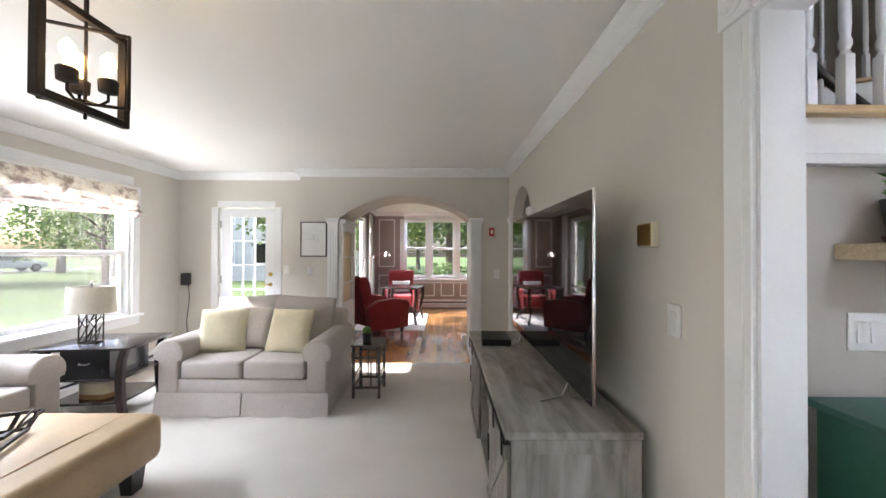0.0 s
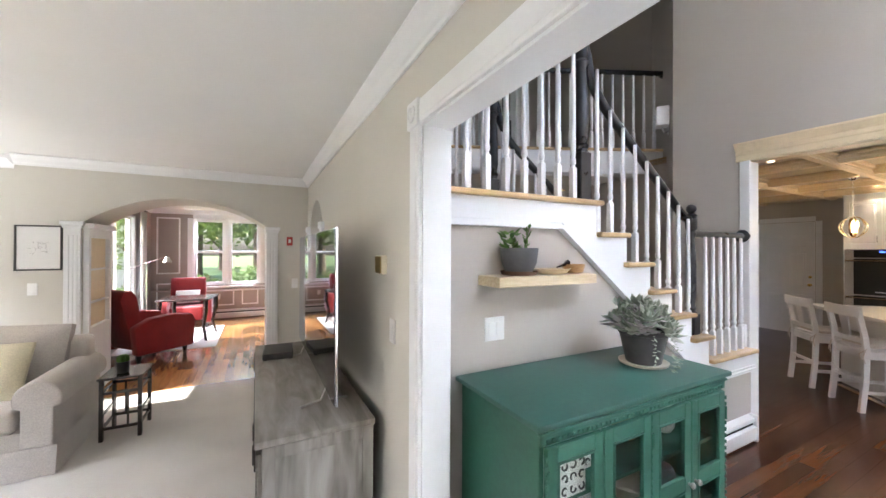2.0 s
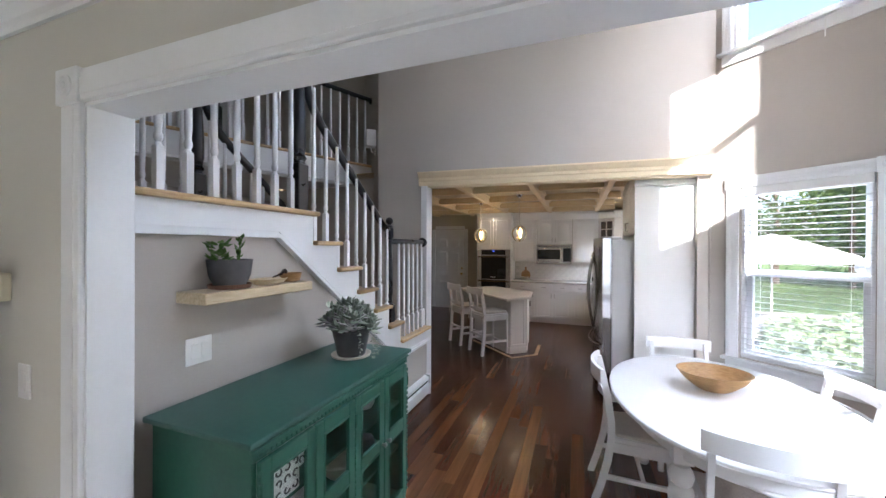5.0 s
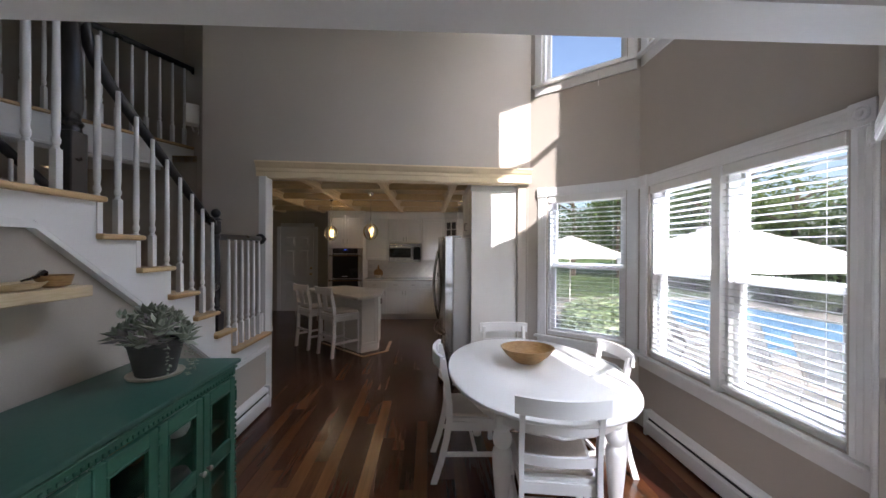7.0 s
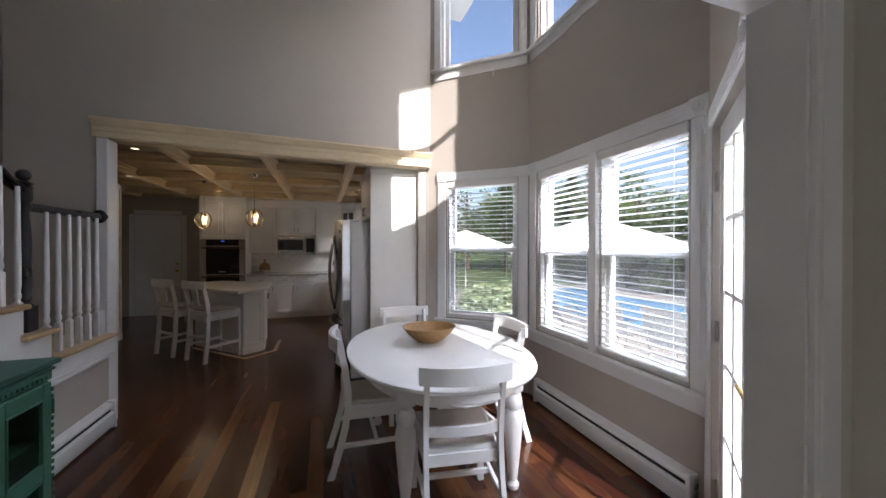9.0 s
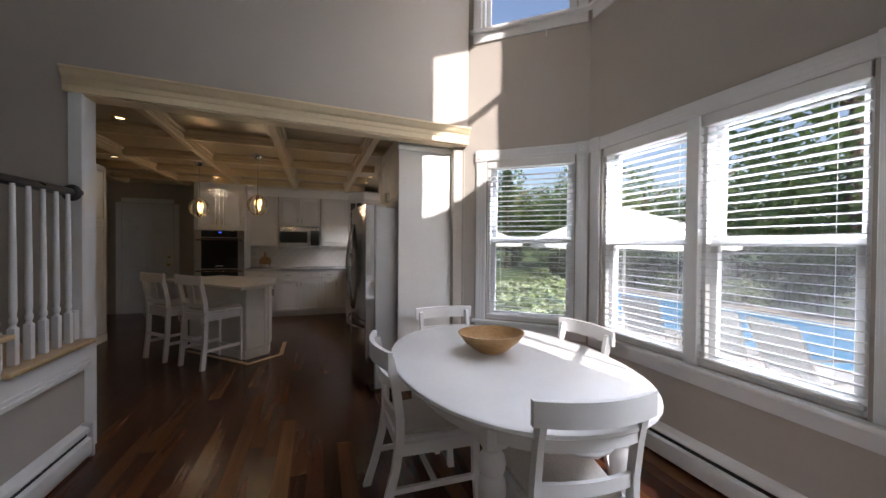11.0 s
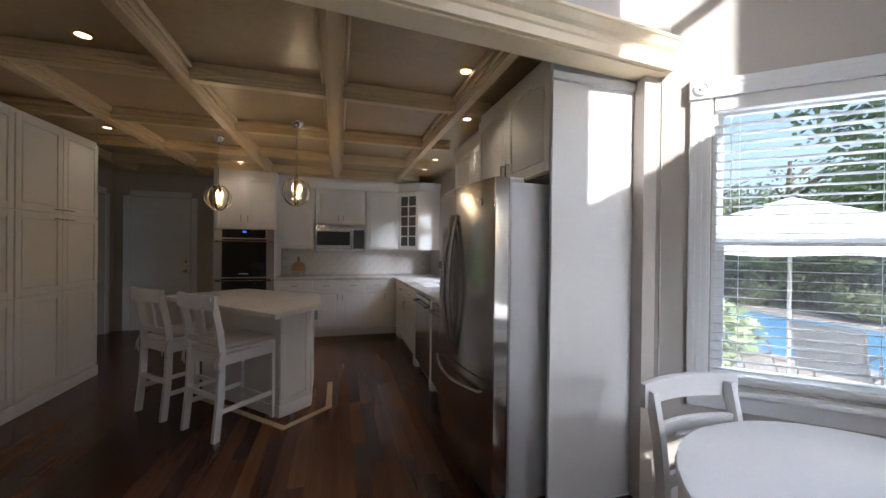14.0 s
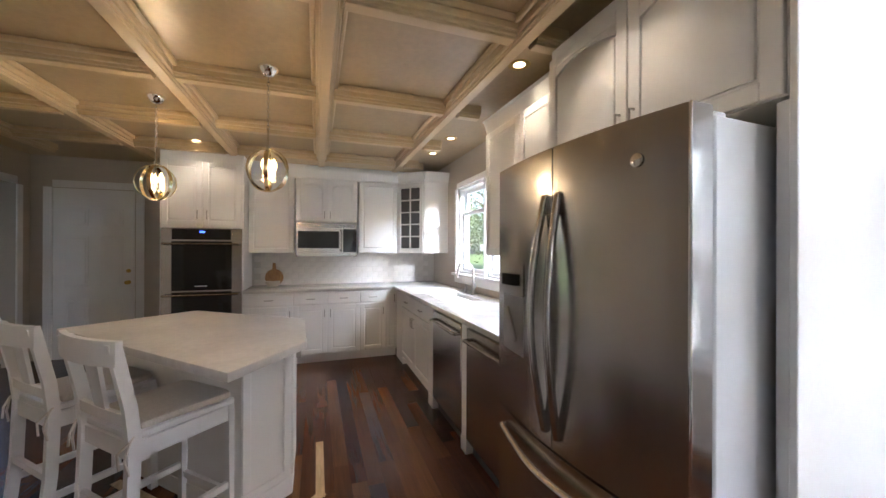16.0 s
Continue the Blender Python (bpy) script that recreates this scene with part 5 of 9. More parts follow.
def succulent_pot():
    t = thing("potted_succulents", pose(1.16, 1.34, 1.0), "dark pot of trailing grey-green and mauve succulents", "potted plant")
    bm = bmesh.new()
    lathe(bm, [(0.10, 0.0), (0.112, 0.004), (0.118, 0.016), (0.113, 0.017), (0.10, 0.008), (0.02, 0.008)], seg=24)
    part("saucer", bm, M_CERAMIC, t, "pale saucer")
    bm = bmesh.new()
    lathe(bm, [(0.078, 0.010), (0.082, 0.014), (0.112, 0.155), (0.118, 0.158), (0.118, 0.178), (0.110, 0.178), (0.105, 0.155), (0.03, 0.15)], seg=28)
    part("pot", bm, M_DARKCLAY, t)
    bm = bmesh.new()
    lathe(bm, [(0.0005, 0.165), (0.06, 0.162), (0.106, 0.155)], seg=20, caps=False)
    part("soil", bm, M_SOIL, t)
    rnd = random.Random(3)
    for mat, lab, n, seed in ((M_SUCC, "grey-green rosettes", 20, 5), (M_SUCC2, "mauve rosettes", 13, 9)):
        bm = bmesh.new()
        rr = random.Random(seed)
        for k in range(n):
            a, d = rr.uniform(0, 6.28), rr.uniform(0.02, 0.145)
            c = Vector((d * math.cos(a), d * math.sin(a), 0.175 + rr.uniform(0.0, 0.12) * (1.2 - d * 5)))
            rosette(bm, c, rr.uniform(0.065, 0.105), 16, (math.cos(a) * d * 6, math.sin(a) * d * 6, 1), seed * 10 + k)
        part("foliage", bm, mat, t, lab)
    bm = bmesh.new()
    for k in range(9):
        a = rnd.uniform(0, 6.28)
        pts = [Vector((0.06 * math.cos(a), 0.06 * math.sin(a), 0.17)), Vector((0.09 * math.cos(a), 0.09 * math.sin(a), 0.26 + 0.05 * rnd.random())), Vector((0.14 * math.cos(a), 0.14 * math.sin(a), 0.24 + 0.08 * rnd.random()))]
        for i in range(9):
            u = i / 8
            p = pts[0].lerp(pts[1], min(1, u * 2)) if u < 0.5 else pts[1].lerp(pts[2], u * 2 - 1)
            leaf(bm, p, (rnd.uniform(-1, 1), rnd.uniform(-1, 1), rnd.uniform(0, 1)), 0.04, 0.018)
    part("foliage", bm, M_SUCC, t, "upright sprays")
    bm = bmesh.new()
    for a, ln in ((-1.2, 0.20), (-1.6, 0.26), (-0.6, 0.22), (0.2, 0.18), (-2.2, 0.15), (-1.0, 0.24)):
        for i in range(16):
            u = i / 15
            p = Vector((math.cos(a) * (0.11 + 0.03 * math.sin(u * 3) + 0.03 * u), math.sin(a) * (0.11 + 0.03 * math.sin(u * 3) + 0.03 * u), max(0.012, 0.19 - ln * u)))
            leaf(bm, p, (rnd.uniform(-1, 1), rnd.uniform(-1, 1), rnd.uniform(-0.8, 0.2)), 0.022, 0.012)
    part("foliage", bm, M_SUCC, t, "trailing strands")


succulent_pot()

# ================= floating shelf and what stands on it =================
bm = bmesh.new()
box(bm, 0.37, 1.50, 1.405, 1.01, 1.68, 1.455, 0.004)
tagged(link("floating_shelf", bm, M_MAPLE, True), "pale thick floating wooden shelf on the stair wall", "shelf")
t = thing("potted_sprigs", pose(0.55, 1.585, 1.455), "grey zinc bowl planter with green sprigs on a brown saucer", "potted plant")
bm = bmesh.new()
lathe(bm, [(0.06, 0), (0.085, 0.004), (0.092, 0.022), (0.085, 0.022), (0.07, 0.010), (0.01, 0.010)], seg=22)
part("saucer", bm, M_TERRA, t, "brown clay saucer")
bm = bmesh.new()
lathe(bm, [(0.05, 0.012), (0.066, 0.016), (0.086, 0.06), (0.094, 0.12), (0.096, 0.135), (0.09, 0.135), (0.085, 0.115), (0.01, 0.11)], seg=24)
part("pot", bm, M_DARKCLAY, t)
rnd = random.Random(8)
bm = bmesh.new()
for k in range(34):
    a = rnd.uniform(0, 6.28)
    leaf(bm, (-0.055 + 0.03 * math.cos(a) * rnd.random(), 0.02 * math.sin(a), 0.12 + 0.09 * rnd.random()), (math.cos(a), math.sin(a), rnd.uniform(-0.1, 0.9)), 0.045, 0.028)
part("foliage", bm, M_SPRIG, t, "leafy green sprig")
bm = bmesh.new()
for k in range(2):
    pts = [(0.04, 0.0, 0.11), (0.05 + 0.015 * k, 0.01, 0.17), (0.065 - 0.02 * k, 0.0, 0.235)]
    tube(bm, pts, 0.0025, 5)
    for i in range(9):
        u = i / 8
        p = Vector(pts[0]).lerp(Vector(pts[2]), u)
        leaf(bm, p, (rnd.uniform(-1, 1), rnd.uniform(-1, 1), 0.5), 0.03, 0.016)
part("foliage", bm, M_SPRIG, t, "slim upright stems")
dish("dough_bowl", pose(0.77, 1.58, 1.455), [(0.05, 0), (0.07, 0.004), (0.095, 0.03), (0.09, 0.03), (0.06, 0.010), (0.01, 0.008)], M_MAPLE, "pale wooden dough bowl on the shelf", "bowl", sx=1.2, sy=0.7)
dish("carved_bowl", pose(0.92, 1.58, 1.455), [(0.03, 0), (0.05, 0.006), (0.062, 0.05), (0.057, 0.05), (0.04, 0.012), (0.01, 0.010)], M_BOWL, "small brown wooden bowl on the shelf", "bowl")
t = link("dark_spoon", tube(bmesh.new(), [(0.78, 1.56, 1.492), (0.84, 1.575, 1.500), (0.89, 1.59, 1.515)], 0.006, 6, [0.004, 0.006, 0.016]), M_ESPRESSO, True)
tagged(t, "dark wooden spoon lying across the bowls", "spoon")


def switch_plate(m, gangs, label, mat=M_PLASTIC):
    t = thing("wall_switch", m, label, "light switch", "wall switches")
    w = 0.045 * gangs + 0.03
    bm = bmesh.new()
    box(bm, -w / 2, -0.007, -0.06, w / 2, 0, 0.06, 0.003, 2)
    part("plate", bm, mat, t)
    for i in range(gangs):
        bm = bmesh.new()
        x = (i - (gangs - 1) / 2) * 0.046
        box(bm, x - 0.016, -0.011, -0.034, x + 0.016, -0.006, 0.034, 0.002)
        part("rocker", bm, mat, t)


switch_plate(pose(0.47, 1.68, 1.18), 2, "white double rocker switch under the shelf")
switch_plate(pose(0, 1.88, 1.175, 0, 0, -90), 1, "white rocker switch on the television wall")
switch_plate(pose(-2.98, 5.45, 1.18), 1, "white rocker switch beside the porch door")
switch_plate(pose(-2.565, 5.2, 1.18), 1, "white rocker switch beside the arch")
switch_plate(pose(-0.16, 5.2, 1.15), 1, "white rocker switch beside the arch")

# ================= dining table, chairs, bowl =================
TC = (1.94, -0.75)
T = thing("dining_table", pose(TC[0], TC[1], 0), "white oval dining table with turned legs", "table")
bm = bmesh.new()
NT = 56
ell = lambda a, b: [(a * math.copysign(abs(math.cos(2 * math.pi * i / NT)) ** 0.92, math.cos(2 * math.pi * i / NT)), b * math.copysign(abs(math.sin(2 * math.pi * i / NT)) ** 0.92, math.sin(2 * math.pi * i / NT))) for i in range(NT)]


def loft(bm, polys):
    rings = [[bm.verts.new((x, y, z)) for x, y in poly] for poly, z in polys]
    n = len(rings[0])
    for a, b in zip(rings, rings[1:]):
        for i in range(n):
            j = (i + 1) % n
            bm.faces.new((a[i], a[j], b[j], b[i]))
    bm.faces.new(rings[0][::-1]), bm.faces.new(rings[-1])
    return bm


loft(bm, [(ell(0.80, 0.565), 0.728), (ell(0.835, 0.60), 0.728), (ell(0.845, 0.61), 0.733), (ell(0.85, 0.615), 0.742), (ell(0.846, 0.611), 0.754), (ell(0.836, 0.60), 0.76)])
part("tabletop", bm, M_WHITEWOOD, T, "smooth white oval top with a rounded edge")
bm = bmesh.new()
loft(bm, [(ell(0.735, 0.50), 0.635), (ell(0.74, 0.505), 0.63), (ell(0.74, 0.505), 0.728), (ell(0.735, 0.50), 0.728)])
part("apron", bm, M_WHITEWOOD, T)
for lx, ly in ((-0.53, -0.335), (-0.53, 0.335), (0.53, -0.335), (0.53, 0.335)):
    bm = bmesh.new()
    box(bm, lx - 0.045, ly - 0.045, 0.60, lx + 0.045, ly + 0.045, 0.728, 0.004)
    lathe(bm, [(0.028, 0.0), (0.034, 0.01), (0.036, 0.03), (0.022, 0.05), (0.026, 0.07), (0.040, 0.20), (0.054, 0.36), (0.058, 0.44), (0.052, 0.47), (0.036, 0.485), (0.05, 0.50), (0.056, 0.53), (0.05, 0.56), (0.034, 0.58), (0.044, 0.60)], lx, ly, 18)
    part("leg", bm, M_WHITEWOOD, T)


def dining_chair(m, label):
    """Origin under the seat's middle; the chair faces +x; its back stands at x = -0.22."""
    t = thing("dining_chair", m, label, "chair", "chairs round the dining table")
    bm = bmesh.new()
    prism(bm, [(-0.19, -0.19), (-0.19, 0.19), (0.22, 0.235), (0.235, 0.2), (0.235, -0.2), (0.22, -0.235)], 0.425, 0.452, bev=0.006)
    part("seat", bm, M_WHITEWOOD, t)
    bm = bmesh.new()
    prism(bm, [(-0.17, -0.175), (-0.17, 0.175), (0.20, 0.21), (0.20, -0.21)], 0.452, 0.475, bev=0.010)
    part("seat_pad", bm, M_SEATPAD, t, "beige woven seat pad")
    for s in (-1, 1):
        bm = bmesh.new()
        y = s * 0.195
        pts = [(-0.30, y, 0.0), (-0.255, y, 0.14), (-0.215, y, 0.30), (-0.195, y, 0.44), (-0.195, y, 0.55), (-0.215, y, 0.70), (-0.25, y, 0.86)]
        strip(bm, pts, (1, 0, 0), (0, 1, 0), 0.042, 0.026)
        part("back_leg", bm, M_WHITEWOOD, t)
        bm = bmesh.new()
        strip(bm, [(0.20, s * 0.205, 0.425), (0.205, s * 0.207, 0.22), (0.225, s * 0.212, 0.0)], (1, 0, 0), (0, 1, 0), 0.036, 0.034)
        part("front_leg", bm, M_WHITEWOOD, t)
        bm = bmesh.new()
        strip(bm, [(-0.235, y, 0.20), (0.21, s * 0.207, 0.20)], (0, 1, 0), (0, 0, 1), 0.02, 0.026)
        part("stretcher", bm, M_WHITEWOOD, t)
        bm = bmesh.new()
        strip(bm, [(-0.19, s * 0.19, 0.395), (0.20, s * 0.207, 0.395)], (0, 1, 0), (0, 0, 1), 0.022, 0.06)
        part("seat_rail", bm, M_WHITEWOOD, t)
    for x, w in ((0.20, 0.39), (-0.19, 0.36)):
        bm = bmesh.new()
        strip(bm, [(x, -w / 2, 0.395), (x, w / 2, 0.395)], (1, 0, 0), (0, 0, 1), 0.022, 0.06)
        part("seat_rail", bm, M_WHITEWOOD, t)
    bm = bmesh.new()
    strip(bm, [(-0.01, -0.2, 0.20), (-0.01, 0.2, 0.20)], (1, 0, 0), (0, 0, 1), 0.02, 0.026)
    part("stretcher", bm, M_WHITEWOOD, t)
    # curved top rail, slim cross rail, lower rail
    for z, hgt, th, bow, nm, wid in ((0.845, 0.088, 0.022, 0.05, "top_rail", 0.235), (0.72, 0.045, 0.018, 0.03, "cross_rail", 0.19), (0.545, 0.05, 0.018, 0.025, "cross_rail", 0.19)):
        bm = bmesh.new()
        xb = -0.196 - max(0, (z - 0.55)) * 0.165
        pts = [(xb - bow * (1 - (2 * i / 10 - 1) ** 2) - (0.006 if z > 0.8 else 0), -wid + 2 * wid * i / 10, z) for i in range(11)]
        strip(bm, pts, (1, 0, 0), (0, 0, 1), th, hgt)
        part(nm, bm, M_WHITEWOOD, t)
    # turned ornament on the cross rail
    bm = bmesh.new()
    pts = [(-0.222 - 0.03 * (1 - (2 * i / 8 - 1) ** 2), -0.10 + 0.20 * i / 8, 0.695 - 0.012 * (1 - (2 * i / 8 - 1) ** 2)) for i in range(9)]
    tube(bm, pts, 0.012, 8, [0.006, 0.010, 0.013, 0.010, 0.016, 0.010, 0.013, 0.010, 0.006])
    part("turned_rail", bm, M_WHITEWOOD, t)
    return t


CL = "white painted dining chair with curved rail back, pushed in"
dining_chair(pose(1.36, -0.69, 0, 0, 0, -8), CL)
dining_chair(pose(2.03, -0.33, 0, 0, 0, -90), CL)
dining_chair(pose(2.63, -0.73, 0, 0, 0, 180), CL)
dining_chair(pose(2.02, -1.15, 0, 0, 0, 93), CL)
BO = [(0.05, 0.0), (0.075, 0.003), (0.10, 0.02), (0.15, 0.065), (0.182, 0.11), (0.188, 0.118), (0.180, 0.118), (0.145, 0.07), (0.09, 0.026), (0.01, 0.016)]
dish("fruit_bowl", pose(2.06, -0.74, 0.76), BO, M_BOWL, "large turned wooden bowl, empty, on the dining table", "bowl", seg=36, sx=0.95, sy=1.08)


# ================= venetian blinds =================
def blind(p0, p1, s0, s1, z0, z1, label, tilt=12.0):
    m = upright(p0, p1)
    t = thing("venetian_blind", Matrix.Identity(4), label, "blind", "blinds in the bay windows")
    w = s1 - s0
    c = (s0 + s1) / 2
    bm = bmesh.new()
    xbox(bm, m @ Matrix.Translation((c, z1 - 0.035, 0.022)), w, 0.07, 0.05, 0.004)
    part("head_rail", bm, M_PLASTIC, t)
    bm = bmesh.new()
    xbox(bm, m @ Matrix.Translation((c, z0 + 0.012, 0.022)), w, 0.022, 0.05, 0.004)
    part("bottom_rail", bm, M_PLASTIC, t)
    first = None
    n = int((z1 - 0.09 - z0 - 0.03) / 0.047)
    for k in range(n):
        z = z0 + 0.055 + 0.047 * k
        mm = m @ Matrix.Translation((c, z, 0.022)) @ Matrix.Rotation(radians(tilt), 4, "X")
        if first is None:
            bm = bmesh.new()
            xbox(bm, Matrix.Identity(4), w - 0.006, 0.003, 0.048)
            first = part("slat", bm, M_SLAT, t, smooth=False)
            first.matrix_basis = mm
        else:
            share("slat", first, mm, t)
    for s in (s0 + 0.12, s1 - 0.12):
        bm = bmesh.new()
        tube(bm, [m @ Vector((s, z0 + 0.02, 0.046)), m @ Vector((s, z1 - 0.06, 0.046))], 0.0014, 4)
        part("ladder_cord", bm, M_PLASTIC, t)
    bm = bmesh.new()
    tube(bm, [m @ Vector((s0 + 0.07, z1 - 0.07, -0.008)), m @ Vector((s0 + 0.07, z1 - 0.55, -0.008))], 0.002, 5)
    tube(bm, [m @ Vector((s0 + 0.07, z1 - 0.55, -0.008)), m @ Vector((s0 + 0.07, z1 - 0.60, -0.008))], 0.006, 6)
    part("pull_cord", bm, M_PLASTIC, t)
    return t


M_SLAT = surface("white_blind_slat", (0.62, 0.62, 0.61), 0.45, var=0.04, bump=0.03)
BL = "white venetian blind with open slats, lowered"
blind(SW0, SW1, 0.16, 0.90, 0.70, 2.19, BL, 4)
blind(SW0, SW1, 0.92, 1.66, 0.70, 2.19, BL, 4)
blind((3.40, -1.075), (2.63, -1.95), 0.275, 1.045, 0.72, 2.19, BL, 4)
t = link("blind_cord", tube(bmesh.new(), [(2.86, -1.66, 3.42), (2.86, -1.66, 3.25)], 0.004, 6), M_PLASTIC, True)
tagged(t, "white cord hanging from an upper window", "cord")

# ================= kitchen =================
YZ = Matrix(((0, 0, 1, 0), (1, 0, 0, 0), (0, 1, 0, 0), (0, 0, 0, 1)))   # a drawing (along y, up z) stood across x


def front(parent, w, z0, z1, arched=False, handle=None, drawer=False, off=0.0, x0=0.0):
    """A raised-panel front on the plane y = 0 that looks to -y, from x0 to x0 + w."""
    bm = bmesh.new()
    g = 0.003
    a, b = x0 + g, x0 + w - g
    c, e = z0 + g, z1 - g
    if drawer:
        box(bm, a, -0.02, c, b, 0, e, 0.005)
        d = part("drawer_front", bm, M_CAB, parent)
    else:
        st = min(0.055, w * 0.2)
        box(bm, a + 0.001, -0.008, c + 0.001, b - 0.001, 0, e - 0.001)
        d = part("door", bm, M_CAB, parent)
        for nm, q in (("stile", (a, a + st, c, e)), ("stile", (b - st, b, c, e)), ("rail", (a + st, b - st, c, c + st)), ("rail", (a + st, b - st, e - st, e))):
            bm = bmesh.new()
            box(bm, q[0], -0.02, q[2], q[1], -0.006, q[3], 0.003)
            part(nm, bm, M_CAB, d)
        i0, i1, k0, k1 = a + st + 0.012, b - st - 0.012, c + st + 0.012, e - st - 0.012
        face = Matrix(((1, 0, 0, 0), (0, 0, -1, -0.006), (0, 1, 0, 0), (0, 0, 0, 1)))
        bm = bmesh.new()
        if arched:
            n = 10
            prism(bm, [(i0, k0), (i1, k0)] + [(i1 + (i0 - i1) * t / n, k1 - 0.05 + 0.045 * math.sin(math.pi * t / n)) for t in range(n + 1)], 0, 0.012, face, 0.004)
            part("raised_panel", bm, M_CAB, d)
            bm = bmesh.new()
            prism(bm, [(a + st, e - st - 0.001)] + [(a + st + (b - a - 2 * st) * t / n, e - st - 0.052 + 0.045 * math.sin(math.pi * t / n)) for t in range(n + 1)] + [(b - st, e - st - 0.001)], 0, 0.0135, face)
            part("arched_rail", bm, M_CAB, d)
        else:
            box(bm, i0, -0.017, k0, i1, -0.007, k1, 0.006)
            part("raised_panel", bm, M_CAB, d)
    if handle:
        hx, hz, horiz = handle
        bm = bmesh.new()
        L = 0.045
        p = [(hx - L, -0.02, hz), (hx - L, -0.045, hz), (hx + L, -0.045, hz), (hx + L, -0.02, hz)] if horiz else [(hx, -0.02, hz - L), (hx, -0.045, hz - L), (hx, -0.045, hz + L), (hx, -0.02, hz + L)]
        tube(bm, p, 0.0055, 6)
        part("handle", bm, M_PEWTER, d, "brushed pewter pull")
    return d


def base_unit(m, w, label, doors=1, drawers=1, depth=0.58):
    """A base cabinet; its front stands on y = 0 and looks to -y."""
    t = thing("base_cabinet", m, label, "cabinet", "kitchen base cabinets")
    bm = bmesh.new()
    box(bm, 0, 0.001, 0.10, w, depth, 0.875)
    part("body", bm, M_CAB, t)
    bm = bmesh.new()
    box(bm, 0, 0.05, 0.0, w, 0.07, 0.10)
    part("toe_kick", bm, M_CAB, t)
    top = 0.865
    if drawers:
        for i in range(drawers):
            front(t, w / drawers, 0.72, top, drawer=True, handle=(w / drawers * (i + 0.5), 0.79, True), x0=w / drawers * i)
        top = 0.71
    for i in range(doors):
        hx = (w / doors * (i + 1) - 0.035) if (i == 0 and doors > 1) or doors == 1 else w / doors * i + 0.035
        front(t, w / doors, 0.115, top, handle=(hx, top - 0.10, False), x0=w / doors * i)
    return t


def wall_unit(m, w, z0, z1, label, doors=1, depth=0.33, arched=False):
    t = thing("wall_cabinet", m, label, "cabinet", "kitchen wall cabinets")
    bm = bmesh.new()
    box(bm, 0, 0.001, z0, w, depth, z1)
    part("body", bm, M_CAB, t)
    for i in range(doors):
        hx = (w / doors * (i + 1) - 0.035) if (i == 0 and doors > 1) or doors == 1 else w / doors * i + 0.035
        front(t, w / doors, z0, z1, arched=arched, handle=(hx, z0 + 0.09, False) if doors > 1 else None, x0=w / doors * i)
    return t


# back run, looks to -x: local x runs to -y
def back(y, x):
    return pose(x, y, 0, 0, 0, -90)


for y0, y1, nd, dr in ((1.485, 0.955, 1, 1), (0.955, 0.17, 2, 2), (0.17, -0.155, 1, 1), (-0.155, -0.30, 1, 0)):
    base_unit(back(y0, 7.56), y0 - y1, "white raised-panel base cabinet along the back wall", nd, dr)
UB, UT = 1.345, 2.30
wall_unit(back(1.475, 7.82), 0.515, UB, UT, "white raised-panel wall cabinet over the counter")
wall_unit(back(0.945, 7.82), 0.765, 1.745, UT, "white arched-panel cabinet over the microwave", 2, arched=True)
wall_unit(back(0.165, 7.82), 0.525, UB, UT, "white raised-panel wall cabinet over the counter")
# corner cabinet with a leaded glass door
CC = thing("corner_cabinet", Matrix.Identity(4), "white corner wall cabinet with a small-paned glass door", "cabinet", "kitchen wall cabinets")
bm = bmesh.new()
A, B_ = (7.82, -0.37), (7.52, -0.66)
prism(bm, [A, (8.15, -0.37), (8.15, -1.0), (7.52, -1.0), B_], UB, UT + 0.10)
part("body", bm, M_CAB, CC)
mC = upright(B_, A)
Lc = math.hypot(A[0] - B_[0], A[1] - B_[1])
bm = bmesh.new()
for a, b, c, e in ((0.01, 0.06, UB + 0.005, UT - 0.005), (Lc - 0.06, Lc - 0.01, UB + 0.005, UT - 0.005), (0.06, Lc - 0.06, UB + 0.005, UB + 0.06), (0.06, Lc - 0.06, UT - 0.075, UT - 0.005)):
    xbox(bm, mC @ Matrix.Translation(((a + b) / 2, (c + e) / 2, 0.011)), b - a, e - c, 0.02, 0.003)
for k in range(1, 5):
    xbox(bm, mC @ Matrix.Translation((Lc / 2, UB + 0.06 + (UT - UB - 0.135) * k / 5, 0.012)), Lc - 0.12, 0.018, 0.014)
xbox(bm, mC @ Matrix.Translation((Lc / 2, (UB + UT) / 2, 0.0125)), 0.018, UT - UB - 0.13, 0.015)
dr = part("door", bm, M_CAB, CC)
bm = bmesh.new()
xbox(bm, mC @ Matrix.Translation((Lc / 2, (UB + UT) / 2, 0.004)), Lc - 0.12, UT - UB - 0.13, 0.003)
part("glass", bm, surface("grey_cabinet_glass", (0.13, 0.13, 0.135), 0.08, var=0.2, bump=0.0, rvar=0.02), dr, "dark leaded glass")
# cabinet crown
for a, b, m_ in (((7.80, 1.49), (7.80, -0.37), 0), ((7.80, -0.37), (7.50, -0.66), 0), ((7.50, -0.66), (7.50, -1.0), 0)):
    bm = bmesh.new()
    moulding(bm, a, b, [(-0.04, UT), (0.0, UT), (0.01, UT + 0.02), (0.035, UT + 0.10), (0.04, UT + 0.13), (-0.04, UT + 0.13)])
    setting("trim_cabinet_crown", bm, M_CAB, "white crown over the wall cabinets")
bm = bmesh.new()
box(bm, 7.80, -1.0, UT + 0.12, 8.15, 1.50, 2.47)
setting("trim_cabinet_soffit", bm, M_CAB, "white filler over the wall cabinets")

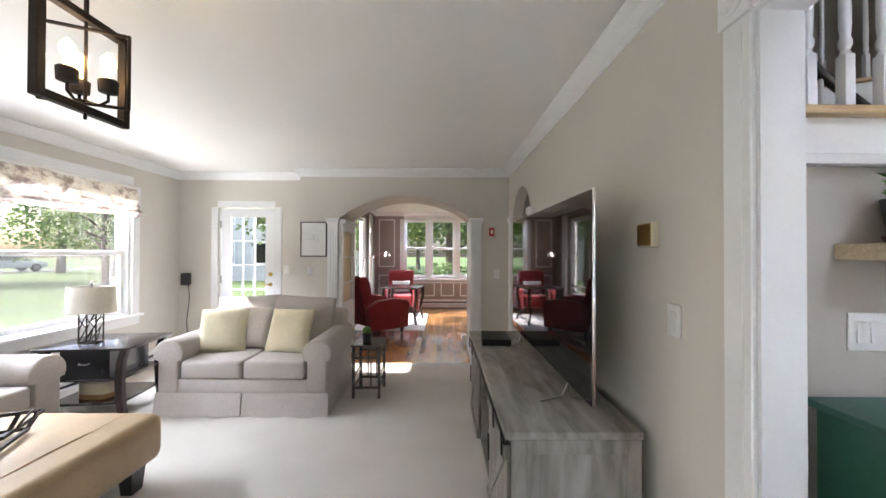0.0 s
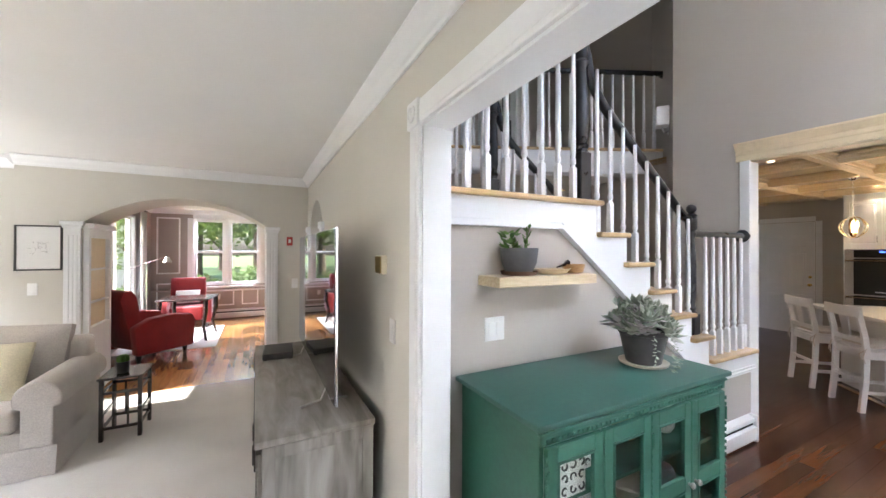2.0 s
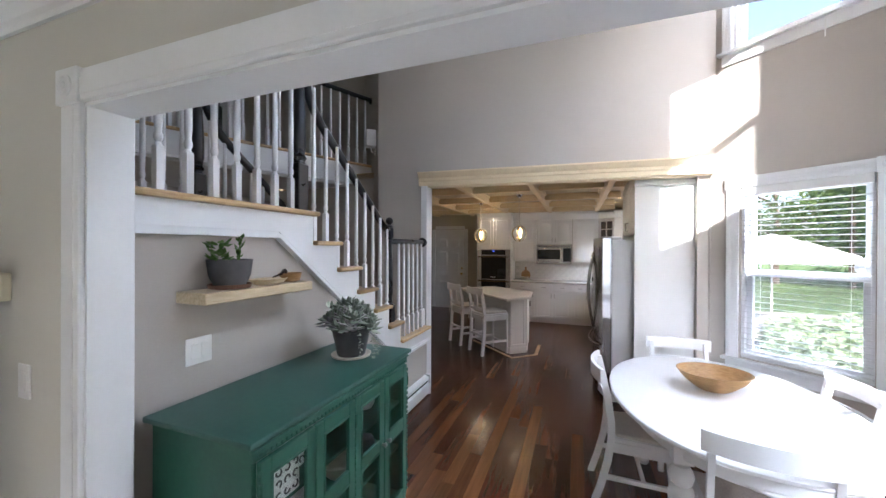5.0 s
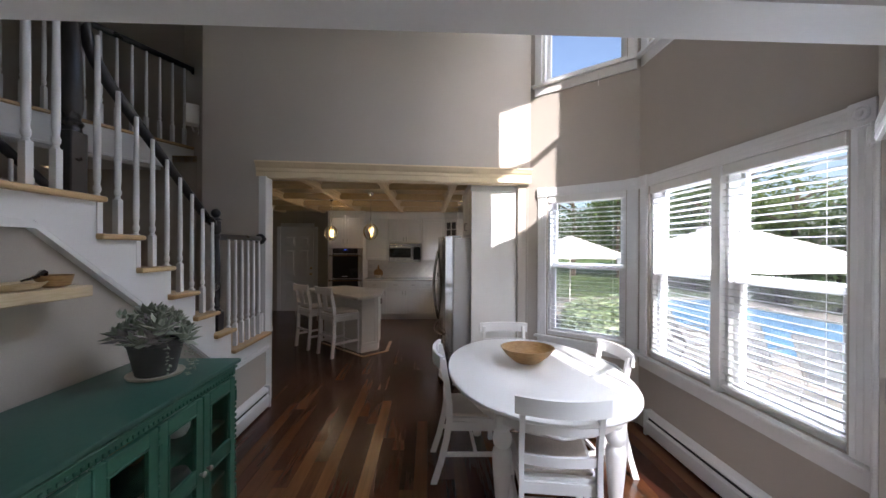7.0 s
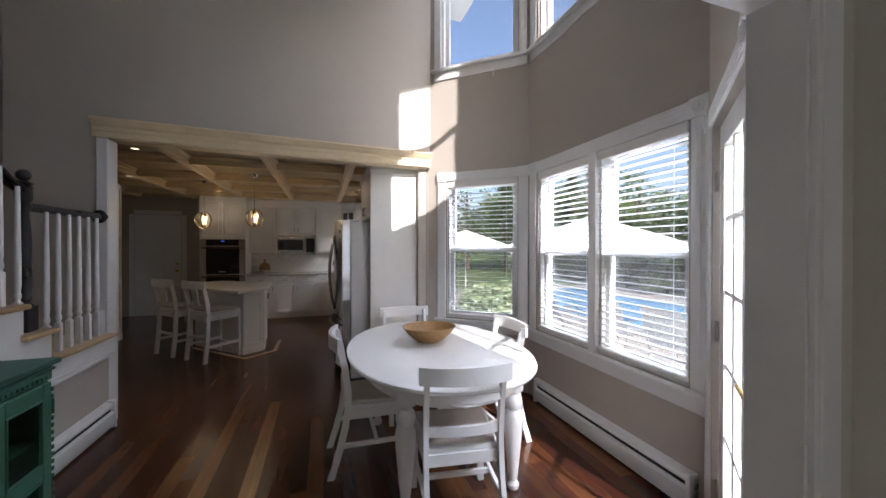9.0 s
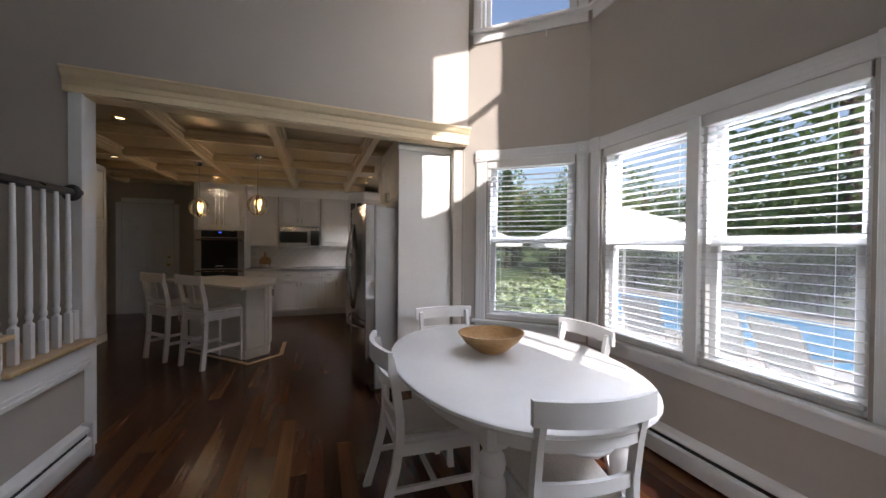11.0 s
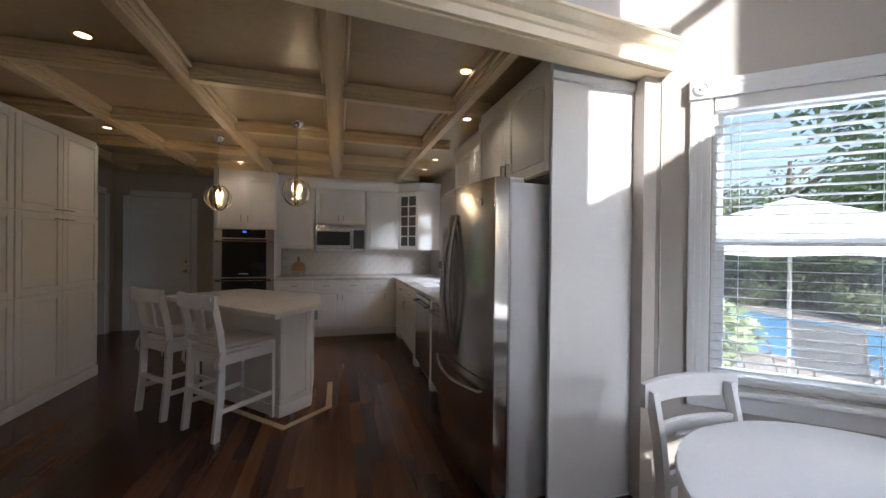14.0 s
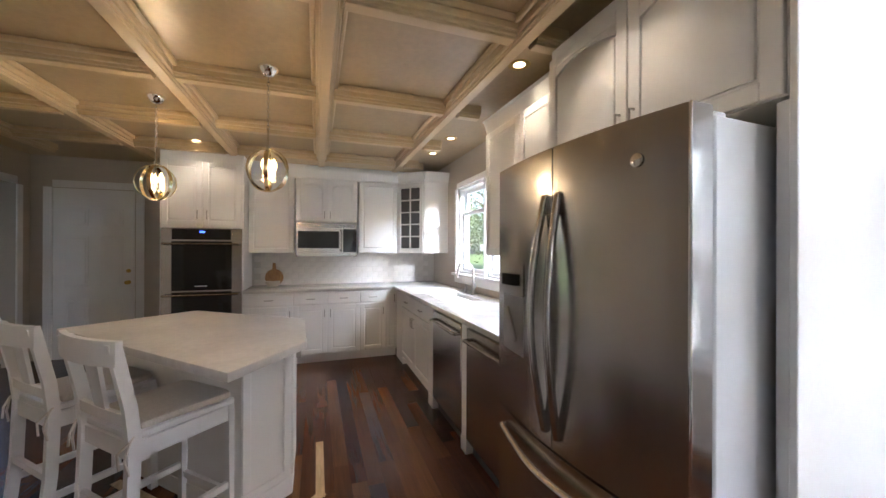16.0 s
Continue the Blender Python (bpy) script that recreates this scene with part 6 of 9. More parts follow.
# oven tower and double oven
OT = thing("oven_cabinet", back(2.285, 7.56), "tall white oven cabinet with two upper doors", "cabinet", "kitchen tall cabinets")
bm = bmesh.new()
for q in ((0, 0.0, 0, 0.012, 0.59, 2.47), (0.788, 0.0, 0, 0.80, 0.59, 2.47), (0.012, 0.0, 1.625, 0.788, 0.59, 2.47), (0.012, 0.0, 0, 0.788, 0.59, 0.39), (0.012, 0.55, 0.39, 0.788, 0.59, 1.625)):
    box(bm, *q)
part("body", bm, M_CAB, OT)
for i in range(2):
    front(OT, 0.385, 1.645, 2.36, handle=(0.385 - 0.03 if i == 0 else 0.415 + 0.03, 1.77, False), x0=0.015 + 0.385 * i)
DO = thing("double_wall_oven", pose(7.56, 2.270, -0.035, 0, 0, -90), "stainless double wall oven with black glass doors", "oven")
bm = bmesh.new()
box(bm, 0.0, -0.018, 0.43, 0.77, 0.50, 1.655, 0.004)
part("frame", bm, M_STEEL, DO)
bm = bmesh.new()
box(bm, 0.10, -0.024, 1.53, 0.66, -0.012, 1.645, 0.003)
part("control_panel", bm, M_BLACKGLASS, DO, "black glass control panel")
bm = bmesh.new()
box(bm, 0.36, -0.0265, 1.605, 0.41, -0.0235, 1.622)
part("display", bm, glow("blue_display", (0.05, 0.12, 0.9), 1.2), DO, "small blue clock display")
for z0, z1 in ((0.97, 1.51), (0.44, 0.95)):
    bm = bmesh.new()
    box(bm, 0.10, -0.034, z0, 0.67, -0.014, z1, 0.004)
    d = part("oven_door", bm, M_BLACKGLASS, DO, "black glass oven door")
    bm = bmesh.new()
    tube(bm, [(0.02, -0.02, z1 - 0.03), (0.02, -0.07, z1 - 0.03), (0.75, -0.07, z1 - 0.03), (0.75, -0.02, z1 - 0.03)], 0.011, 8)
    part("handle", bm, M_STEEL, d, "stainless bar handle")
bm = bmesh.new()
for k in range(8):
    box(bm, 0.32 + 0.015 * k, -0.0355, 1.01, 0.331 + 0.015 * k, -0.0335, 1.022)
part("maker_mark", bm, M_PLASTIC, DO, "plain pale bar mark")

MW = thing("microwave", pose(7.76, 0.945, -0.045, 0, 0, -90), "stainless over-range microwave with dark window", "microwave")
bm = bmesh.new()
box(bm, 0.005, 0.0, 1.345, 0.755, 0.385, 1.775, 0.006)
part("body", bm, M_STEEL, MW)
bm = bmesh.new()
box(bm, 0.012, -0.024, 1.40, 0.56, 0.0, 1.70, 0.006)
d = part("door", bm, M_STEEL, MW)
bm = bmesh.new()
box(bm, 0.03, -0.028, 1.45, 0.525, -0.02, 1.668, 0.004)
part("window", bm, M_BLACKGLASS, d)
bm = bmesh.new()
tube(bm, [(0.545, -0.02, 1.42), (0.545, -0.055, 1.43), (0.545, -0.055, 1.67), (0.545, -0.02, 1.68)], 0.010, 8)
part("handle", bm, M_STEEL, d)
bm = bmesh.new()
box(bm, 0.58, -0.022, 1.40, 0.745, 0.0, 1.70, 0.004)
part("control_panel", bm, M_BLACKGLASS, MW)
bm = bmesh.new()
for k in range(5):
    box(bm, 0.03, -0.004, 1.715 + 0.01 * k, 0.73, 0.001, 1.720 + 0.01 * k)
part("vent_slats", bm, M_GAP, MW)

# counters
bm = bmesh.new()
SX0, SX1, SY0, SY1 = 5.98, 6.66, -0.80, -0.42
prism(bm, [(7.525, 1.485), (7.525, -0.265), (SX1, -0.265), (SX1, -1.0), (8.15, -1.0), (8.15, 1.485)], 0.878, 0.915, bev=0.004)
box(bm, SX0, -0.42, 0.878, SX1, -0.265, 0.915, 0.003)
box(bm, SX0, -1.0, 0.878, SX1, -0.80, 0.915, 0.003)
box(bm, 4.50, -1.0, 0.878, SX0, -0.265, 0.915, 0.003)
tagged(link("worktop", bm, M_COUNTER, True), "pale stone worktop round the kitchen corner", "worktop")
t = thing("kitchen_sink", pose(0, 0, 0), "stainless undermount sink in the worktop", "sink")
bm = bmesh.new()
for q in ((SX0, SY0, 0.69, SX1, SY1, 0.70), (SX0 - 0.006, SY0 - 0.006, 0.69, SX0, SY1 + 0.006, 0.877), (SX1, SY0 - 0.006, 0.69, SX1 + 0.006, SY1 + 0.006, 0.877), (SX0, SY0 - 0.006, 0.70, SX1, SY0, 0.877), (SX0, SY1, 0.70, SX1, SY1 + 0.006, 0.877)):
    box(bm, *q)
part("basin", bm, surface("dark_sink_steel", (0.10, 0.10, 0.105), 0.35, metal=0.5, var=0.1, bump=0.0), t)
t = thing("kitchen_faucet", pose(6.40, -0.88, 0.915), "brushed steel gooseneck faucet behind the sink", "faucet")
bm = bmesh.new()
lathe(bm, [(0.028, 0), (0.028, 0.01), (0.018, 0.02), (0.016, 0.11), (0.012, 0.12)], seg=14)
part("base", bm, M_PEWTER, t)
bm = bmesh.new()
tube(bm, [(0, 0, 0.10), (0, 0, 0.25)] + [(0.0, 0.09 - 0.09 * math.cos(a), 0.25 + 0.09 * math.sin(a)) for a in (0.4, 0.8, 1.2, 1.6, 2.0, 2.4, 2.8, 3.1)] + [(0, 0.182, 0.19)], 0.012, 10)
part("spout", bm, M_PEWTER, t)
bm = bmesh.new()
tube(bm, [(-0.02, 0, 0.07), (-0.05, 0, 0.08), (-0.07, 0.01, 0.13)], 0.006, 8)
part("lever", bm, M_PEWTER, t)
dish("soap_dispenser", pose(6.62, -0.89, 0.915), [(0.018, 0), (0.018, 0.05), (0.008, 0.06), (0.008, 0.085), (0.014, 0.09), (0.004, 0.095)], M_PEWTER, "small steel soap dispenser by the sink", "dispenser", seg=12)

# south run, looks to +y: local x runs to -x
def south(x, y):
    return pose(x, y, 0, 0, 0, 180)


base_unit(south(7.20, -0.30), 1.18, "white sink cabinet with two doors and two drawers", 2, 2, 0.66)
bm = bmesh.new()
box(bm, 7.20, -0.96, 0.0, 7.56, -0.302, 0.875)
tagged(link("corner_filler", bm, M_CAB, False), "plain white corner filler under the worktop", "cabinet panel")


def post(x0, x1):
    bm = bmesh.new()
    box(bm, x0, -0.97, 0, x1, -0.275, 0.877, 0.003)
    box(bm, x0 - 0.006, -0.97, 0, x1 + 0.006, -0.27, 0.10, 0.003)
    tagged(link("cabinet_end_panel", bm, M_CAB, True), "white end panel between the appliances", "cabinet panel")


post(5.90, 6.02)
post(5.16, 5.24)


def dishwasher(x1, w, label):
    t = thing("dishwasher", south(x1, -0.30), label, "dishwasher", "stainless under-counter appliances")
    bm = bmesh.new()
    box(bm, 0.005, 0.0, 0.10, w - 0.005, 0.56, 0.87)
    part("body", bm, M_BLACKPLASTIC, t)
    bm = bmesh.new()
    box(bm, 0.004, -0.03, 0.105, w - 0.004, 0.0, 0.865, 0.006)
    d = part("door", bm, M_STEEL, t)
    bm = bmesh.new()
    tube(bm, [(0.05, -0.03, 0.79), (0.05, -0.065, 0.79), (w - 0.05, -0.065, 0.79), (w - 0.05, -0.03, 0.79)], 0.012, 8)
    part("handle", bm, M_STEEL, d)
    bm = bmesh.new()
    box(bm, 0.01, 0.02, 0.0, w - 0.01, 0.04, 0.10)
    part("toe_kick", bm, M_BLACKPLASTIC, t)


dishwasher(5.90, 0.655, "stainless dishwasher with a bar handle under the worktop")
dishwasher(5.155, 0.60, "stainless trash compactor with a bar handle under the worktop")
wall_unit(south(5.62, -0.66), 1.05, UB, UT + 0.05, "white wall cabinet beside the sink window", 2)
wall_unit(south(4.53, -0.50), 1.03, 1.81, 2.40, "white arched-panel cabinet over the fridge", 2, 0.48, True)
bm = bmesh.new()
for a, b in (((4.57, -0.655), (5.62, -0.655)), ):
    moulding(bm, b, a, [(-0.03, UT + 0.05), (0.0, UT + 0.05), (0.03, 2.44), (0.045, 2.455), (-0.03, 2.455)])
box(bm, 3.49, -0.98, 2.40, 4.53, -0.50, 2.456)
box(bm, 4.50, -0.98, UT + 0.05, 5.62, -0.66, 2.456)
setting("trim_cabinet_cornice", bm, M_CAB, "white cornice over the cabinets")
t = thing("fridge_end_panel", pose(0, 0, 0), "tall glossy white panel enclosing the fridge side", "cabinet panel")
bm = bmesh.new()
box(bm, 3.468, -1.098, 0.012, 3.488, -0.476, 2.285, 0.003)
part("panel", bm, M_CAB, t)
bm = bmesh.new()
box(bm, 3.488, -1.09, 0.012, 3.529, -0.50, 1.80, 0.003)
part("filler", bm, M_CAB, t)
bm = bmesh.new()
box(bm, 3.455, -1.098, 2.285, 3.49, -0.466, 2.335, 0.006)
part("cap_moulding", bm, M_CAB, t)
bm = bmesh.new()
box(bm, 3.460, -1.098, 0.0, 3.489, -0.472, 0.012)
part("foot_strip", bm, M_CAB, t)
bm = bmesh.new()
box(bm, 4.50, -0.98, 0.0, 4.52, -0.27, 1.81, 0.003)
tagged(link("fridge_inner_panel", bm, M_CAB, True), "white panel between fridge and worktop", "cabinet panel")

# ================= fridge =================
FR = thing("refrigerator", pose(3.535, -0.215, 0, 0, 0, 2.5), "stainless french-door refrigerator with curved doors and dispenser", "refrigerator")
FW = 0.92
bm = bmesh.new()
box(bm, 0.0, -0.72, 0.02, FW, -0.06, 1.745, 0.006)
part("body", bm, M_FRSIDE, FR, "grey enamelled fridge casing")
for x in (0.03, FW - 0.13):
    bm = bmesh.new()
    box(bm, x, -0.16, 1.745, x + 0.10, -0.01, 1.775, 0.008)
    part("hinge_cover", bm, M_FRSIDE, FR)


def bowed(x0, x1, z0, z1, bow, depth=0.055):
    """A door with a bowed front, from x0 to x1 of the whole front."""
    bm = bmesh.new()
    n = 14
    ys = lambda x: 0.03 + bow * (1 - (2 * x / FW - 1) ** 2)
    poly = [(x0, -depth)] + [(x0 + (x1 - x0) * i / n, ys(x0 + (x1 - x0) * i / n)) for i in range(n + 1)] + [(x1, -depth)]
    prism(bm, poly, z0, z1)
    return bm


GAPX = 0.465
ROUT = bowed(0.004, GAPX - 0.003, 0.675, 1.765, 0.05)
d1 = part("door", ROUT, M_STEEL, FR, "brushed stainless fridge door")
d2 = part("door", bowed(GAPX + 0.003, FW - 0.004, 0.675, 1.765, 0.05), M_STEEL, FR, "brushed stainless fridge door with dispenser")
d3 = part("freezer_drawer", bowed(0.004, FW - 0.004, 0.075, 0.665, 0.05), M_STEEL, FR, "brushed stainless freezer drawer")
bm = bmesh.new()
box(bm, -0.002, -0.05, 0.075, 0.010, 0.034, 1.767, 0.004)
part("edge_trim", bm, M_CHROME, FR, "bright door edge trim")
for x, d in ((GAPX - 0.035, d1), (GAPX + 0.035, d2)):
    bm = bmesh.new()
    s = -1 if x < GAPX else 1
    pts = [(x, 0.075, 0.73)] + [(x + s * 0.014 * math.sin(math.pi * k / 12), 0.085 + 0.055 * math.sin(math.pi * k / 12), 0.73 + 0.86 * k / 12) for k in range(13)] + [(x, 0.075, 1.59)]
    tube(bm, pts, 0.0145, 10)
    part("handle", bm, M_STEEL, d, "bowed stainless handle")
bm = bmesh.new()
pts = [(0.10, 0.055, 0.60)] + [(0.10 + 0.72 * k / 12, 0.07 + 0.055 * math.sin(math.pi * k / 12), 0.60 - 0.02 * math.sin(math.pi * k / 12)) for k in range(13)] + [(0.82, 0.055, 0.60)]
tube(bm, pts, 0.014, 10)
part("handle", bm, M_STEEL, d3, "bowed stainless handle")
bm = bmesh.new()
yd = lambda x: 0.03 + 0.05 * (1 - (2 * x / FW - 1) ** 2)
xa, xb = 0.655, 0.85
for z0, z1, o, mm, nm in ((1.20, 1.33, 0.004, M_STEEL, "dispenser_panel"), (0.95, 1.195, 0.002, M_PEWTER, "dispenser_recess")):
    bm = bmesh.new()
    prism(bm, [(xa, 0.0), (xb, 0.0), (xb, yd(xb) + o), ((xa + xb) / 2, yd((xa + xb) / 2) + o), (xa, yd(xa) + o)], z0, z1)
    q = part(nm, bm, mm, d2)
bm = bmesh.new()
prism(bm, [(xa + 0.05, 0.05), (xb - 0.03, 0.05), (xb - 0.03, 0.075), (xa + 0.05, 0.082)], 1.24, 1.29)
part("display", bm, M_BLACKGLASS, d2)
bm = bmesh.new()
xbox(bm, Matrix.Translation((0.755, 0.068, 1.07)) @ Matrix.Rotation(radians(28), 4, "Y"), 0.03, 0.012, 0.16, 0.004)
part("dispenser_lever", bm, M_PEWTER, d2)
tmp = bmesh.new()
lathe(tmp, [(0.02, 0), (0.02, 0.004), (0.016, 0.006)], seg=16)
tmp.transform(Matrix.Translation((0.135, yd(0.135), 1.645)) @ Matrix.Rotation(radians(-90), 4, "X"))
part("badge", tmp, M_CHROME, d1, "round plain badge")
bm = bmesh.new()
box(bm, 0.02, -0.08, 0.0, FW - 0.02, -0.03, 0.07)
part("kick_grille", bm, M_BLACKPLASTIC, FR)

# ================= island =================
IS = thing("kitchen_island", Matrix.Identity(4), "white angled kitchen island with an overhanging stone top", "kitchen island")
bm = bmesh.new()
prism(bm, [(4.45, 1.005), (4.86, 0.735), (5.50, 0.765), (6.10, 1.55), (5.62, 2.12)], 0.885, 0.925, bev=0.006)
M_STONE = surface("veined_grey_stone", (0.60, 0.585, 0.575), 0.38, rvar=0.03, var=0.15, big=2.6, fine=26, bump=0.03, dist=0.0004, stretch=(1, 1, 1))
part("countertop", bm, M_STONE, IS, "pale veined stone top with a rough edge")
IB = [(4.95, 1.045), (5.13, 0.83), (5.43, 0.83), (6.0, 1.56), (5.72, 1.83)]
bm = bmesh.new()
prism(bm, IB, 0.09, 0.885)
part("body", bm, M_CAB, IS)
bm = bmesh.new()
prism(bm, [(4.935, 1.045), (5.125, 0.815), (5.31, 0.815), (5.31, 0.84), (5.14, 0.86), (4.97, 1.06)], 0.0, 0.10, bev=0.003)
prism(bm, [(4.945, 1.05), (5.2, 1.1), (5.9, 1.56), (5.715, 1.825)], 0.0, 0.09)
part("plinth", bm, M_CAB, IS)
mI = upright(IB[0], IB[1])
LI = math.hypot(IB[1][0] - IB[0][0], IB[1][1] - IB[0][1])
bm = bmesh.new()
frame_rect(bm, mI, 0.0, LI, 0.10, 0.875, 0.045, 0.012)
part("end_panel", bm, M_CAB, IS)
mI2 = upright(IB[1], IB[2])
bm = bmesh.new()
xbox(bm, mI2 @ Matrix.Translation((0.15, 0.48, -0.01)), 0.28, 0.76, 0.02, 0.004)
part("door", bm, M_CAB, IS)
bm = bmesh.new()
xbox(bm, mI2 @ Matrix.Translation((0.26, 0.74, -0.035)), 0.012, 0.09, 0.03, 0.004)
part("handle", bm, M_PEWTER, IS)
# stone-coloured inlay strip round the island
bm = bmesh.new()
W_ = 0.05
for p, q in (((4.76, 0.985), (5.05, 0.665)), ((5.05, 0.665), (5.62, 0.665)), ((4.76, 0.985), (5.55, 1.80))):
    d = (Vector(q) - Vector(p)).normalized()
    n = Vector((-d.y, d.x)) * W_ / 2
    prism(bm, [tuple(Vector(p) - n - d * 0.02), tuple(Vector(q) - n + d * 0.02), tuple(Vector(q) + n + d * 0.02), tuple(Vector(p) + n - d * 0.02)], -0.005, 0.0045 + 0.0004 * p[0] - 0.0004 * q[1])
setting("floor_inlay", bm, M_OAK, "pale oak inlay strip round the island")


def bar_stool(m, label):
    """Faces +x; back legs at x = -0.23."""
    t = thing("bar_stool", m, label, "stool", "stools at the island")
    bm = bmesh.new()
    prism(bm, [(-0.20, -0.19), (-0.20, 0.19), (0.23, 0.215), (0.23, -0.215)], 0.605, 0.632, bev=0.006)
    part("seat", bm, M_WHITEWOOD, t)
    bm = bmesh.new()
    prism(bm, [(-0.16, -0.18), (-0.16, 0.18), (0.215, 0.205), (0.235, 0.15), (0.235, -0.15), (0.215, -0.205)], 0.632, 0.668, bev=0.014)
    part("seat_pad", bm, M_SEATPAD, t, "quilted beige seat pad")
    for s in (-1, 1):
        bm = bmesh.new()
        y = s * 0.195
        strip(bm, [(-0.235, y, 0), (-0.205, y, 0.3), (-0.195, y, 0.60), (-0.21, y, 0.75), (-0.265, y, 1.02)], (1, 0, 0), (0, 1, 0), 0.046, 0.032)
        part("back_leg", bm, M_WHITEWOOD, t)
        bm = bmesh.new()
        strip(bm, [(0.215, s * 0.198, 0.605), (0.22, s * 0.2, 0.0)], (1, 0, 0), (0, 1, 0), 0.036, 0.036)
        part("front_leg", bm, M_WHITEWOOD, t)
        bm = bmesh.new()
        strip(bm, [(-0.215, y, 0.20), (0.215, s * 0.198, 0.20)], (0, 1, 0), (0, 0, 1), 0.022, 0.032)
        part("stretcher", bm, M_WHITEWOOD, t)
        bm = bmesh.new()
        strip(bm, [(-0.195, y, 0.565), (0.215, s * 0.198, 0.565)], (0, 1, 0), (0, 0, 1), 0.022, 0.075)
        part("seat_rail", bm, M_WHITEWOOD, t)
        # tie of the pad
        bm = bmesh.new()
        tube(bm, [(-0.17, y * 0.95, 0.65), (-0.22, y * 1.14, 0.62), (-0.235, y * 1.1, 0.55), (-0.225, y * 1.16, 0.49)], 0.005, 5)
        tube(bm, [(-0.22, y * 1.14, 0.62), (-0.25, y * 1.0, 0.58), (-0.25, y * 1.08, 0.52)], 0.005, 5)
        part("pad_tie", bm, M_SEATPAD, t)
    for x, z in ((0.218, 0.15), (-0.212, 0.30)):
        bm = bmesh.new()
        strip(bm, [(x, -0.19, z), (x, 0.19, z)], (1, 0, 0), (0, 0, 1), 0.022, 0.032)
        part("stretcher", bm, M_WHITEWOOD, t)
    for x in (0.215, -0.195):
        bm = bmesh.new()
        strip(bm, [(x, -0.19, 0.565), (x, 0.19, 0.565)], (1, 0, 0), (0, 0, 1), 0.022, 0.075)
        part("seat_rail", bm, M_WHITEWOOD, t)
    bm = bmesh.new()
    pts = [(-0.262 - 0.035 * (1 - (2 * i / 10 - 1) ** 2), -0.235 + 0.47 * i / 10, 0.985) for i in range(11)]
    strip(bm, pts, (1, 0, 0), (0, 0, 1), 0.024, 0.10)
    part("top_rail", bm, M_WHITEWOOD, t)
    bm = bmesh.new()
    strip(bm, [(-0.214, -0.19, 0.70), (-0.22, 0, 0.70), (-0.214, 0.19, 0.70)], (1, 0, 0), (0, 0, 1), 0.02, 0.045)
    part("lower_rail", bm, M_WHITEWOOD, t)
    bm = bmesh.new()
    prism(bm, [(-0.045, 0.71), (0.045, 0.71), (0.055, 0.95), (-0.055, 0.95)], -0.008, 0.008, Matrix(((0, -0.16, 1, -0.215 + 0.112), (1, 0, 0, 0), (0, 1, 0, 0), (0, 0, 0, 1))))
    part("splat", bm, M_WHITEWOOD, t)
    return t


SL = "white painted counter stool with a splat back and tied seat pad"
bar_stool(pose(4.975, 1.395, 0, 0, 0, -44), SL)
bar_stool(pose(5.425, 1.885, 0, 0, 0, -44), SL)

# ================= pantry =================
for x1 in (6.49, 5.46, 4.43):
    PW = 1.03
    t = thing("pantry_cabinet", pose(x1 - PW, 3.06, 0), "tall white raised-panel pantry cabinet with dark pulls", "cabinet", "kitchen tall cabinets")
    bm = bmesh.new()
    box(bm, 0.0, 0.001, 0.0, PW, 0.63, 2.45)
    part("body", bm, M_CAB, t)
    bm = bmesh.new()
    box(bm, 0.0, -0.026, 0.0, PW, 0.0, 0.11, 0.004)
    part("plinth", bm, M_CAB, t)
    for i in range(2):
        hx = 0.46 if i == 0 else 0.57
        front(t, 0.51, 1.65, 2.42, handle=(hx, 1.69, True), x0=0.005 + 0.51 * i)
        front(t, 0.51, 0.945, 1.645, handle=(hx, 1.605, True), x0=0.005 + 0.51 * i)
        front(t, 0.51, 0.12, 0.945, x0=0.005 + 0.51 * i)

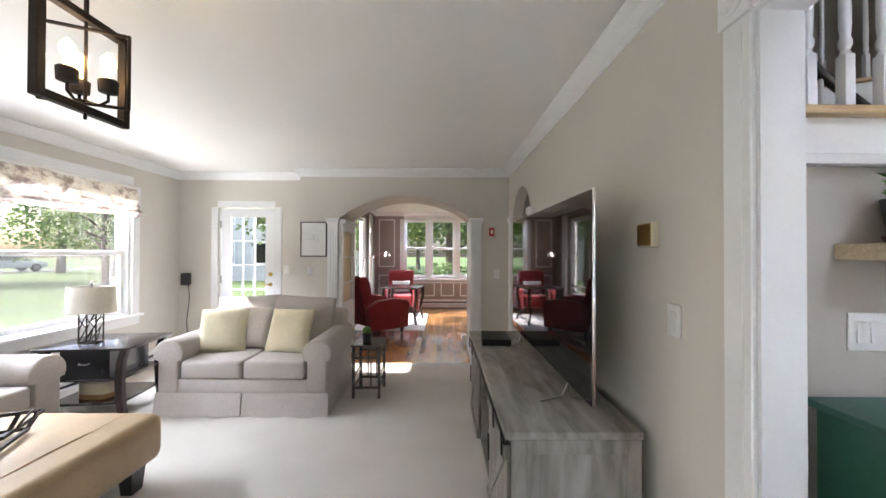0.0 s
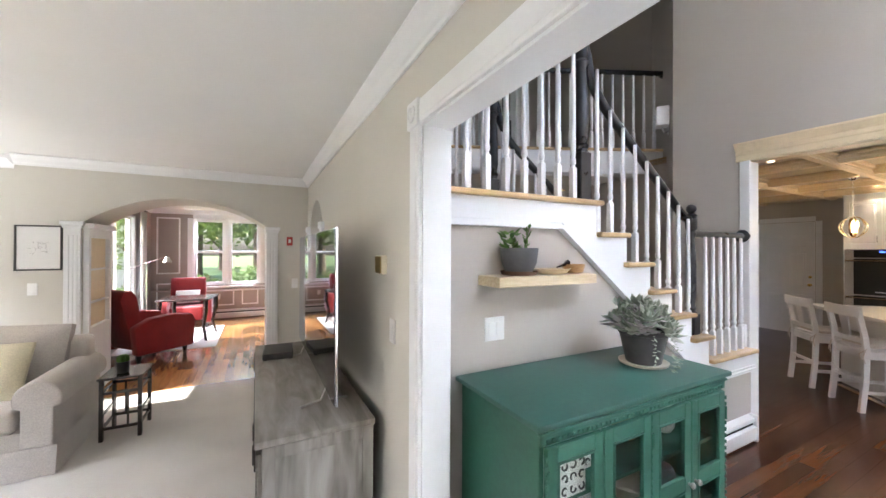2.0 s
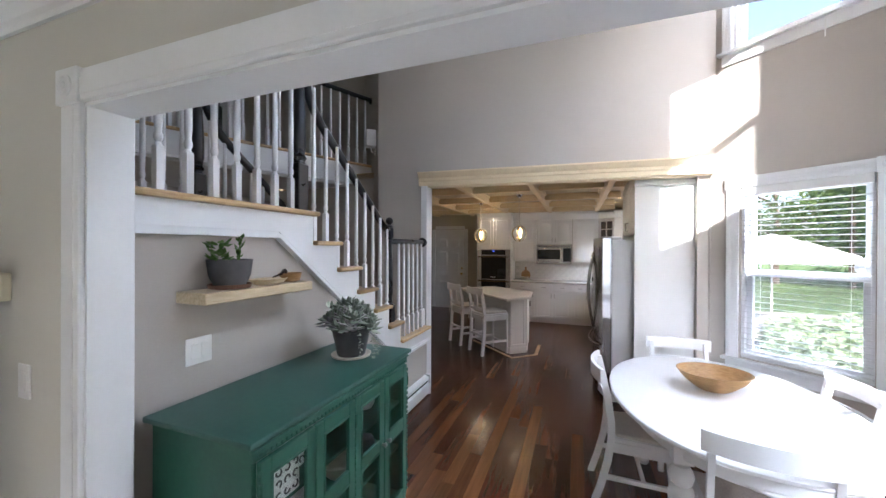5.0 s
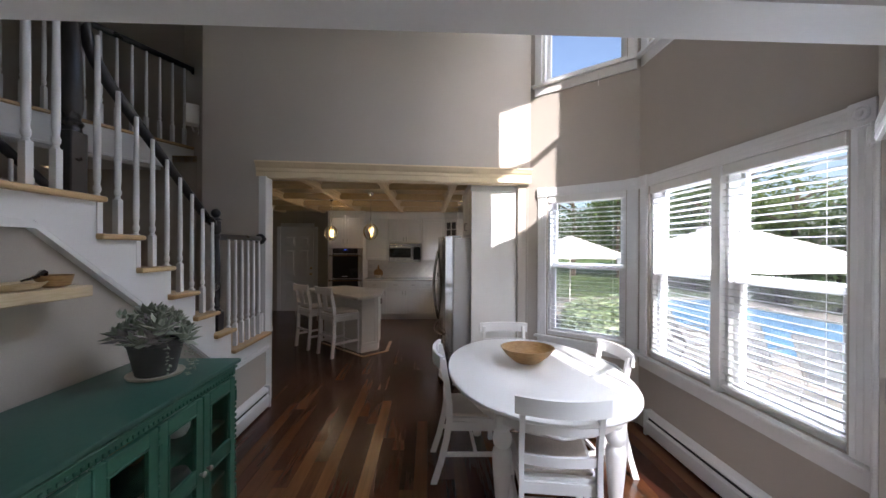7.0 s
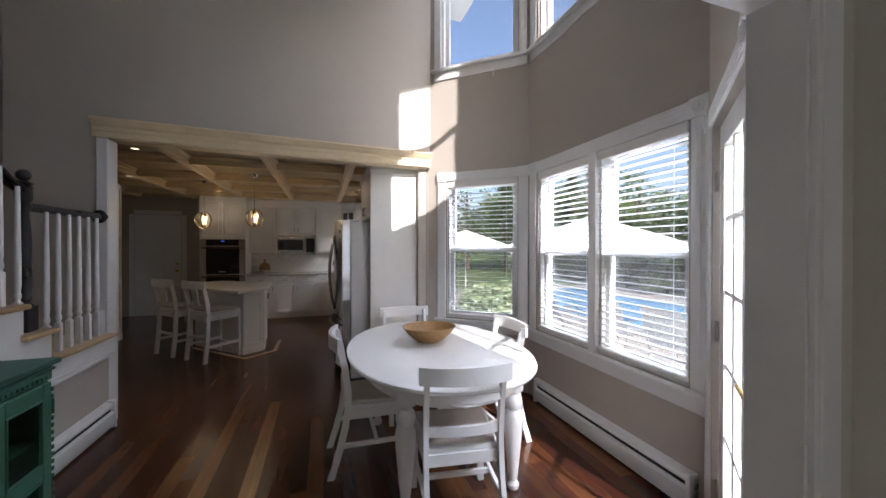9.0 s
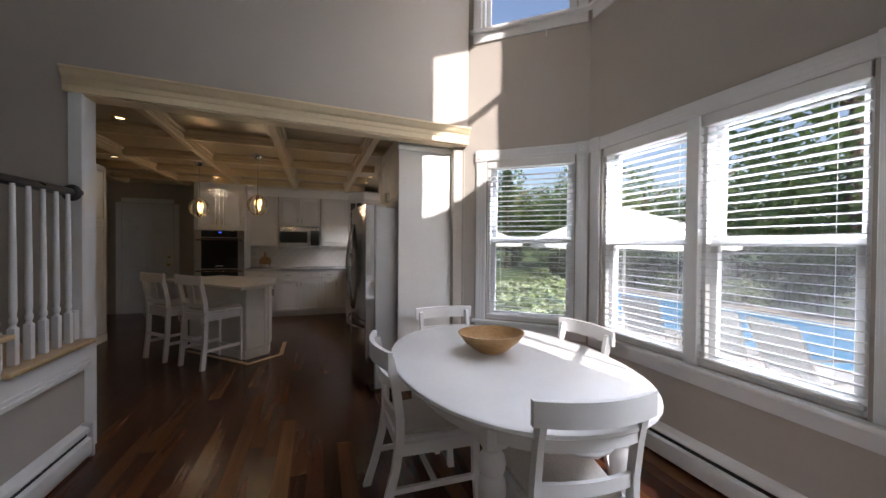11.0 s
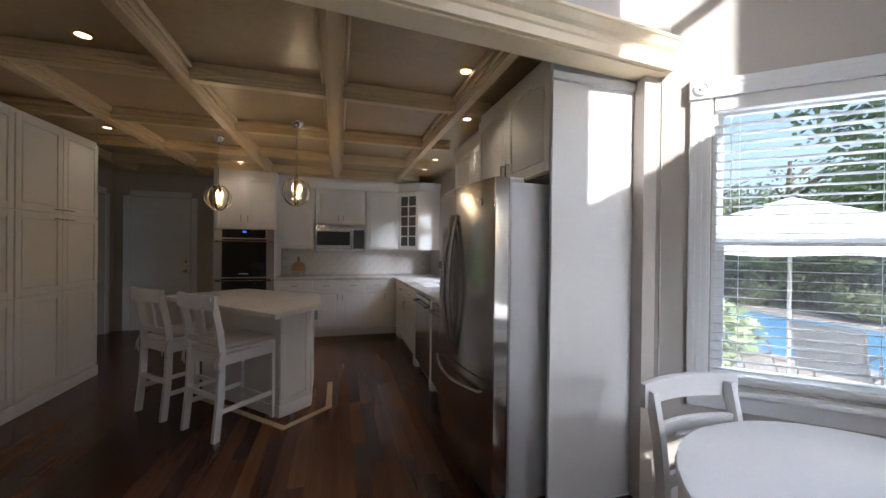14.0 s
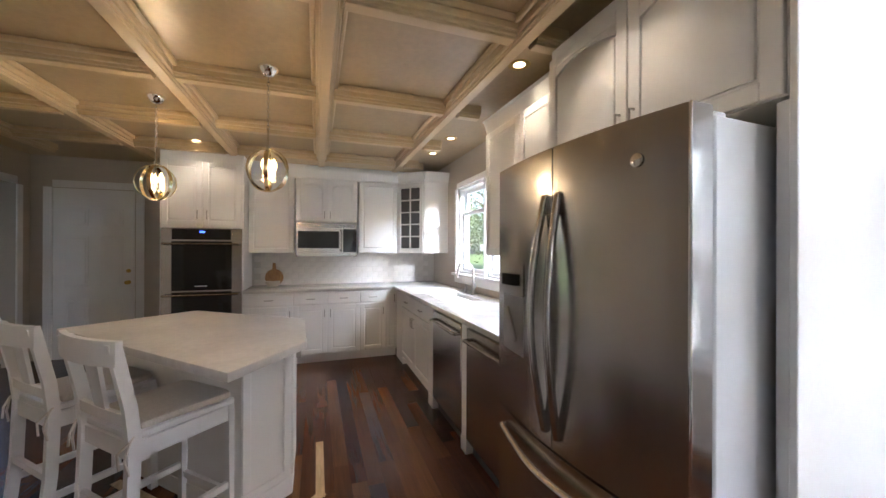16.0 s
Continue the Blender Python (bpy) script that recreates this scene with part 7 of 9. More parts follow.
# ================= kitchen lamps =================
def pendant(m, label):
    """Origin at the middle of the orb."""
    t = thing("pendant_lamp", m, label, "pendant lamp", "pendants over the island")
    R = 0.138
    up = 2.55 - m.translation.z
    bm = bmesh.new()
    lathe(bm, [(0.012, up - 0.055), (0.03, up - 0.05), (0.06, up - 0.012), (0.062, up - 0.001)], seg=20)
    part("canopy", bm, M_CHROME, t)
    bm = bmesh.new()
    n = int((up - 0.05 - R - 0.12) / 0.028)
    for k in range(n):
        z = R + 0.12 + 0.028 * k
        a = 0 if k % 2 else math.pi / 2
        pts = [(0.008 * math.cos(b) * math.cos(a), 0.008 * math.cos(b) * math.sin(a), z + 0.016 + 0.018 * math.sin(b)) for b in (2 * math.pi * i / 8 for i in range(9))]
        tube(bm, pts, 0.0022, 4)
    part("chain", bm, M_CHROME, t)
    for a, tilt, r in ((1.05, 0, R), (2.15, 0, R - 0.006), (0.0, 0, R - 0.012)):
        bm = bmesh.new()
        d, n_ = Vector((math.cos(a), math.sin(a), 0)), Vector((-math.sin(a), math.cos(a), 0))
        rings = []
        for i in range(36):
            b = 2 * math.pi * i / 36
            c, o = (d * math.cos(b) + Vector((0, 0, 1)) * math.sin(b)), n_
            rings.append([bm.verts.new(c * rr + o * ww) for rr, ww in ((r, -0.013), (r, 0.013), (r - 0.004, 0.013), (r - 0.004, -0.013))])
        for i in range(36):
            p, q = rings[i], rings[(i + 1) % 36]
            for k in range(4):
                bm.faces.new((p[k], p[(k + 1) % 4], q[(k + 1) % 4], q[k]))
        part("ring", bm, M_HOOP, t, "polished chrome hoop with the bulbs' warm glow in its colour")
    bm = bmesh.new()
    tube(bm, [(0, 0, R + 0.13), (0, 0, -0.07)], 0.006, 8)
    tube(bm, [(0, 0, R + 0.02), (0, 0, R - 0.01)], 0.014, 10)
    lathe(bm, [(0.01, -0.085), (0.045, -0.075), (0.05, -0.065), (0.01, -0.06)], seg=14)
    part("stem", bm, M_CHROME, t)
    for k in range(3):
        a = 2.1 * k + 0.4
        cx, cy = 0.036 * math.cos(a), 0.036 * math.sin(a)
        bm = bmesh.new()
        lathe(bm, [(0.010, -0.065), (0.010, 0.0), (0.008, 0.001)], cx, cy, 10)
        part("candle_sleeve", bm, M_PLASTIC, t)
        bm = bmesh.new()
        lathe(bm, [(0.008, 0.0), (0.015, 0.018), (0.015, 0.038), (0.008, 0.06), (0.002, 0.075)], cx, cy, 12)
        b = part("bulb", bm, M_BULB, t, "glowing warm candle bulb")
    return t


def bulb_light(x, y, z, watts, color=(1.0, 0.74, 0.42), r=0.05):
    ob = new("bulb_light", bpy.data.lights.new("bulb_light", "POINT"))
    ob.data.energy, ob.data.color, ob.data.shadow_soft_size = watts, color, r
    ob.location = (x, y, z)


PEND = "glass and chrome hoop orb pendant with lit candle bulbs"
for x, y in ((6.20, 1.845), (5.44, 0.985)):
    pendant(pose(x, y, 1.895), PEND)
    bulb_light(x, y, 1.93, 4.2)


def downlight(x, y, z, label, watts=0):
    t = thing("recessed_light", pose(x, y, z), label, "ceiling light", "recessed ceiling lights")
    bm = bmesh.new()
    lathe(bm, [(0.040, -0.001), (0.068, -0.001), (0.069, -0.005), (0.050, -0.008), (0.036, -0.002)], seg=22, caps=False)
    part("trim_ring", bm, M_BRASS, t)
    bm = bmesh.new()
    lathe(bm, [(0.0005, -0.003), (0.039, -0.002)], seg=18, caps=False)
    part("lens", bm, M_CANGLOW, t, "glowing warm lens")
    if watts:
        ob = new("downlight_spot", bpy.data.lights.new("downlight_spot", "SPOT"))
        ob.data.energy, ob.data.color, ob.data.spot_size, ob.data.spot_blend, ob.data.shadow_soft_size = watts, (1.0, 0.80, 0.56), radians(110), 0.6, 0.05
        ob.matrix_world = look((x, y, z - 0.02), (x, y + 0.0001, 0))


for x, y in ((4.04, -0.19), (4.30, 1.98), (7.40, 1.91), (6.21, 2.83), (4.86, -0.50), (5.66, -0.50), (6.40, -0.62), (7.02, -0.62)):
    downlight(x, y, 2.549 if y > -0.2 else 2.549, "small warm recessed light in the coffered ceiling", 3.5 if x > 7 and y > 1.8 else 0.9 if y > 0.5 else 3.0)
for x in (-1.72, -0.95):
    downlight(x, 5.55, 2.13, "small warm recessed light in the arch soffit", 0)
downlight(3.3, 4.0, 2.459, "small warm recessed light under the balcony", 5)
downlight(1.6, 4.6, 2.459, "small warm recessed light under the balcony", 5)

# ================= on the counter =================
t = thing("cutting_board", pose(8.06, 1.21, 0.915, 0, -8, 0), "round wooden board with a handle leaning on the tiles", "cutting board")
bm = bmesh.new()
n = 24
poly = [(0.11 * math.sin(2 * math.pi * i / n), 0.11 + 0.11 * -math.cos(2 * math.pi * i / n)) for i in range(n)]
k = 12
poly = poly[:k] + [(0.022, 0.222), (0.018, 0.30), (-0.018, 0.30), (-0.022, 0.222)] + poly[k + 1:]
prism(bm, poly, -0.009, 0.009, YZ, 0.003)
part("board", bm, M_BOARD, t)
dish("serving_bowl", pose(7.96, 1.22, 0.915), [(0.04, 0), (0.06, 0.004), (0.085, 0.04), (0.092, 0.065), (0.087, 0.065), (0.06, 0.02), (0.01, 0.012)], M_CERAMIC, "cream bowl with a wooden base before the board", "bowl")

# ================= living room =================
def cushion(bm, m, sx, sy, sz, puff=0.35, n=8):
    """A stuffed cushion: a box whose faces swell and whose edges are pinched."""
    tmp = bmesh.new()
    grid = []
    for k in (-1, 1):
        g = [[None] * (n + 1) for _ in range(n + 1)]
        for i in range(n + 1):
            for j in range(n + 1):
                u, v = 2 * i / n - 1, 2 * j / n - 1
                e = (1 - u ** 4) * (1 - v ** 4)
                h = (1 - puff) + puff * e ** 0.5
                if i in (0, n) or j in (0, n):
                    h = 1 - puff
                c = 0.985 + 0.015 * (abs(u * v))
                g[i][j] = tmp.verts.new((u * sx / 2 * c, v * sy / 2 * c, k * sz / 2 * h))
        for i in range(n):
            for j in range(n):
                q = (g[i][j], g[i + 1][j], g[i + 1][j + 1], g[i][j + 1])
                tmp.faces.new(q if k > 0 else q[::-1])
        grid.append(g)
    rim = [(i, 0) for i in range(n)] + [(n, j) for j in range(n)] + [(i, n) for i in range(n, 0, -1)] + [(0, j) for j in range(n, 0, -1)]
    a, b = grid
    for p, q in zip(rim, rim[1:] + rim[:1]):
        tmp.faces.new((a[p[0]][p[1]], a[q[0]][q[1]], b[q[0]][q[1]], b[p[0]][p[1]]))
    tmp.transform(m)
    add(bm, tmp)
    return bm


def rolled_arm(x0, x1, y0, y1):
    """A sofa arm with a round roll, extruded along y."""
    w = x1 - x0
    c = (x0 + x1) / 2
    r = w * 0.62
    zc = 0.60 - r + 0.06
    poly = [(x0 + 0.02, 0.20), (x1 - 0.02, 0.20), (x1 - 0.02, zc - 0.06)]
    poly += [(c + r * math.cos(a), zc + r * math.sin(a)) for a in [math.radians(d) for d in range(-25, 206, 15)]]
    poly += [(x0 + 0.02, zc - 0.06)]
    bm = bmesh.new()
    prism(bm, poly, y0, y1, Matrix(((1, 0, 0, 0), (0, 0, 1, 0), (0, 1, 0, 0), (0, 0, 0, 1))))
    es = [e for e in bm.edges if abs(e.verts[0].co.y - e.verts[1].co.y) < 1e-5 and e.verts[0].co.y < y0 + 0.01]
    bmesh.ops.bevel(bm, geom=es, offset=0.018, segments=3, profile=0.5, affect="EDGES", clamp_overlap=True)
    return bm


def loveseat(name, m, w, label, seats=2, pillows=True):
    """Stands with its front on y = 0 and looks to -y; x from 0 to w."""
    t = thing(name, m, label, "sofa")
    aw = 0.21
    bm = bmesh.new()
    box(bm, 0.03, 0.03, 0.17, w - 0.03, 0.86, 0.32, 0.02, 2)
    part("base", bm, M_SOFA, t)
    bm = bmesh.new()
    # pleated skirt, split at the middle
    for a, b in ((0.0, w / 2 - 0.006), (w / 2 + 0.006, w)):
        n = 14
        lo = [bm.verts.new((a + (b - a) * i / n, 0.0 + 0.012 * math.sin(i * 1.1) - 0.006, 0.006)) for i in range(n + 1)]
        hi = [bm.verts.new((a + (b - a) * i / n, 0.022, 0.20)) for i in range(n + 1)]
        lo2 = [bm.verts.new((v.co.x, v.co.y + 0.012, v.co.z)) for v in lo]
        hi2 = [bm.verts.new((v.co.x, v.co.y + 0.012, v.co.z)) for v in hi]
        for i in range(n):
            bm.faces.new((lo[i], lo[i + 1], hi[i + 1], hi[i]))
            bm.faces.new((lo2[i], lo2[i + 1], hi2[i + 1], hi2[i]))
            bm.faces.new((lo[i], lo[i + 1], lo2[i + 1], lo2[i]))
        for i in (0, n):
            bm.faces.new((lo[i], hi[i], hi2[i], lo2[i]))
    for x in (0.0, w):
        s = 1 if x else -1
        n = 12
        lo = [bm.verts.new((x + 0.008 * s * math.sin(i * 1.3), 0.02 + 0.86 * i / n, 0.006)) for i in range(n + 1)]
        hi = [bm.verts.new((x - 0.018 * s, 0.02 + 0.86 * i / n, 0.20)) for i in range(n + 1)]
        for i in range(n):
            bm.faces.new((lo[i], lo[i + 1], hi[i + 1], hi[i]))
    part("skirt", bm, M_SOFA, t, "pleated linen skirt")
    for x0, x1 in ((0.0, aw), (w - aw, w)):
        part("arm", rolled_arm(x0, x1, 0.02, 0.88), M_SOFA, t)
    bm = bmesh.new()
    box(bm, 0.05, 0.70, 0.30, w - 0.05, 0.90, 0.82, 0.05, 4)
    part("backrest", bm, M_SOFA, t)
    cw = (w - 2 * aw) / seats
    for i in range(seats):
        bm = bmesh.new()
        box(bm, aw + cw * i + 0.004, 0.015, 0.315, aw + cw * (i + 1) - 0.004, 0.66, 0.475, 0.035, 4)
        part("seat_cushion", bm, M_SOFA, t)
        bm = bmesh.new()
        cushion(bm, Matrix.Translation((aw + cw * (i + 0.5), 0.66, 0.70)) @ Matrix.Rotation(radians(74), 4, "X") @ Matrix.Rotation(radians(3 - 6 * i), 4, "Z"), cw + 0.10, 0.52, 0.22, 0.6, 10)
        part("back_cushion", bm, M_SOFA, t)
    return t


SOFA = pose(-3.345, 3.66, 0)
loveseat("loveseat", SOFA, 1.50, "oatmeal linen loveseat with rolled arms and pleated skirt")
for x, y, z, rz, mat, lab, sz in ((-2.98, 4.06, 0.66, 14, M_PILLOW, "pale yellow square throw pillow on the loveseat", 0.42), (-2.34, 4.06, 0.66, -8, M_PILLOW, "pale yellow square throw pillow on the loveseat", 0.42), (-2.72, 4.17, 0.67, -10, M_PILLOW2, "taupe throw pillow behind the yellow one", 0.40)):
    bm = bmesh.new()
    cushion(bm, Matrix.Rotation(radians(68), 4, "X"), sz, sz, 0.17, 0.85, 10)
    ob = link("throw_pillow", bm, mat, True)
    ob.matrix_basis = pose(x, y, z, 0, 0, rz)
    tagged(ob, lab, "pillow", "pillows on the loveseat")
loveseat("sofa", pose(-3.74, 1.22, 0, 0, 0, 90) @ Matrix.Diagonal((1, 0.76, 1, 1)), 2.1, "oatmeal linen sofa with rolled arms under the window", 2)


def end_table(m):
    t = thing("end_table", m, "espresso wood end table with flared legs and drawer", "side table")
    bm = bmesh.new()
    prism(bm, [(-0.36, -0.30), (0.36, -0.30), (0.36, 0.30), (-0.36, 0.30)], 0.60, 0.625, bev=0.008)
    part("tabletop", bm, M_ESPRESSO, t)
    for sx in (-1, 1):
        for sy in (-1, 1):
            bm = bmesh.new()
            x, y = sx * 0.28, sy * 0.24
            strip(bm, [(x + sx * 0.025, y, 0.0), (x, y, 0.14), (x - sx * 0.01, y, 0.34), (x + sx * 0.0, y, 0.50), (x + sx * 0.03, y, 0.60)], (1, 0, 0), (0, 1, 0), 0.055, 0.045)
            part("leg", bm, M_ESPRESSO, t)
    for z in (0.16, 0.36):
        bm = bmesh.new()
        box(bm, -0.285, -0.25, z - 0.02, 0.285, 0.25, z, 0.004)
        part("shelf", bm, M_ESPRESSO, t)
    bm = bmesh.new()
    box(bm, -0.19, -0.24, 0.36, 0.19, 0.22, 0.60)
    d = part("drawer", bm, M_BLACKWOOD, t)
    bm = bmesh.new()
    tube(bm, [(-0.04, -0.242, 0.49), (-0.03, -0.262, 0.485), (0.03, -0.262, 0.485), (0.04, -0.242, 0.49)], 0.006, 6)
    part("pull", bm, M_PEWTER, d, "small pewter pull")


end_table(pose(-3.86, 3.80, 0, 0, 0, 6))
t = thing("storage_basket", pose(-3.86, 3.72, 0.16), "two-tone cream woven basket with a brown base", "basket")
for z0, z1, mm, nm in ((0.0, 0.04, M_BOARD, "base"), (0.04, 0.13, M_PILLOW, "body"), (0.13, 0.142, M_CERAMIC, "lid")):
    bm = bmesh.new()
    loft(bm, [([(0.13 * math.copysign(abs(math.cos(a)) ** 0.5, math.cos(a)), 0.085 * math.copysign(abs(math.sin(a)) ** 0.5, math.sin(a))) for a in (2 * math.pi * i / 32 for i in range(32))], z) for z in (z0, z1)])
    part(nm, bm, mm, t)

t = thing("table_lamp", pose(-3.94, 3.72, 0.625), "table lamp with an oval cream shade and dark metal lattice base", "lamp")
bm = bmesh.new()
for x in (-0.075, 0.075):
    for y in (-0.035, 0.035):
        tube(bm, [(x, y, 0), (x, y, 0.26)], 0.006, 6)
for z in (0.006, 0.254):
    for a, b in (((-0.075, -0.035), (0.075, -0.035)), ((0.075, -0.035), (0.075, 0.035)), ((0.075, 0.035), (-0.075, 0.035)), ((-0.075, 0.035), (-0.075, -0.035))):
        tube(bm, [(*a, z), (*b, z)], 0.006, 6)
for y in (-0.035, 0.035):
    for x0, z0, x1, z1 in ((-0.07, 0.02, 0.06, 0.25), (-0.07, 0.12, -0.01, 0.25), (-0.03, 0.02, 0.07, 0.16), (-0.07, 0.20, 0.0, 0.12), (0.02, 0.02, 0.05, 0.13), (0.0, 0.18, 0.07, 0.22)):
        tube(bm, [(x0, y, z0), (x1, y, z1)], 0.0045, 5)
part("base", bm, M_IRON, t, "dark bronze lattice base")
bm = bmesh.new()
tube(bm, [(0, 0, 0.25), (0, 0, 0.50)], 0.006, 8)
lathe(bm, [(0.004, 0.49), (0.012, 0.50), (0.008, 0.515), (0.012, 0.525), (0.002, 0.54)], seg=10)
part("stem", bm, M_PEWTER, t)
bm = bmesh.new()
lathe(bm, [(0.178, 0.265), (0.170, 0.492), (0.167, 0.492), (0.175, 0.265)], seg=32, sx=1.12, sy=0.72, caps=False)
part("shade", bm, M_LAMPSHADE, t, "cream linen oval shade")

# leather ottoman with a wire basket on it
OTT = thing("ottoman", pose(-3.14, 2.16, 0) @ Matrix.Diagonal((0.88, 1, 1, 1)), "large tan leather ottoman with dark block feet", "ottoman")
bm = bmesh.new()
box(bm, -0.62, -0.62, 0.15, 0.62, 0.66, 0.43, 0.06, 4)
for v in bm.verts:
    if v.co.z > 0.40:
        v.co.z += 0.03 * (1 - (v.co.x / 0.62) ** 2) * (1 - (v.co.y / 0.64) ** 2)
part("cushion", bm, M_LEATHER, OTT)
bm = bmesh.new()
for x in (-0.40, 0.40):
    tube(bm, [(x, y, 0.432 + 0.004 * math.sin(y * 9)) for y in [-0.60 + 0.1 * k for k in range(13)]], 0.004, 5)
part("seam", bm, M_BOARD, OTT, "stitched brown seam")
for x in (-0.5, 0.5):
    for y in (-0.5, 0.54):
        bm = bmesh.new()
        prism(bm, [(-0.05, -0.05), (0.05, -0.05), (0.05, 0.05), (-0.05, 0.05)], 0, 0.15)
        for v in bm.verts:
            if v.co.z < 0.01:
                v.co.x *= 0.75
                v.co.y *= 0.75
        ob = part("foot", bm, M_BLACKWOOD, OTT, smooth=False)
        ob.location = (x, y, 0)
t = thing("wire_basket", pose(-3.26, 2.32, 0.447, 0, 0, 25), "dark metal rectangular wire tray with looped handles", "basket")
bm = bmesh.new()
for z, e in ((0.008, 0.0), (0.085, 0.04)):
    q = [(-0.22 - e, -0.13 - e), (0.22 + e, -0.13 - e), (0.22 + e, 0.13 + e), (-0.22 - e, 0.13 + e), (-0.22 - e, -0.13 - e)]
    for a, b in zip(q, q[1:]):
        strip(bm, [(*a, z), (*b, z)], (0, 0, 1), Vector((b[1] - a[1], a[0] - b[0], 0)).normalized(), 0.018, 0.005)
part("rim", bm, M_IRON, t)
for k in range(-3, 4):
    x = 0.07 * k
    bm = bmesh.new()
    strip(bm, [(x * 1.15, -0.17, 0.085), (x, -0.13, 0.008), (x, 0.13, 0.008), (x * 1.15, 0.17, 0.085)], (1, 0, 0), (0, 0, 1), 0.022, 0.004)
    part("strap", bm, M_IRON, t)
for s in (-1, 1):
    bm = bmesh.new()
    tube(bm, [(s * (0.26 + 0.03 * math.sin(a)), 0.07 * math.cos(a), 0.085 + 0.06 * math.sin(a)) for a in (math.pi * k / 10 for k in range(11))], 0.006, 6)
    part("handle", bm, M_IRON, t)

# small dark side table and its plant
t = thing("plant_stand", pose(-1.60, 4.235, 0), "small black slatted side table beside the loveseat", "side table")
bm = bmesh.new()
box(bm, -0.15, -0.18, 0.50, 0.15, 0.18, 0.52, 0.004)
part("tabletop", bm, M_ESPRESSO, t)
for x in (-0.125, 0.125):
    for y in (-0.155, 0.155):
        bm = bmesh.new()
        box(bm, x - 0.014, y - 0.014, 0, x + 0.014, y + 0.014, 0.50, 0.002)
        part("leg", bm, M_ESPRESSO, t)
for y in (-0.155, 0.155):
    for z in (0.09, 0.38):
        bm = bmesh.new()
        box(bm, -0.111, y - 0.008, z, 0.111, y + 0.008, z + 0.022)
        part("rail", bm, M_ESPRESSO, t)
    for x in (-0.045, 0.045):
        bm = bmesh.new()
        box(bm, x - 0.007, y - 0.006, 0.112, x + 0.007, y + 0.006, 0.38)
        part("slat", bm, M_ESPRESSO, t)
for x in (-0.125, 0.125):
    for z in (0.09, 0.20, 0.38):
        bm = bmesh.new()
        box(bm, x - 0.008, -0.141, z, x + 0.008, 0.141, z + 0.022)
        part("rail", bm, M_ESPRESSO, t)
t = thing("potted_cactus", pose(-1.62, 4.20, 0.52), "small round cactus in a dark pot", "potted plant")
bm = bmesh.new()
lathe(bm, [(0.04, 0), (0.043, 0.004), (0.05, 0.09), (0.052, 0.095), (0.046, 0.095), (0.02, 0.085)], seg=16)
part("pot", bm, M_BLACKPLASTIC, t)
bm = bmesh.new()
n = 24
rings = []
for k in range(8):
    a = 0.25 + 1.25 * k / 7 * 1.9
    rings.append([bm.verts.new(((0.042 * math.sin(min(a, 3.0)) * (1 + 0.10 * math.cos(i * math.pi))) * math.cos(2 * math.pi * i / n), (0.042 * math.sin(min(a, 3.0)) * (1 + 0.10 * math.cos(i * math.pi))) * math.sin(2 * math.pi * i / n), 0.115 - 0.04 * math.cos(a))) for i in range(n)])
for a, b in zip(rings, rings[1:]):
    for i in range(n):
        bm.faces.new((a[i], a[(i + 1) % n], b[(i + 1) % n], b[i]))
bm.faces.new(rings[0][::-1]), bm.faces.new(rings[-1])
part("cactus", bm, M_SPRIG, t)

# television console, television, cable box
CON = thing("media_console", pose(-0.60, 1.99, 0), "weathered grey wood media console with sliding doors", "media console")
CL_, CDp, CHt = 1.82, 0.54, 0.715
bm = bmesh.new()
prism(bm, [(-0.01, -0.012), (CDp, -0.012), (CDp, CL_ + 0.012), (-0.01, CL_ + 0.012)], CHt - 0.032, CHt, bev=0.004)
part("top", bm, M_GREY_WOOD, CON, "weathered plank top")
bm = bmesh.new()
box(bm, 0.02, 0.0, 0.0, CDp - 0.01, 0.03, CHt - 0.032, 0.003)
part("end_panel", bm, M_GREY_END, CON)
for q in ((0.02, -0.012, 0.0, 0.075, 0.0, CHt - 0.032), (CDp - 0.065, -0.012, 0.0, CDp - 0.01, 0.0, CHt - 0.032), (0.075, -0.012, CHt - 0.09, CDp - 0.065, 0.0, CHt - 0.032), (0.075, -0.012, 0.0, CDp - 0.065, 0.0, 0.08)):
    bm = bmesh.new()
    box(bm, *q, 0.002)
    part("end_frame_board", bm, M_GREY_END, CON)
bm = bmesh.new()
box(bm, 0.02, CL_ - 0.03, 0.0, CDp - 0.01, CL_, CHt - 0.032, 0.003)
part("end_panel", bm, M_GREY_END, CON)
for y in (CL_ / 3, 2 * CL_ / 3):
    bm = bmesh.new()
    box(bm, 0.03, y - 0.012, 0.06, CDp - 0.02, y + 0.012, CHt - 0.032)
    part("divider", bm, M_GREY_WOOD, CON)
for z in (0.06, 0.34):
    bm = bmesh.new()
    box(bm, 0.025, 0.03, z - 0.02, CDp - 0.02, CL_ - 0.03, z)
    part("shelf", bm, M_GREY_WOOD, CON)
bm = bmesh.new()
box(bm, CDp - 0.02, 0.03, 0.04, CDp - 0.01, CL_ - 0.03, CHt - 0.032)
part("back_panel", bm, M_GREY_WOOD, CON)
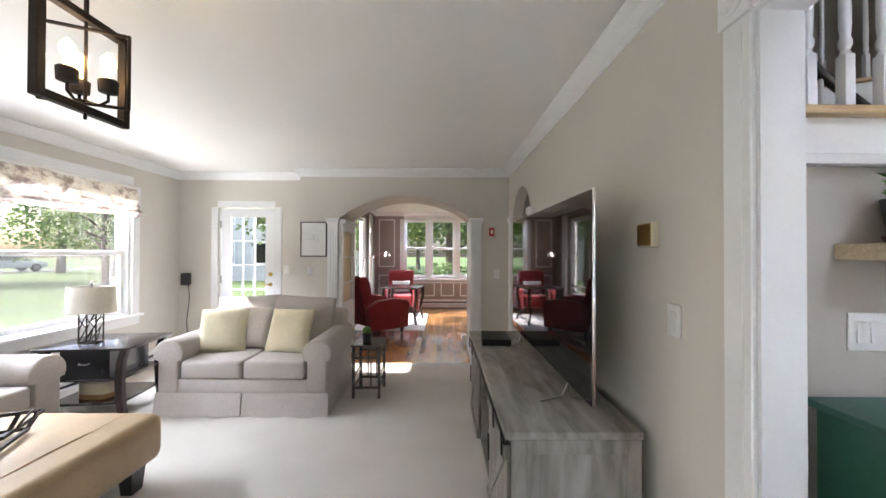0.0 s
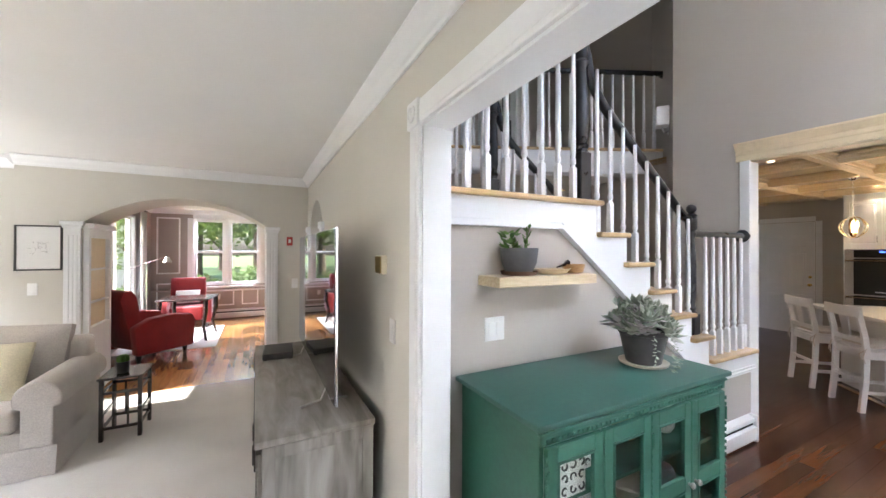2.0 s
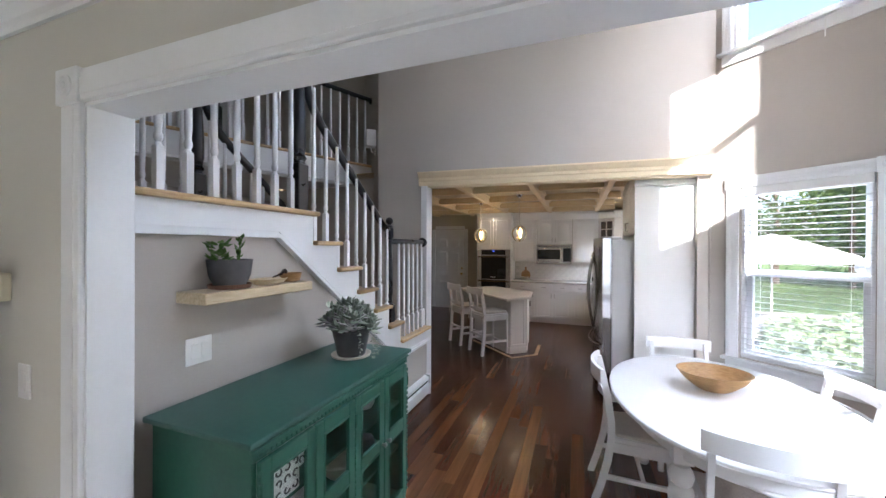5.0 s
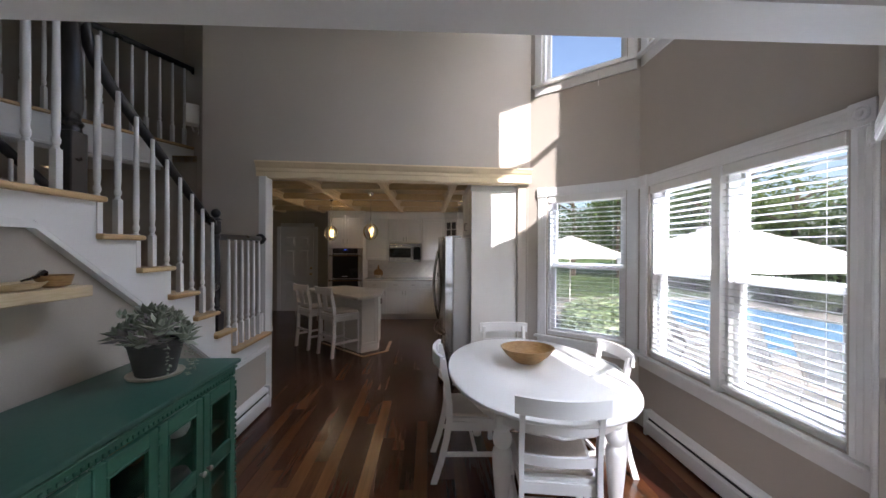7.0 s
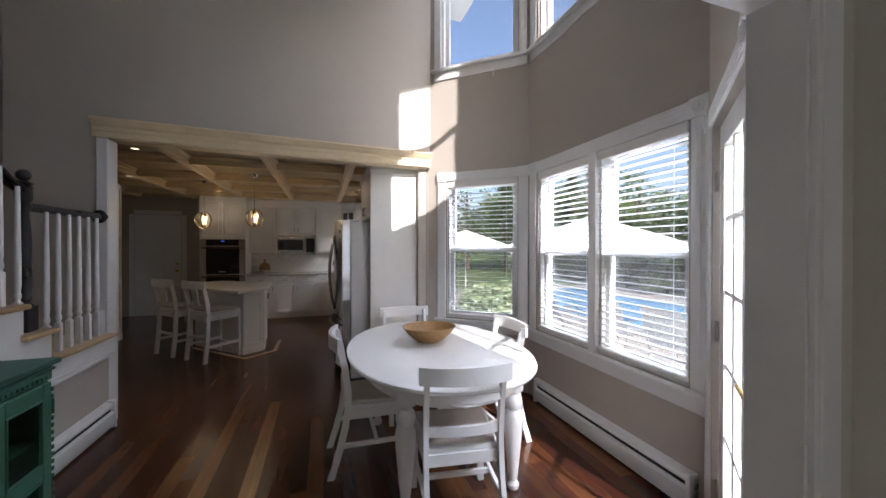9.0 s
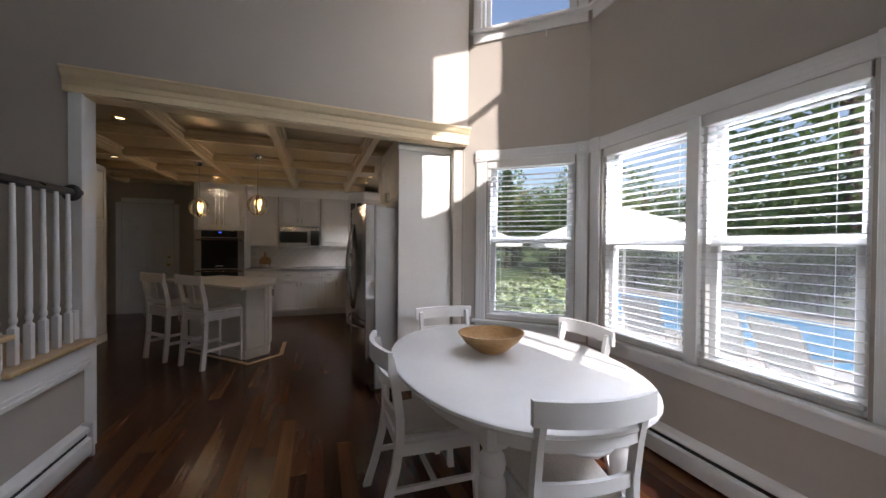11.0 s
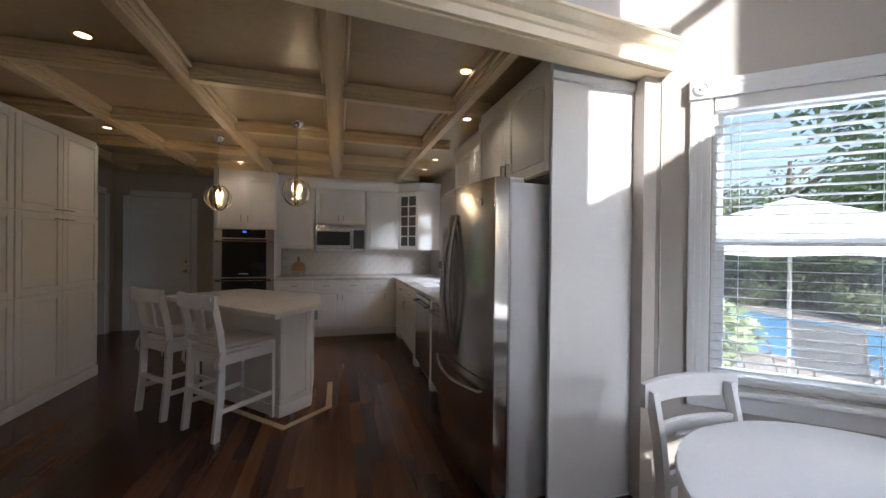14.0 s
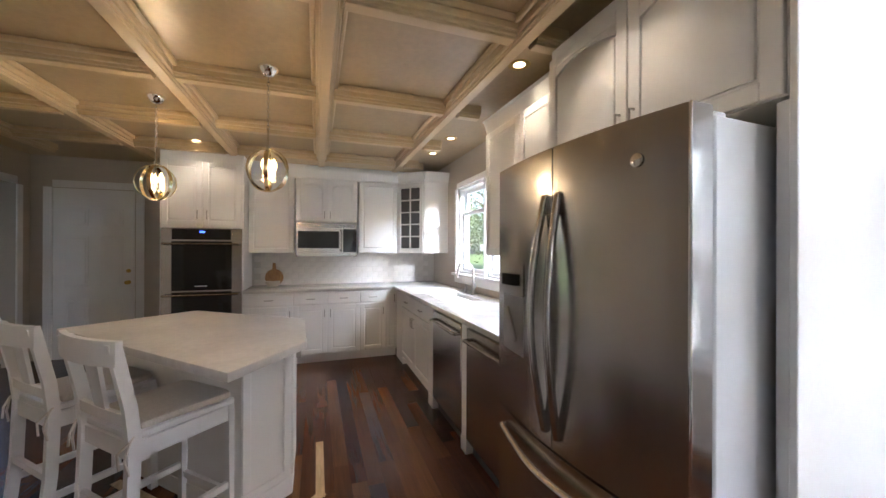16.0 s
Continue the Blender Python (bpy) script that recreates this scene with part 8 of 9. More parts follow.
for y0 in (0.03, CL_ - 0.60):
    bm = bmesh.new()
    y1 = y0 + 0.57
    box(bm, 0.012, y0 + 0.002, 0.056, 0.018, y1 - 0.002, CHt - 0.076)
    d = part("sliding_door", bm, M_GREY_END, CON)
    for k in range(4):
        bm = bmesh.new()
        box(bm, 0.004, y0 + 0.1425 * k + 0.001, 0.055, 0.012, y0 + 0.1425 * (k + 1) - 0.001, CHt - 0.075, 0.002)
        part("board", bm, M_GREY_END, d)
    for q in ((y0, y1, 0.055, 0.115), (y0, y1, CHt - 0.135, CHt - 0.075)):
        bm = bmesh.new()
        box(bm, -0.006, q[0], q[2], 0.004, q[1], q[3], 0.002)
        part("rail", bm, M_GREY_END, d)
    bm = bmesh.new()
    xbox(bm, Matrix.Translation((-0.001, (y0 + y1) / 2, 0.35)) @ Matrix.Rotation(radians(46), 4, "X"), 0.009, 0.05, 0.62)
    part("brace", bm, M_GREY_END, d)
    bm = bmesh.new()
    box(bm, -0.014, (y0 + y1) / 2 + 0.20, 0.30, -0.004, (y0 + y1) / 2 + 0.22, 0.44, 0.003)
    part("pull", bm, M_IRON, d)
bm = bmesh.new()
strip(bm, [(-0.012, 0.02, CHt - 0.055), (-0.012, CL_ - 0.02, CHt - 0.055)], (0, 0, 1), (1, 0, 0), 0.022, 0.006)
for y in (0.06, 0.30, CL_ - 0.30, CL_ - 0.06):
    xbox(bm, Matrix.Translation((-0.016, y, CHt - 0.085)), 0.008, 0.03, 0.085, 0.003)
part("door_track", bm, M_IRON, CON, "black iron track and hangers")

TV = thing("television", pose(-0.26, 1.99, 0), "large thin flat-screen television standing on the console", "television")
bm = bmesh.new()
box(bm, 0.0, 0.0, 0.80, 0.014, 1.62, 1.69, 0.003)
part("frame", bm, M_CHROME, TV, "thin silver frame")
bm = bmesh.new()
box(bm, -0.003, 0.008, 0.808, 0.001, 1.612, 1.682)
part("screen", bm, M_SCREEN, TV, "dark glossy screen, switched off")
bm = bmesh.new()
box(bm, 0.014, 0.25, 0.82, 0.05, 1.37, 1.25, 0.012, 2)
part("back_housing", bm, M_BLACKPLASTIC, TV)
for y in (0.30, 1.32):
    bm = bmesh.new()
    tube(bm, [(-0.13, y - 0.02, 0.719), (-0.02, y, 0.735), (0.007, y, 0.805), (0.03, y, 0.735), (0.13, y + 0.02, 0.719)], 0.007, 6)
    part("foot", bm, M_PEWTER, TV)
t = thing("cable_box", pose(-0.44, 3.42, 0.715, 0, 0, -4), "black cable box on the console", "electronics")
bm = bmesh.new()
box(bm, -0.11, -0.15, 0.006, 0.11, 0.17, 0.052, 0.005)
part("body", bm, M_BLACKPLASTIC, t)
for x in (-0.09, 0.09):
    bm = bmesh.new()
    box(bm, x - 0.012, -0.14, 0, x + 0.012, 0.15, 0.006)
    part("foot", bm, M_BLACKPLASTIC, t)

# thermostat, alarm, picture, speaker
t = thing("thermostat", pose(0, 2.03, 1.45), "small ivory thermostat with a brass-coloured cover", "thermostat")
bm = bmesh.new()
box(bm, -0.03, -0.055, 0.0, 0, 0.055, 0.10, 0.004)
part("body", bm, M_ALMOND, t)
bm = bmesh.new()
box(bm, -0.034, -0.05, 0.006, -0.029, 0.05, 0.094, 0.002)
part("cover", bm, M_BRASS, t, "brushed gold cover")
t = thing("fire_alarm", pose(-0.225, 5.2, 1.69), "small red fire alarm pull on the wall", "alarm")
bm = bmesh.new()
box(bm, -0.035, -0.03, -0.055, 0.035, 0, 0.055, 0.005)
part("body", bm, M_REDPLASTIC, t)
bm = bmesh.new()
box(bm, -0.015, -0.036, -0.02, 0.015, -0.029, 0.025, 0.003)
part("handle", bm, M_PLASTIC, t)
t = thing("framed_drawing", pose(-2.607, 5.45, 1.575), "framed pale sketch in a thin charcoal frame", "picture")
t.matrix_basis = pose(-2.52, 5.2, 1.59)
bm = bmesh.new()
for q in ((-0.17, -0.156, -0.225, 0.225), (0.156, 0.17, -0.225, 0.225), (-0.156, 0.156, -0.225, -0.211), (-0.156, 0.156, 0.211, 0.225)):
    box(bm, q[0], -0.022, q[2], q[1], 0, q[3], 0.003)
part("frame", bm, surface("charcoal_frame_wood", (0.09, 0.085, 0.08), 0.45, var=0.2), t)
bm = bmesh.new()
box(bm, -0.156, -0.010, -0.211, 0.156, -0.002, 0.211)
part("mat_board", bm, M_PLASTIC, t)
bm = bmesh.new()
rnd = random.Random(2)
for k in range(26):
    x, z = rnd.uniform(-0.06, 0.06), rnd.uniform(-0.05, 0.06)
    tube(bm, [(x, -0.0105, z), (x + rnd.uniform(-0.04, 0.04), -0.0105, z + rnd.uniform(-0.03, 0.03))], 0.0012, 4)
part("sketch", bm, M_PEWTER, t, "faint grey pencil sketch")
t = thing("wall_speaker", pose(-4.30, 5.40, 0.98, 0, 0, 25), "small black satellite speaker with a hanging cord", "speaker")
bm = bmesh.new()
box(bm, -0.05, -0.09, 0, 0.05, 0.03, 0.16, 0.008)
part("cabinet", bm, M_BLACKPLASTIC, t)
bm = bmesh.new()
tube(bm, [(0.02, 0.02, 0.0), (0.03, 0.03, -0.2), (0.0, 0.03, -0.5), (0.02, 0.03, -0.76)], 0.005, 6)
part("cord", bm, M_BLACKPLASTIC, t)

# roman shade of printed linen
M_PRINT, nt_, b_ = mat_new("printed_shade_linen")
v_ = noise_node(nt_, 7.5, 5.0, (1, 1, 1.6), 0.65)
v2 = noise_node(nt_, 22.0, 3.0)
r_ = ramp(nt_, v_.outputs["Fac"], [(0.40, (0.72, 0.68, 0.62)), (0.50, (0.62, 0.57, 0.51)), (0.56, (0.38, 0.32, 0.29)), (0.66, (0.31, 0.26, 0.24))])
r2_ = ramp(nt_, v2.outputs["Fac"], [(0.3, (0.85,) * 3), (0.7, (1, 1, 1))])
nt_.links.new(mixed(nt_, r_.outputs[0], r2_.outputs[0], 1.0), b_.inputs["Base Color"])
b_.inputs["Roughness"].default_value = 0.9
t = thing("roman_shade", pose(-4.40, 0, 0), "gathered roman shade in cream linen with a brown print", "window shade")
bm = bmesh.new()
prof_z = [(0.0, 2.17), (0.012, 2.08), (0.035, 2.02), (0.022, 1.97), (0.05, 1.93), (0.03, 1.90), (0.06, 1.86), (0.03, 1.82), (0.0, 1.815)]
n = 60
rows = []
for i in range(n + 1):
    y = 1.88 + 2.84 * i / n
    rows.append([bm.verts.new((o + 0.010 * math.sin(i * 0.8 + k * 1.7) * (1 if k else 0), y, z + 0.008 * math.sin(i * 0.35 + k))) for k, (o, z) in enumerate(prof_z)])
for a, b in zip(rows, rows[1:]):
    for k in range(len(prof_z) - 1):
        bm.faces.new((a[k], a[k + 1], b[k + 1], b[k]))
bmesh.ops.solidify(bm, geom=bm.faces[:], thickness=0.006)
part("fabric", bm, M_PRINT, t)
bm = bmesh.new()
box(bm, -0.035, 1.88, 2.14, 0.004, 4.72, 2.178, 0.004)
part("head_rail", bm, M_PLASTIC, t)

# lantern chandelier
LN = thing("lantern_chandelier", pose(-2.10, 1.79, 1.90), "open dark bronze lantern chandelier with lit bulbs", "chandelier")
M_LANT = M_IRON
for a, w, h, z0, th in ((90, 0.30, 0.345, 0.0, 0.026), (25, 0.235, 0.27, 0.03, 0.010)):
    bm = bmesh.new()
    r = Matrix.Rotation(radians(a), 4, "Z")
    for x, z, sx, sz in ((-w / 2, z0 + h / 2, th, h), (w / 2, z0 + h / 2, th, h), (0, z0 + th / 2, w - th, th), (0, z0 + h - th / 2, w - th, th)):
        xbox(bm, r @ Matrix.Translation((x, 0, z)), sx, 0.030 if a == 90 else 0.012, sz, 0.002)
    part("frame", bm, M_LANT, LN, "rectangular bronze frame")
bm = bmesh.new()
tube(bm, [(0, 0, 0.32), (0, 0, 0.42)], 0.007, 8)
tube(bm, [(0, 0, -0.02), (0, 0, 0.34)], 0.005, 8)
lathe(bm, [(0.05, 0.58), (0.065, 0.59), (0.065, 0.60)], seg=16)
part("stem", bm, M_LANT, LN)
bm = bmesh.new()
for k in range(6):
    z = 0.43 + 0.027 * k
    a0 = 0 if k % 2 else math.pi / 2
    tube(bm, [(0.010 * math.cos(b) * math.cos(a0), 0.010 * math.cos(b) * math.sin(a0), z + 0.017 * math.sin(b)) for b in (2 * math.pi * i / 8 for i in range(9))], 0.003, 5)
part("chain", bm, M_LANT, LN)
for k in range(3):
    a = 2.1 * k + 0.5
    dx, dy = 0.06 * math.cos(a), 0.06 * math.sin(a)
    bm = bmesh.new()
    tube(bm, [(0, 0, 0.045), (dx * 0.6, dy * 0.6, 0.035), (dx, dy, 0.055), (dx, dy, 0.085)], 0.005, 6)
    part("arm", bm, M_LANT, LN)
    bm = bmesh.new()
    lathe(bm, [(0.012, 0.08), (0.028, 0.085), (0.03, 0.125), (0.026, 0.13)], dx, dy, 12)
    part("bulb_cup", bm, M_LANT, LN)
    bm = bmesh.new()
    lathe(bm, [(0.010, 0.13), (0.012, 0.15), (0.022, 0.185), (0.020, 0.205), (0.006, 0.225)], dx, dy, 12)
    part("bulb", bm, M_BULB, LN, "glowing warm bulb")
bulb_light(-2.10, 1.79, 2.10, 0.8)

# ================= library =================
def recliner(m, label):
    t = thing("recliner", m, label, "armchair", "red armchairs in the library")
    bm = bmesh.new()
    box(bm, -0.27, -0.33, 0.16, 0.27, 0.30, 0.44, 0.04, 3)
    part("seat", bm, M_RED, t)
    bm = bmesh.new()
    prism(bm, [(0.20, 0.30), (0.34, 0.22), (0.50, 0.86), (0.46, 0.98), (0.36, 0.99), (0.30, 0.90)], -0.31, 0.31, Matrix(((0, 0, 1, 0), (1, 0, 0, 0), (0, 1, 0, 0), (0, 0, 0, 1))), 0.03)
    part("backrest", bm, M_RED, t)
    for s in (-1, 1):
        bm = bmesh.new()
        prism(bm, [(-0.38, 0.12), (0.36, 0.12), (0.40, 0.50), (0.20, 0.60), (-0.10, 0.62), (-0.36, 0.58), (-0.40, 0.50)], s * 0.36 - 0.07, s * 0.36 + 0.07, Matrix(((0, 0, 1, 0), (1, 0, 0, 0), (0, 1, 0, 0), (0, 0, 0, 1))), 0.03)
        part("arm", bm, M_RED, t)
        for y in (-0.30, 0.30):
            bm = bmesh.new()
            lathe(bm, [(0.018, 0), (0.03, 0.06), (0.034, 0.13)], s * 0.34, y, 10)
            part("foot", bm, M_BLACKWOOD, t)
    return t


recliner(pose(-2.03, 6.95, 0, 0, 0, 132) @ Matrix.Scale(1.03, 4), "red chenille recliner armchair with dark feet")
recliner(pose(-1.85, 9.15, 0, 0, 0, 4), "red chenille armchair by the window")
bm = bmesh.new()
cushion(bm, Matrix.Rotation(radians(65), 4, "X"), 0.42, 0.28, 0.14, 0.85)
ob = link("throw_pillow", bm, M_PLASTIC, True)
ob.matrix_basis = pose(-1.86, 9.30, 0.60, 0, 0, 4)
tagged(ob, "white lumbar pillow on the red armchair", "pillow")
t = thing("game_table", pose(-1.66, 7.98, 0, 0, 0, -8), "black square table with curved legs in the library", "table")
bm = bmesh.new()
box(bm, -0.38, -0.38, 0.70, 0.38, 0.38, 0.73, 0.006)
part("tabletop", bm, M_ESPRESSO, t)
for x in (-1, 1):
    for y in (-1, 1):
        bm = bmesh.new()
        tube(bm, [(x * 0.33, y * 0.33, 0.70), (x * 0.34, y * 0.34, 0.5), (x * 0.29, y * 0.29, 0.25), (x * 0.35, y * 0.35, 0.0)], 0.025, 8, [0.04, 0.034, 0.024, 0.022])
        part("leg", bm, M_ESPRESSO, t)
t = thing("area_rug", pose(-1.86, 8.06, 0), "pale grey area rug under the table", "rug")
bm = bmesh.new()
box(bm, -0.68, -0.95, 0.0, 0.68, 0.95, 0.010, 0.003)
part("pile", bm, fabric("pale_rug_wool", (0.50, 0.48, 0.47), 200, 0.12), t)
t = thing("swing_arm_lamp", pose(-2.40, 8.62, 0), "slim chrome swing-arm floor lamp", "lamp")
bm = bmesh.new()
lathe(bm, [(0.13, 0), (0.13, 0.015), (0.02, 0.025)], seg=18)
part("base", bm, M_CHROME, t)
bm = bmesh.new()
tube(bm, [(0, 0, 0.02), (0, 0, 1.30), (-0.05, 0, 1.36)], 0.009, 8)
tube(bm, [(-0.25, -0.02, 1.22), (0.0, 0, 1.33), (0.28, 0.02, 1.44)], 0.006, 6)
part("stem", bm, M_CHROME, t)
bm = bmesh.new()
lathe(bm, [(0.03, 0.10), (0.075, 0.0), (0.072, 0.0), (0.026, 0.10)], 0.30, 0.02, 16, caps=False)
sh = part("shade", bm, M_PEWTER, t)
sh.location = (0, 0, 1.34)
t = thing("curtain", pose(-2.56, 0, 0), "white linen curtain beside the library window", "curtain")
for y0 in (7.02, 8.75):
    bm = bmesh.new()
    n = 26
    a = [(0.05 + 0.025 * math.sin(i * 1.25), y0 + 0.30 * i / n) for i in range(n + 1)]
    lo, hi = [bm.verts.new((x, y, 0.03)) for x, y in a], [bm.verts.new((x * 0.9, y, 2.30)) for x, y in a]
    for i in range(n):
        bm.faces.new((lo[i], lo[i + 1], hi[i + 1], hi[i]))
    bmesh.ops.solidify(bm, geom=bm.faces[:], thickness=0.004)
    part("panel", bm, M_SHEER, t)
bm = bmesh.new()
tube(bm, [(0.05, 6.9, 2.32), (0.05, 9.15, 2.32)], 0.012, 8)
part("rod", bm, M_IRON, t)
# built-in bookcase in the arch's reveal
t = thing("built_in_bookcase", pose(-2.20, 5.21, 0), "white built-in glazed bookcase in the arch reveal", "bookcase")
bm = bmesh.new()
for q in ((0.0, 0.0, 0.0, 0.05, 0.05, 1.80), (0.0, 0.60, 0.0, 0.05, 0.65, 1.80), (0.0, 0.05, 0.0, 0.05, 0.60, 0.75), (0.0, 0.05, 1.70, 0.05, 0.60, 1.80)):
    box(bm, *q, 0.003)
box(bm, -0.0, -0.005, 1.80, 0.09, 0.68, 1.85, 0.005)
part("face_frame", bm, M_TRIM, t)
for z in (1.0, 1.35):
    bm = bmesh.new()
    box(bm, 0.002, 0.05, z, 0.04, 0.60, z + 0.018)
    part("shelf", bm, M_TRIM, t)
bm = bmesh.new()
box(bm, 0.001, 0.05, 0.75, 0.006, 0.60, 1.70)
part("back_panel", bm, M_CREAM, t)
t = thing("wall_picture", pose(-2.6, 6.55, 1.55), "dark framed picture on the library wall", "picture")
bm = bmesh.new()
box(bm, 0.0, -0.20, -0.28, 0.02, 0.20, 0.28, 0.004)
part("frame", bm, M_BLACKWOOD, t)
bm = bmesh.new()
box(bm, 0.018, -0.15, -0.22, 0.023, 0.15, 0.22)
part("print", bm, M_DARKCLAY, t)
t = thing("wall_outlet", pose(-1.36, 9.85, 0.50), "white electrical outlet on the library wall", "outlet")
bm = bmesh.new()
box(bm, -0.035, -0.006, -0.057, 0.035, 0, 0.057, 0.003)
part("plate", bm, M_PLASTIC, t)

# ================= outdoors =================
GZ = -0.35
M_GRASS = surface("mown_lawn", (0.085, 0.14, 0.03), 0.95, var=0.3, big=0.35, fine=24, bump=0.8, dist=0.02)
M_PATIO = surface("pale_concrete_pavers", (0.40, 0.365, 0.31), 0.85, var=0.14, big=0.8, fine=35, bump=0.3, dist=0.004)
M_WATER = surface("pool_water", (0.12, 0.40, 0.72), 0.10, var=0.10, big=0.8, fine=3.0, bump=0.35, dist=0.03)
M_CANVAS = fabric("white_umbrella_canvas", (0.70, 0.69, 0.66), 300, 0.03)
M_SLING = fabric("grey_sling_mesh", (0.26, 0.26, 0.265), 300, 0.06)
M_ASPH = surface("driveway_asphalt", (0.16, 0.16, 0.165), 0.9, var=0.15, big=0.4, fine=40, bump=0.4, dist=0.005)
M_SIDING = surface("pale_grey_siding", (0.52, 0.53, 0.55), 0.7, var=0.08, big=0.5, fine=20, bump=0.1)
M_ROOF = surface("grey_shingle_roof", (0.14, 0.135, 0.13), 0.9, var=0.25, big=1.2, fine=12, bump=0.6, dist=0.01)
M_FENCE = surface("weathered_fence_wood", (0.16, 0.14, 0.115), 0.9, var=0.2, big=1.2, fine=25, bump=0.4)

bm = bmesh.new()
N = 24
rim = [bm.verts.new((140 * math.cos(2 * math.pi * i / N), 140 * math.sin(2 * math.pi * i / N), GZ)) for i in range(N)]
bm.faces.new(rim)
setting("ground", bm, M_GRASS, "mown green lawn that reaches the trees")
bm = bmesh.new()
# paving round the pool in slabs
PX0, PX1, PY0, PY1 = 1.2, 13.0, -11.0, -6.4
rnd = random.Random(5)
for i in range(26):
    for j in range(14):
        x, y = -2.4 + 0.62 * i, -12.2 + 0.72 * j
        if PX0 - 0.1 < x + 0.31 < PX1 and PY0 < y + 0.36 < PY1:
            continue
        if y + 0.72 > -2.25 - 0.0:
            continue
        box(bm, x + 0.006, y + 0.006, GZ, x + 0.614, y + 0.714, GZ + 0.02 + rnd.uniform(0, 0.004))
setting("patio", bm, M_PATIO, "pale paved patio round the pool")
bm = bmesh.new()
box(bm, PX0, PY0, GZ, PX1, PY1, GZ + 0.012)
setting("pool_water", bm, M_WATER, "bright blue swimming pool water")
bm = bmesh.new()
for q in ((PX0 - 0.3, PY0 - 0.3, PX1 + 0.3, PY0), (PX0 - 0.3, PY1, PX1 + 0.3, PY1 + 0.3), (PX0 - 0.3, PY0, PX0, PY1), (PX1, PY0, PX1 + 0.3, PY1)):
    box(bm, q[0], q[1], GZ, q[2], q[3], GZ + 0.045, 0.01)
setting("pool_coping", bm, M_PATIO, "pale stone pool coping")


def umbrella(m, R, label):
    t = thing("patio_umbrella", m, label, "umbrella", "umbrellas by the pool")
    bm = bmesh.new()
    lathe(bm, [(0.28, 0), (0.28, 0.05), (0.05, 0.08)], seg=18)
    part("base", bm, M_PEWTER, t)
    bm = bmesh.new()
    tube(bm, [(0, 0, 0.05), (0, 0, 2.32)], 0.022, 8)
    part("pole", bm, M_PLASTIC, t)
    bm = bmesh.new()
    top = [bm.verts.new((0, 0, 2.35))]
    rings = []
    for k, (f, z) in enumerate(((0.33, 2.20), (0.68, 2.02), (1.0, 1.84), (1.0, 1.70))):
        rings.append([bm.verts.new((R * f * math.cos(math.pi * i / 8) * (1 if i % 2 == 0 else 0.93), R * f * math.sin(math.pi * i / 8) * (1 if i % 2 == 0 else 0.93), z - (0.0 if i % 2 == 0 else 0.03))) for i in range(16)])
    for i in range(16):
        bm.faces.new((top[0], rings[0][i], rings[0][(i + 1) % 16]))
    for a, b in zip(rings, rings[1:]):
        for i in range(16):
            bm.faces.new((a[i], a[(i + 1) % 16], b[(i + 1) % 16], b[i]))
    c = part("canopy", bm, M_CANVAS, t, "white canvas canopy with a valance")
    bm = bmesh.new()
    lathe(bm, [(0.03, 2.34), (0.35, 2.27), (0.34, 2.25), (0.03, 2.36)], seg=16)
    part("vent", bm, M_CANVAS, c)
    for i in range(8):
        a = math.pi * i / 4
        bm = bmesh.new()
        tube(bm, [(0.02 * math.cos(a), 0.02 * math.sin(a), 2.28), (R * 0.98 * math.cos(a), R * 0.98 * math.sin(a), 1.82)], 0.008, 5)
        part("rib", bm, M_PEWTER, t)


umbrella(pose(4.75, -4.55, GZ + 0.02), 1.55, "white patio umbrella, open, beside the pool")
umbrella(pose(10.4, -4.4, GZ + 0.02), 1.5, "white patio umbrella, open, farther along the patio")


def lounge_chair(m):
    t = thing("pool_chair", m, "pale sling pool chair with a metal frame", "chair", "chairs by the pool")
    bm = bmesh.new()
    for s in (-0.28, 0.28):
        tube(bm, [(0.45, s, 0.0), (0.30, s, 0.36), (-0.25, s, 0.33), (-0.52, s, 0.92)], 0.014, 6)
        tube(bm, [(-0.42, s, 0.0), (-0.25, s, 0.33)], 0.014, 6)
        tube(bm, [(0.30, s, 0.36), (0.25, s, 0.56), (-0.36, s, 0.58)], 0.014, 6)
    part("frame", bm, M_PEWTER, t)
    bm = bmesh.new()
    strip(bm, [(0.32, 0, 0.37), (0.0, 0, 0.33), (-0.24, 0, 0.345)], (0, 1, 0), (0, 0, 1), 0.54, 0.012)
    part("seat", bm, M_SLING, t)
    bm = bmesh.new()
    strip(bm, [(-0.26, 0, 0.36), (-0.40, 0, 0.66), (-0.52, 0, 0.93)], (0, 1, 0), (1, 0, 0), 0.54, 0.012)
    part("backrest", bm, M_SLING, t)


for x, y, a in ((2.5, -4.9, 255), (3.4, -5.0, 280), (4.5, -4.95, 285), (5.5, -4.7, -105)):
    lounge_chair(pose(x, y, GZ + 0.02, 0, 0, a))


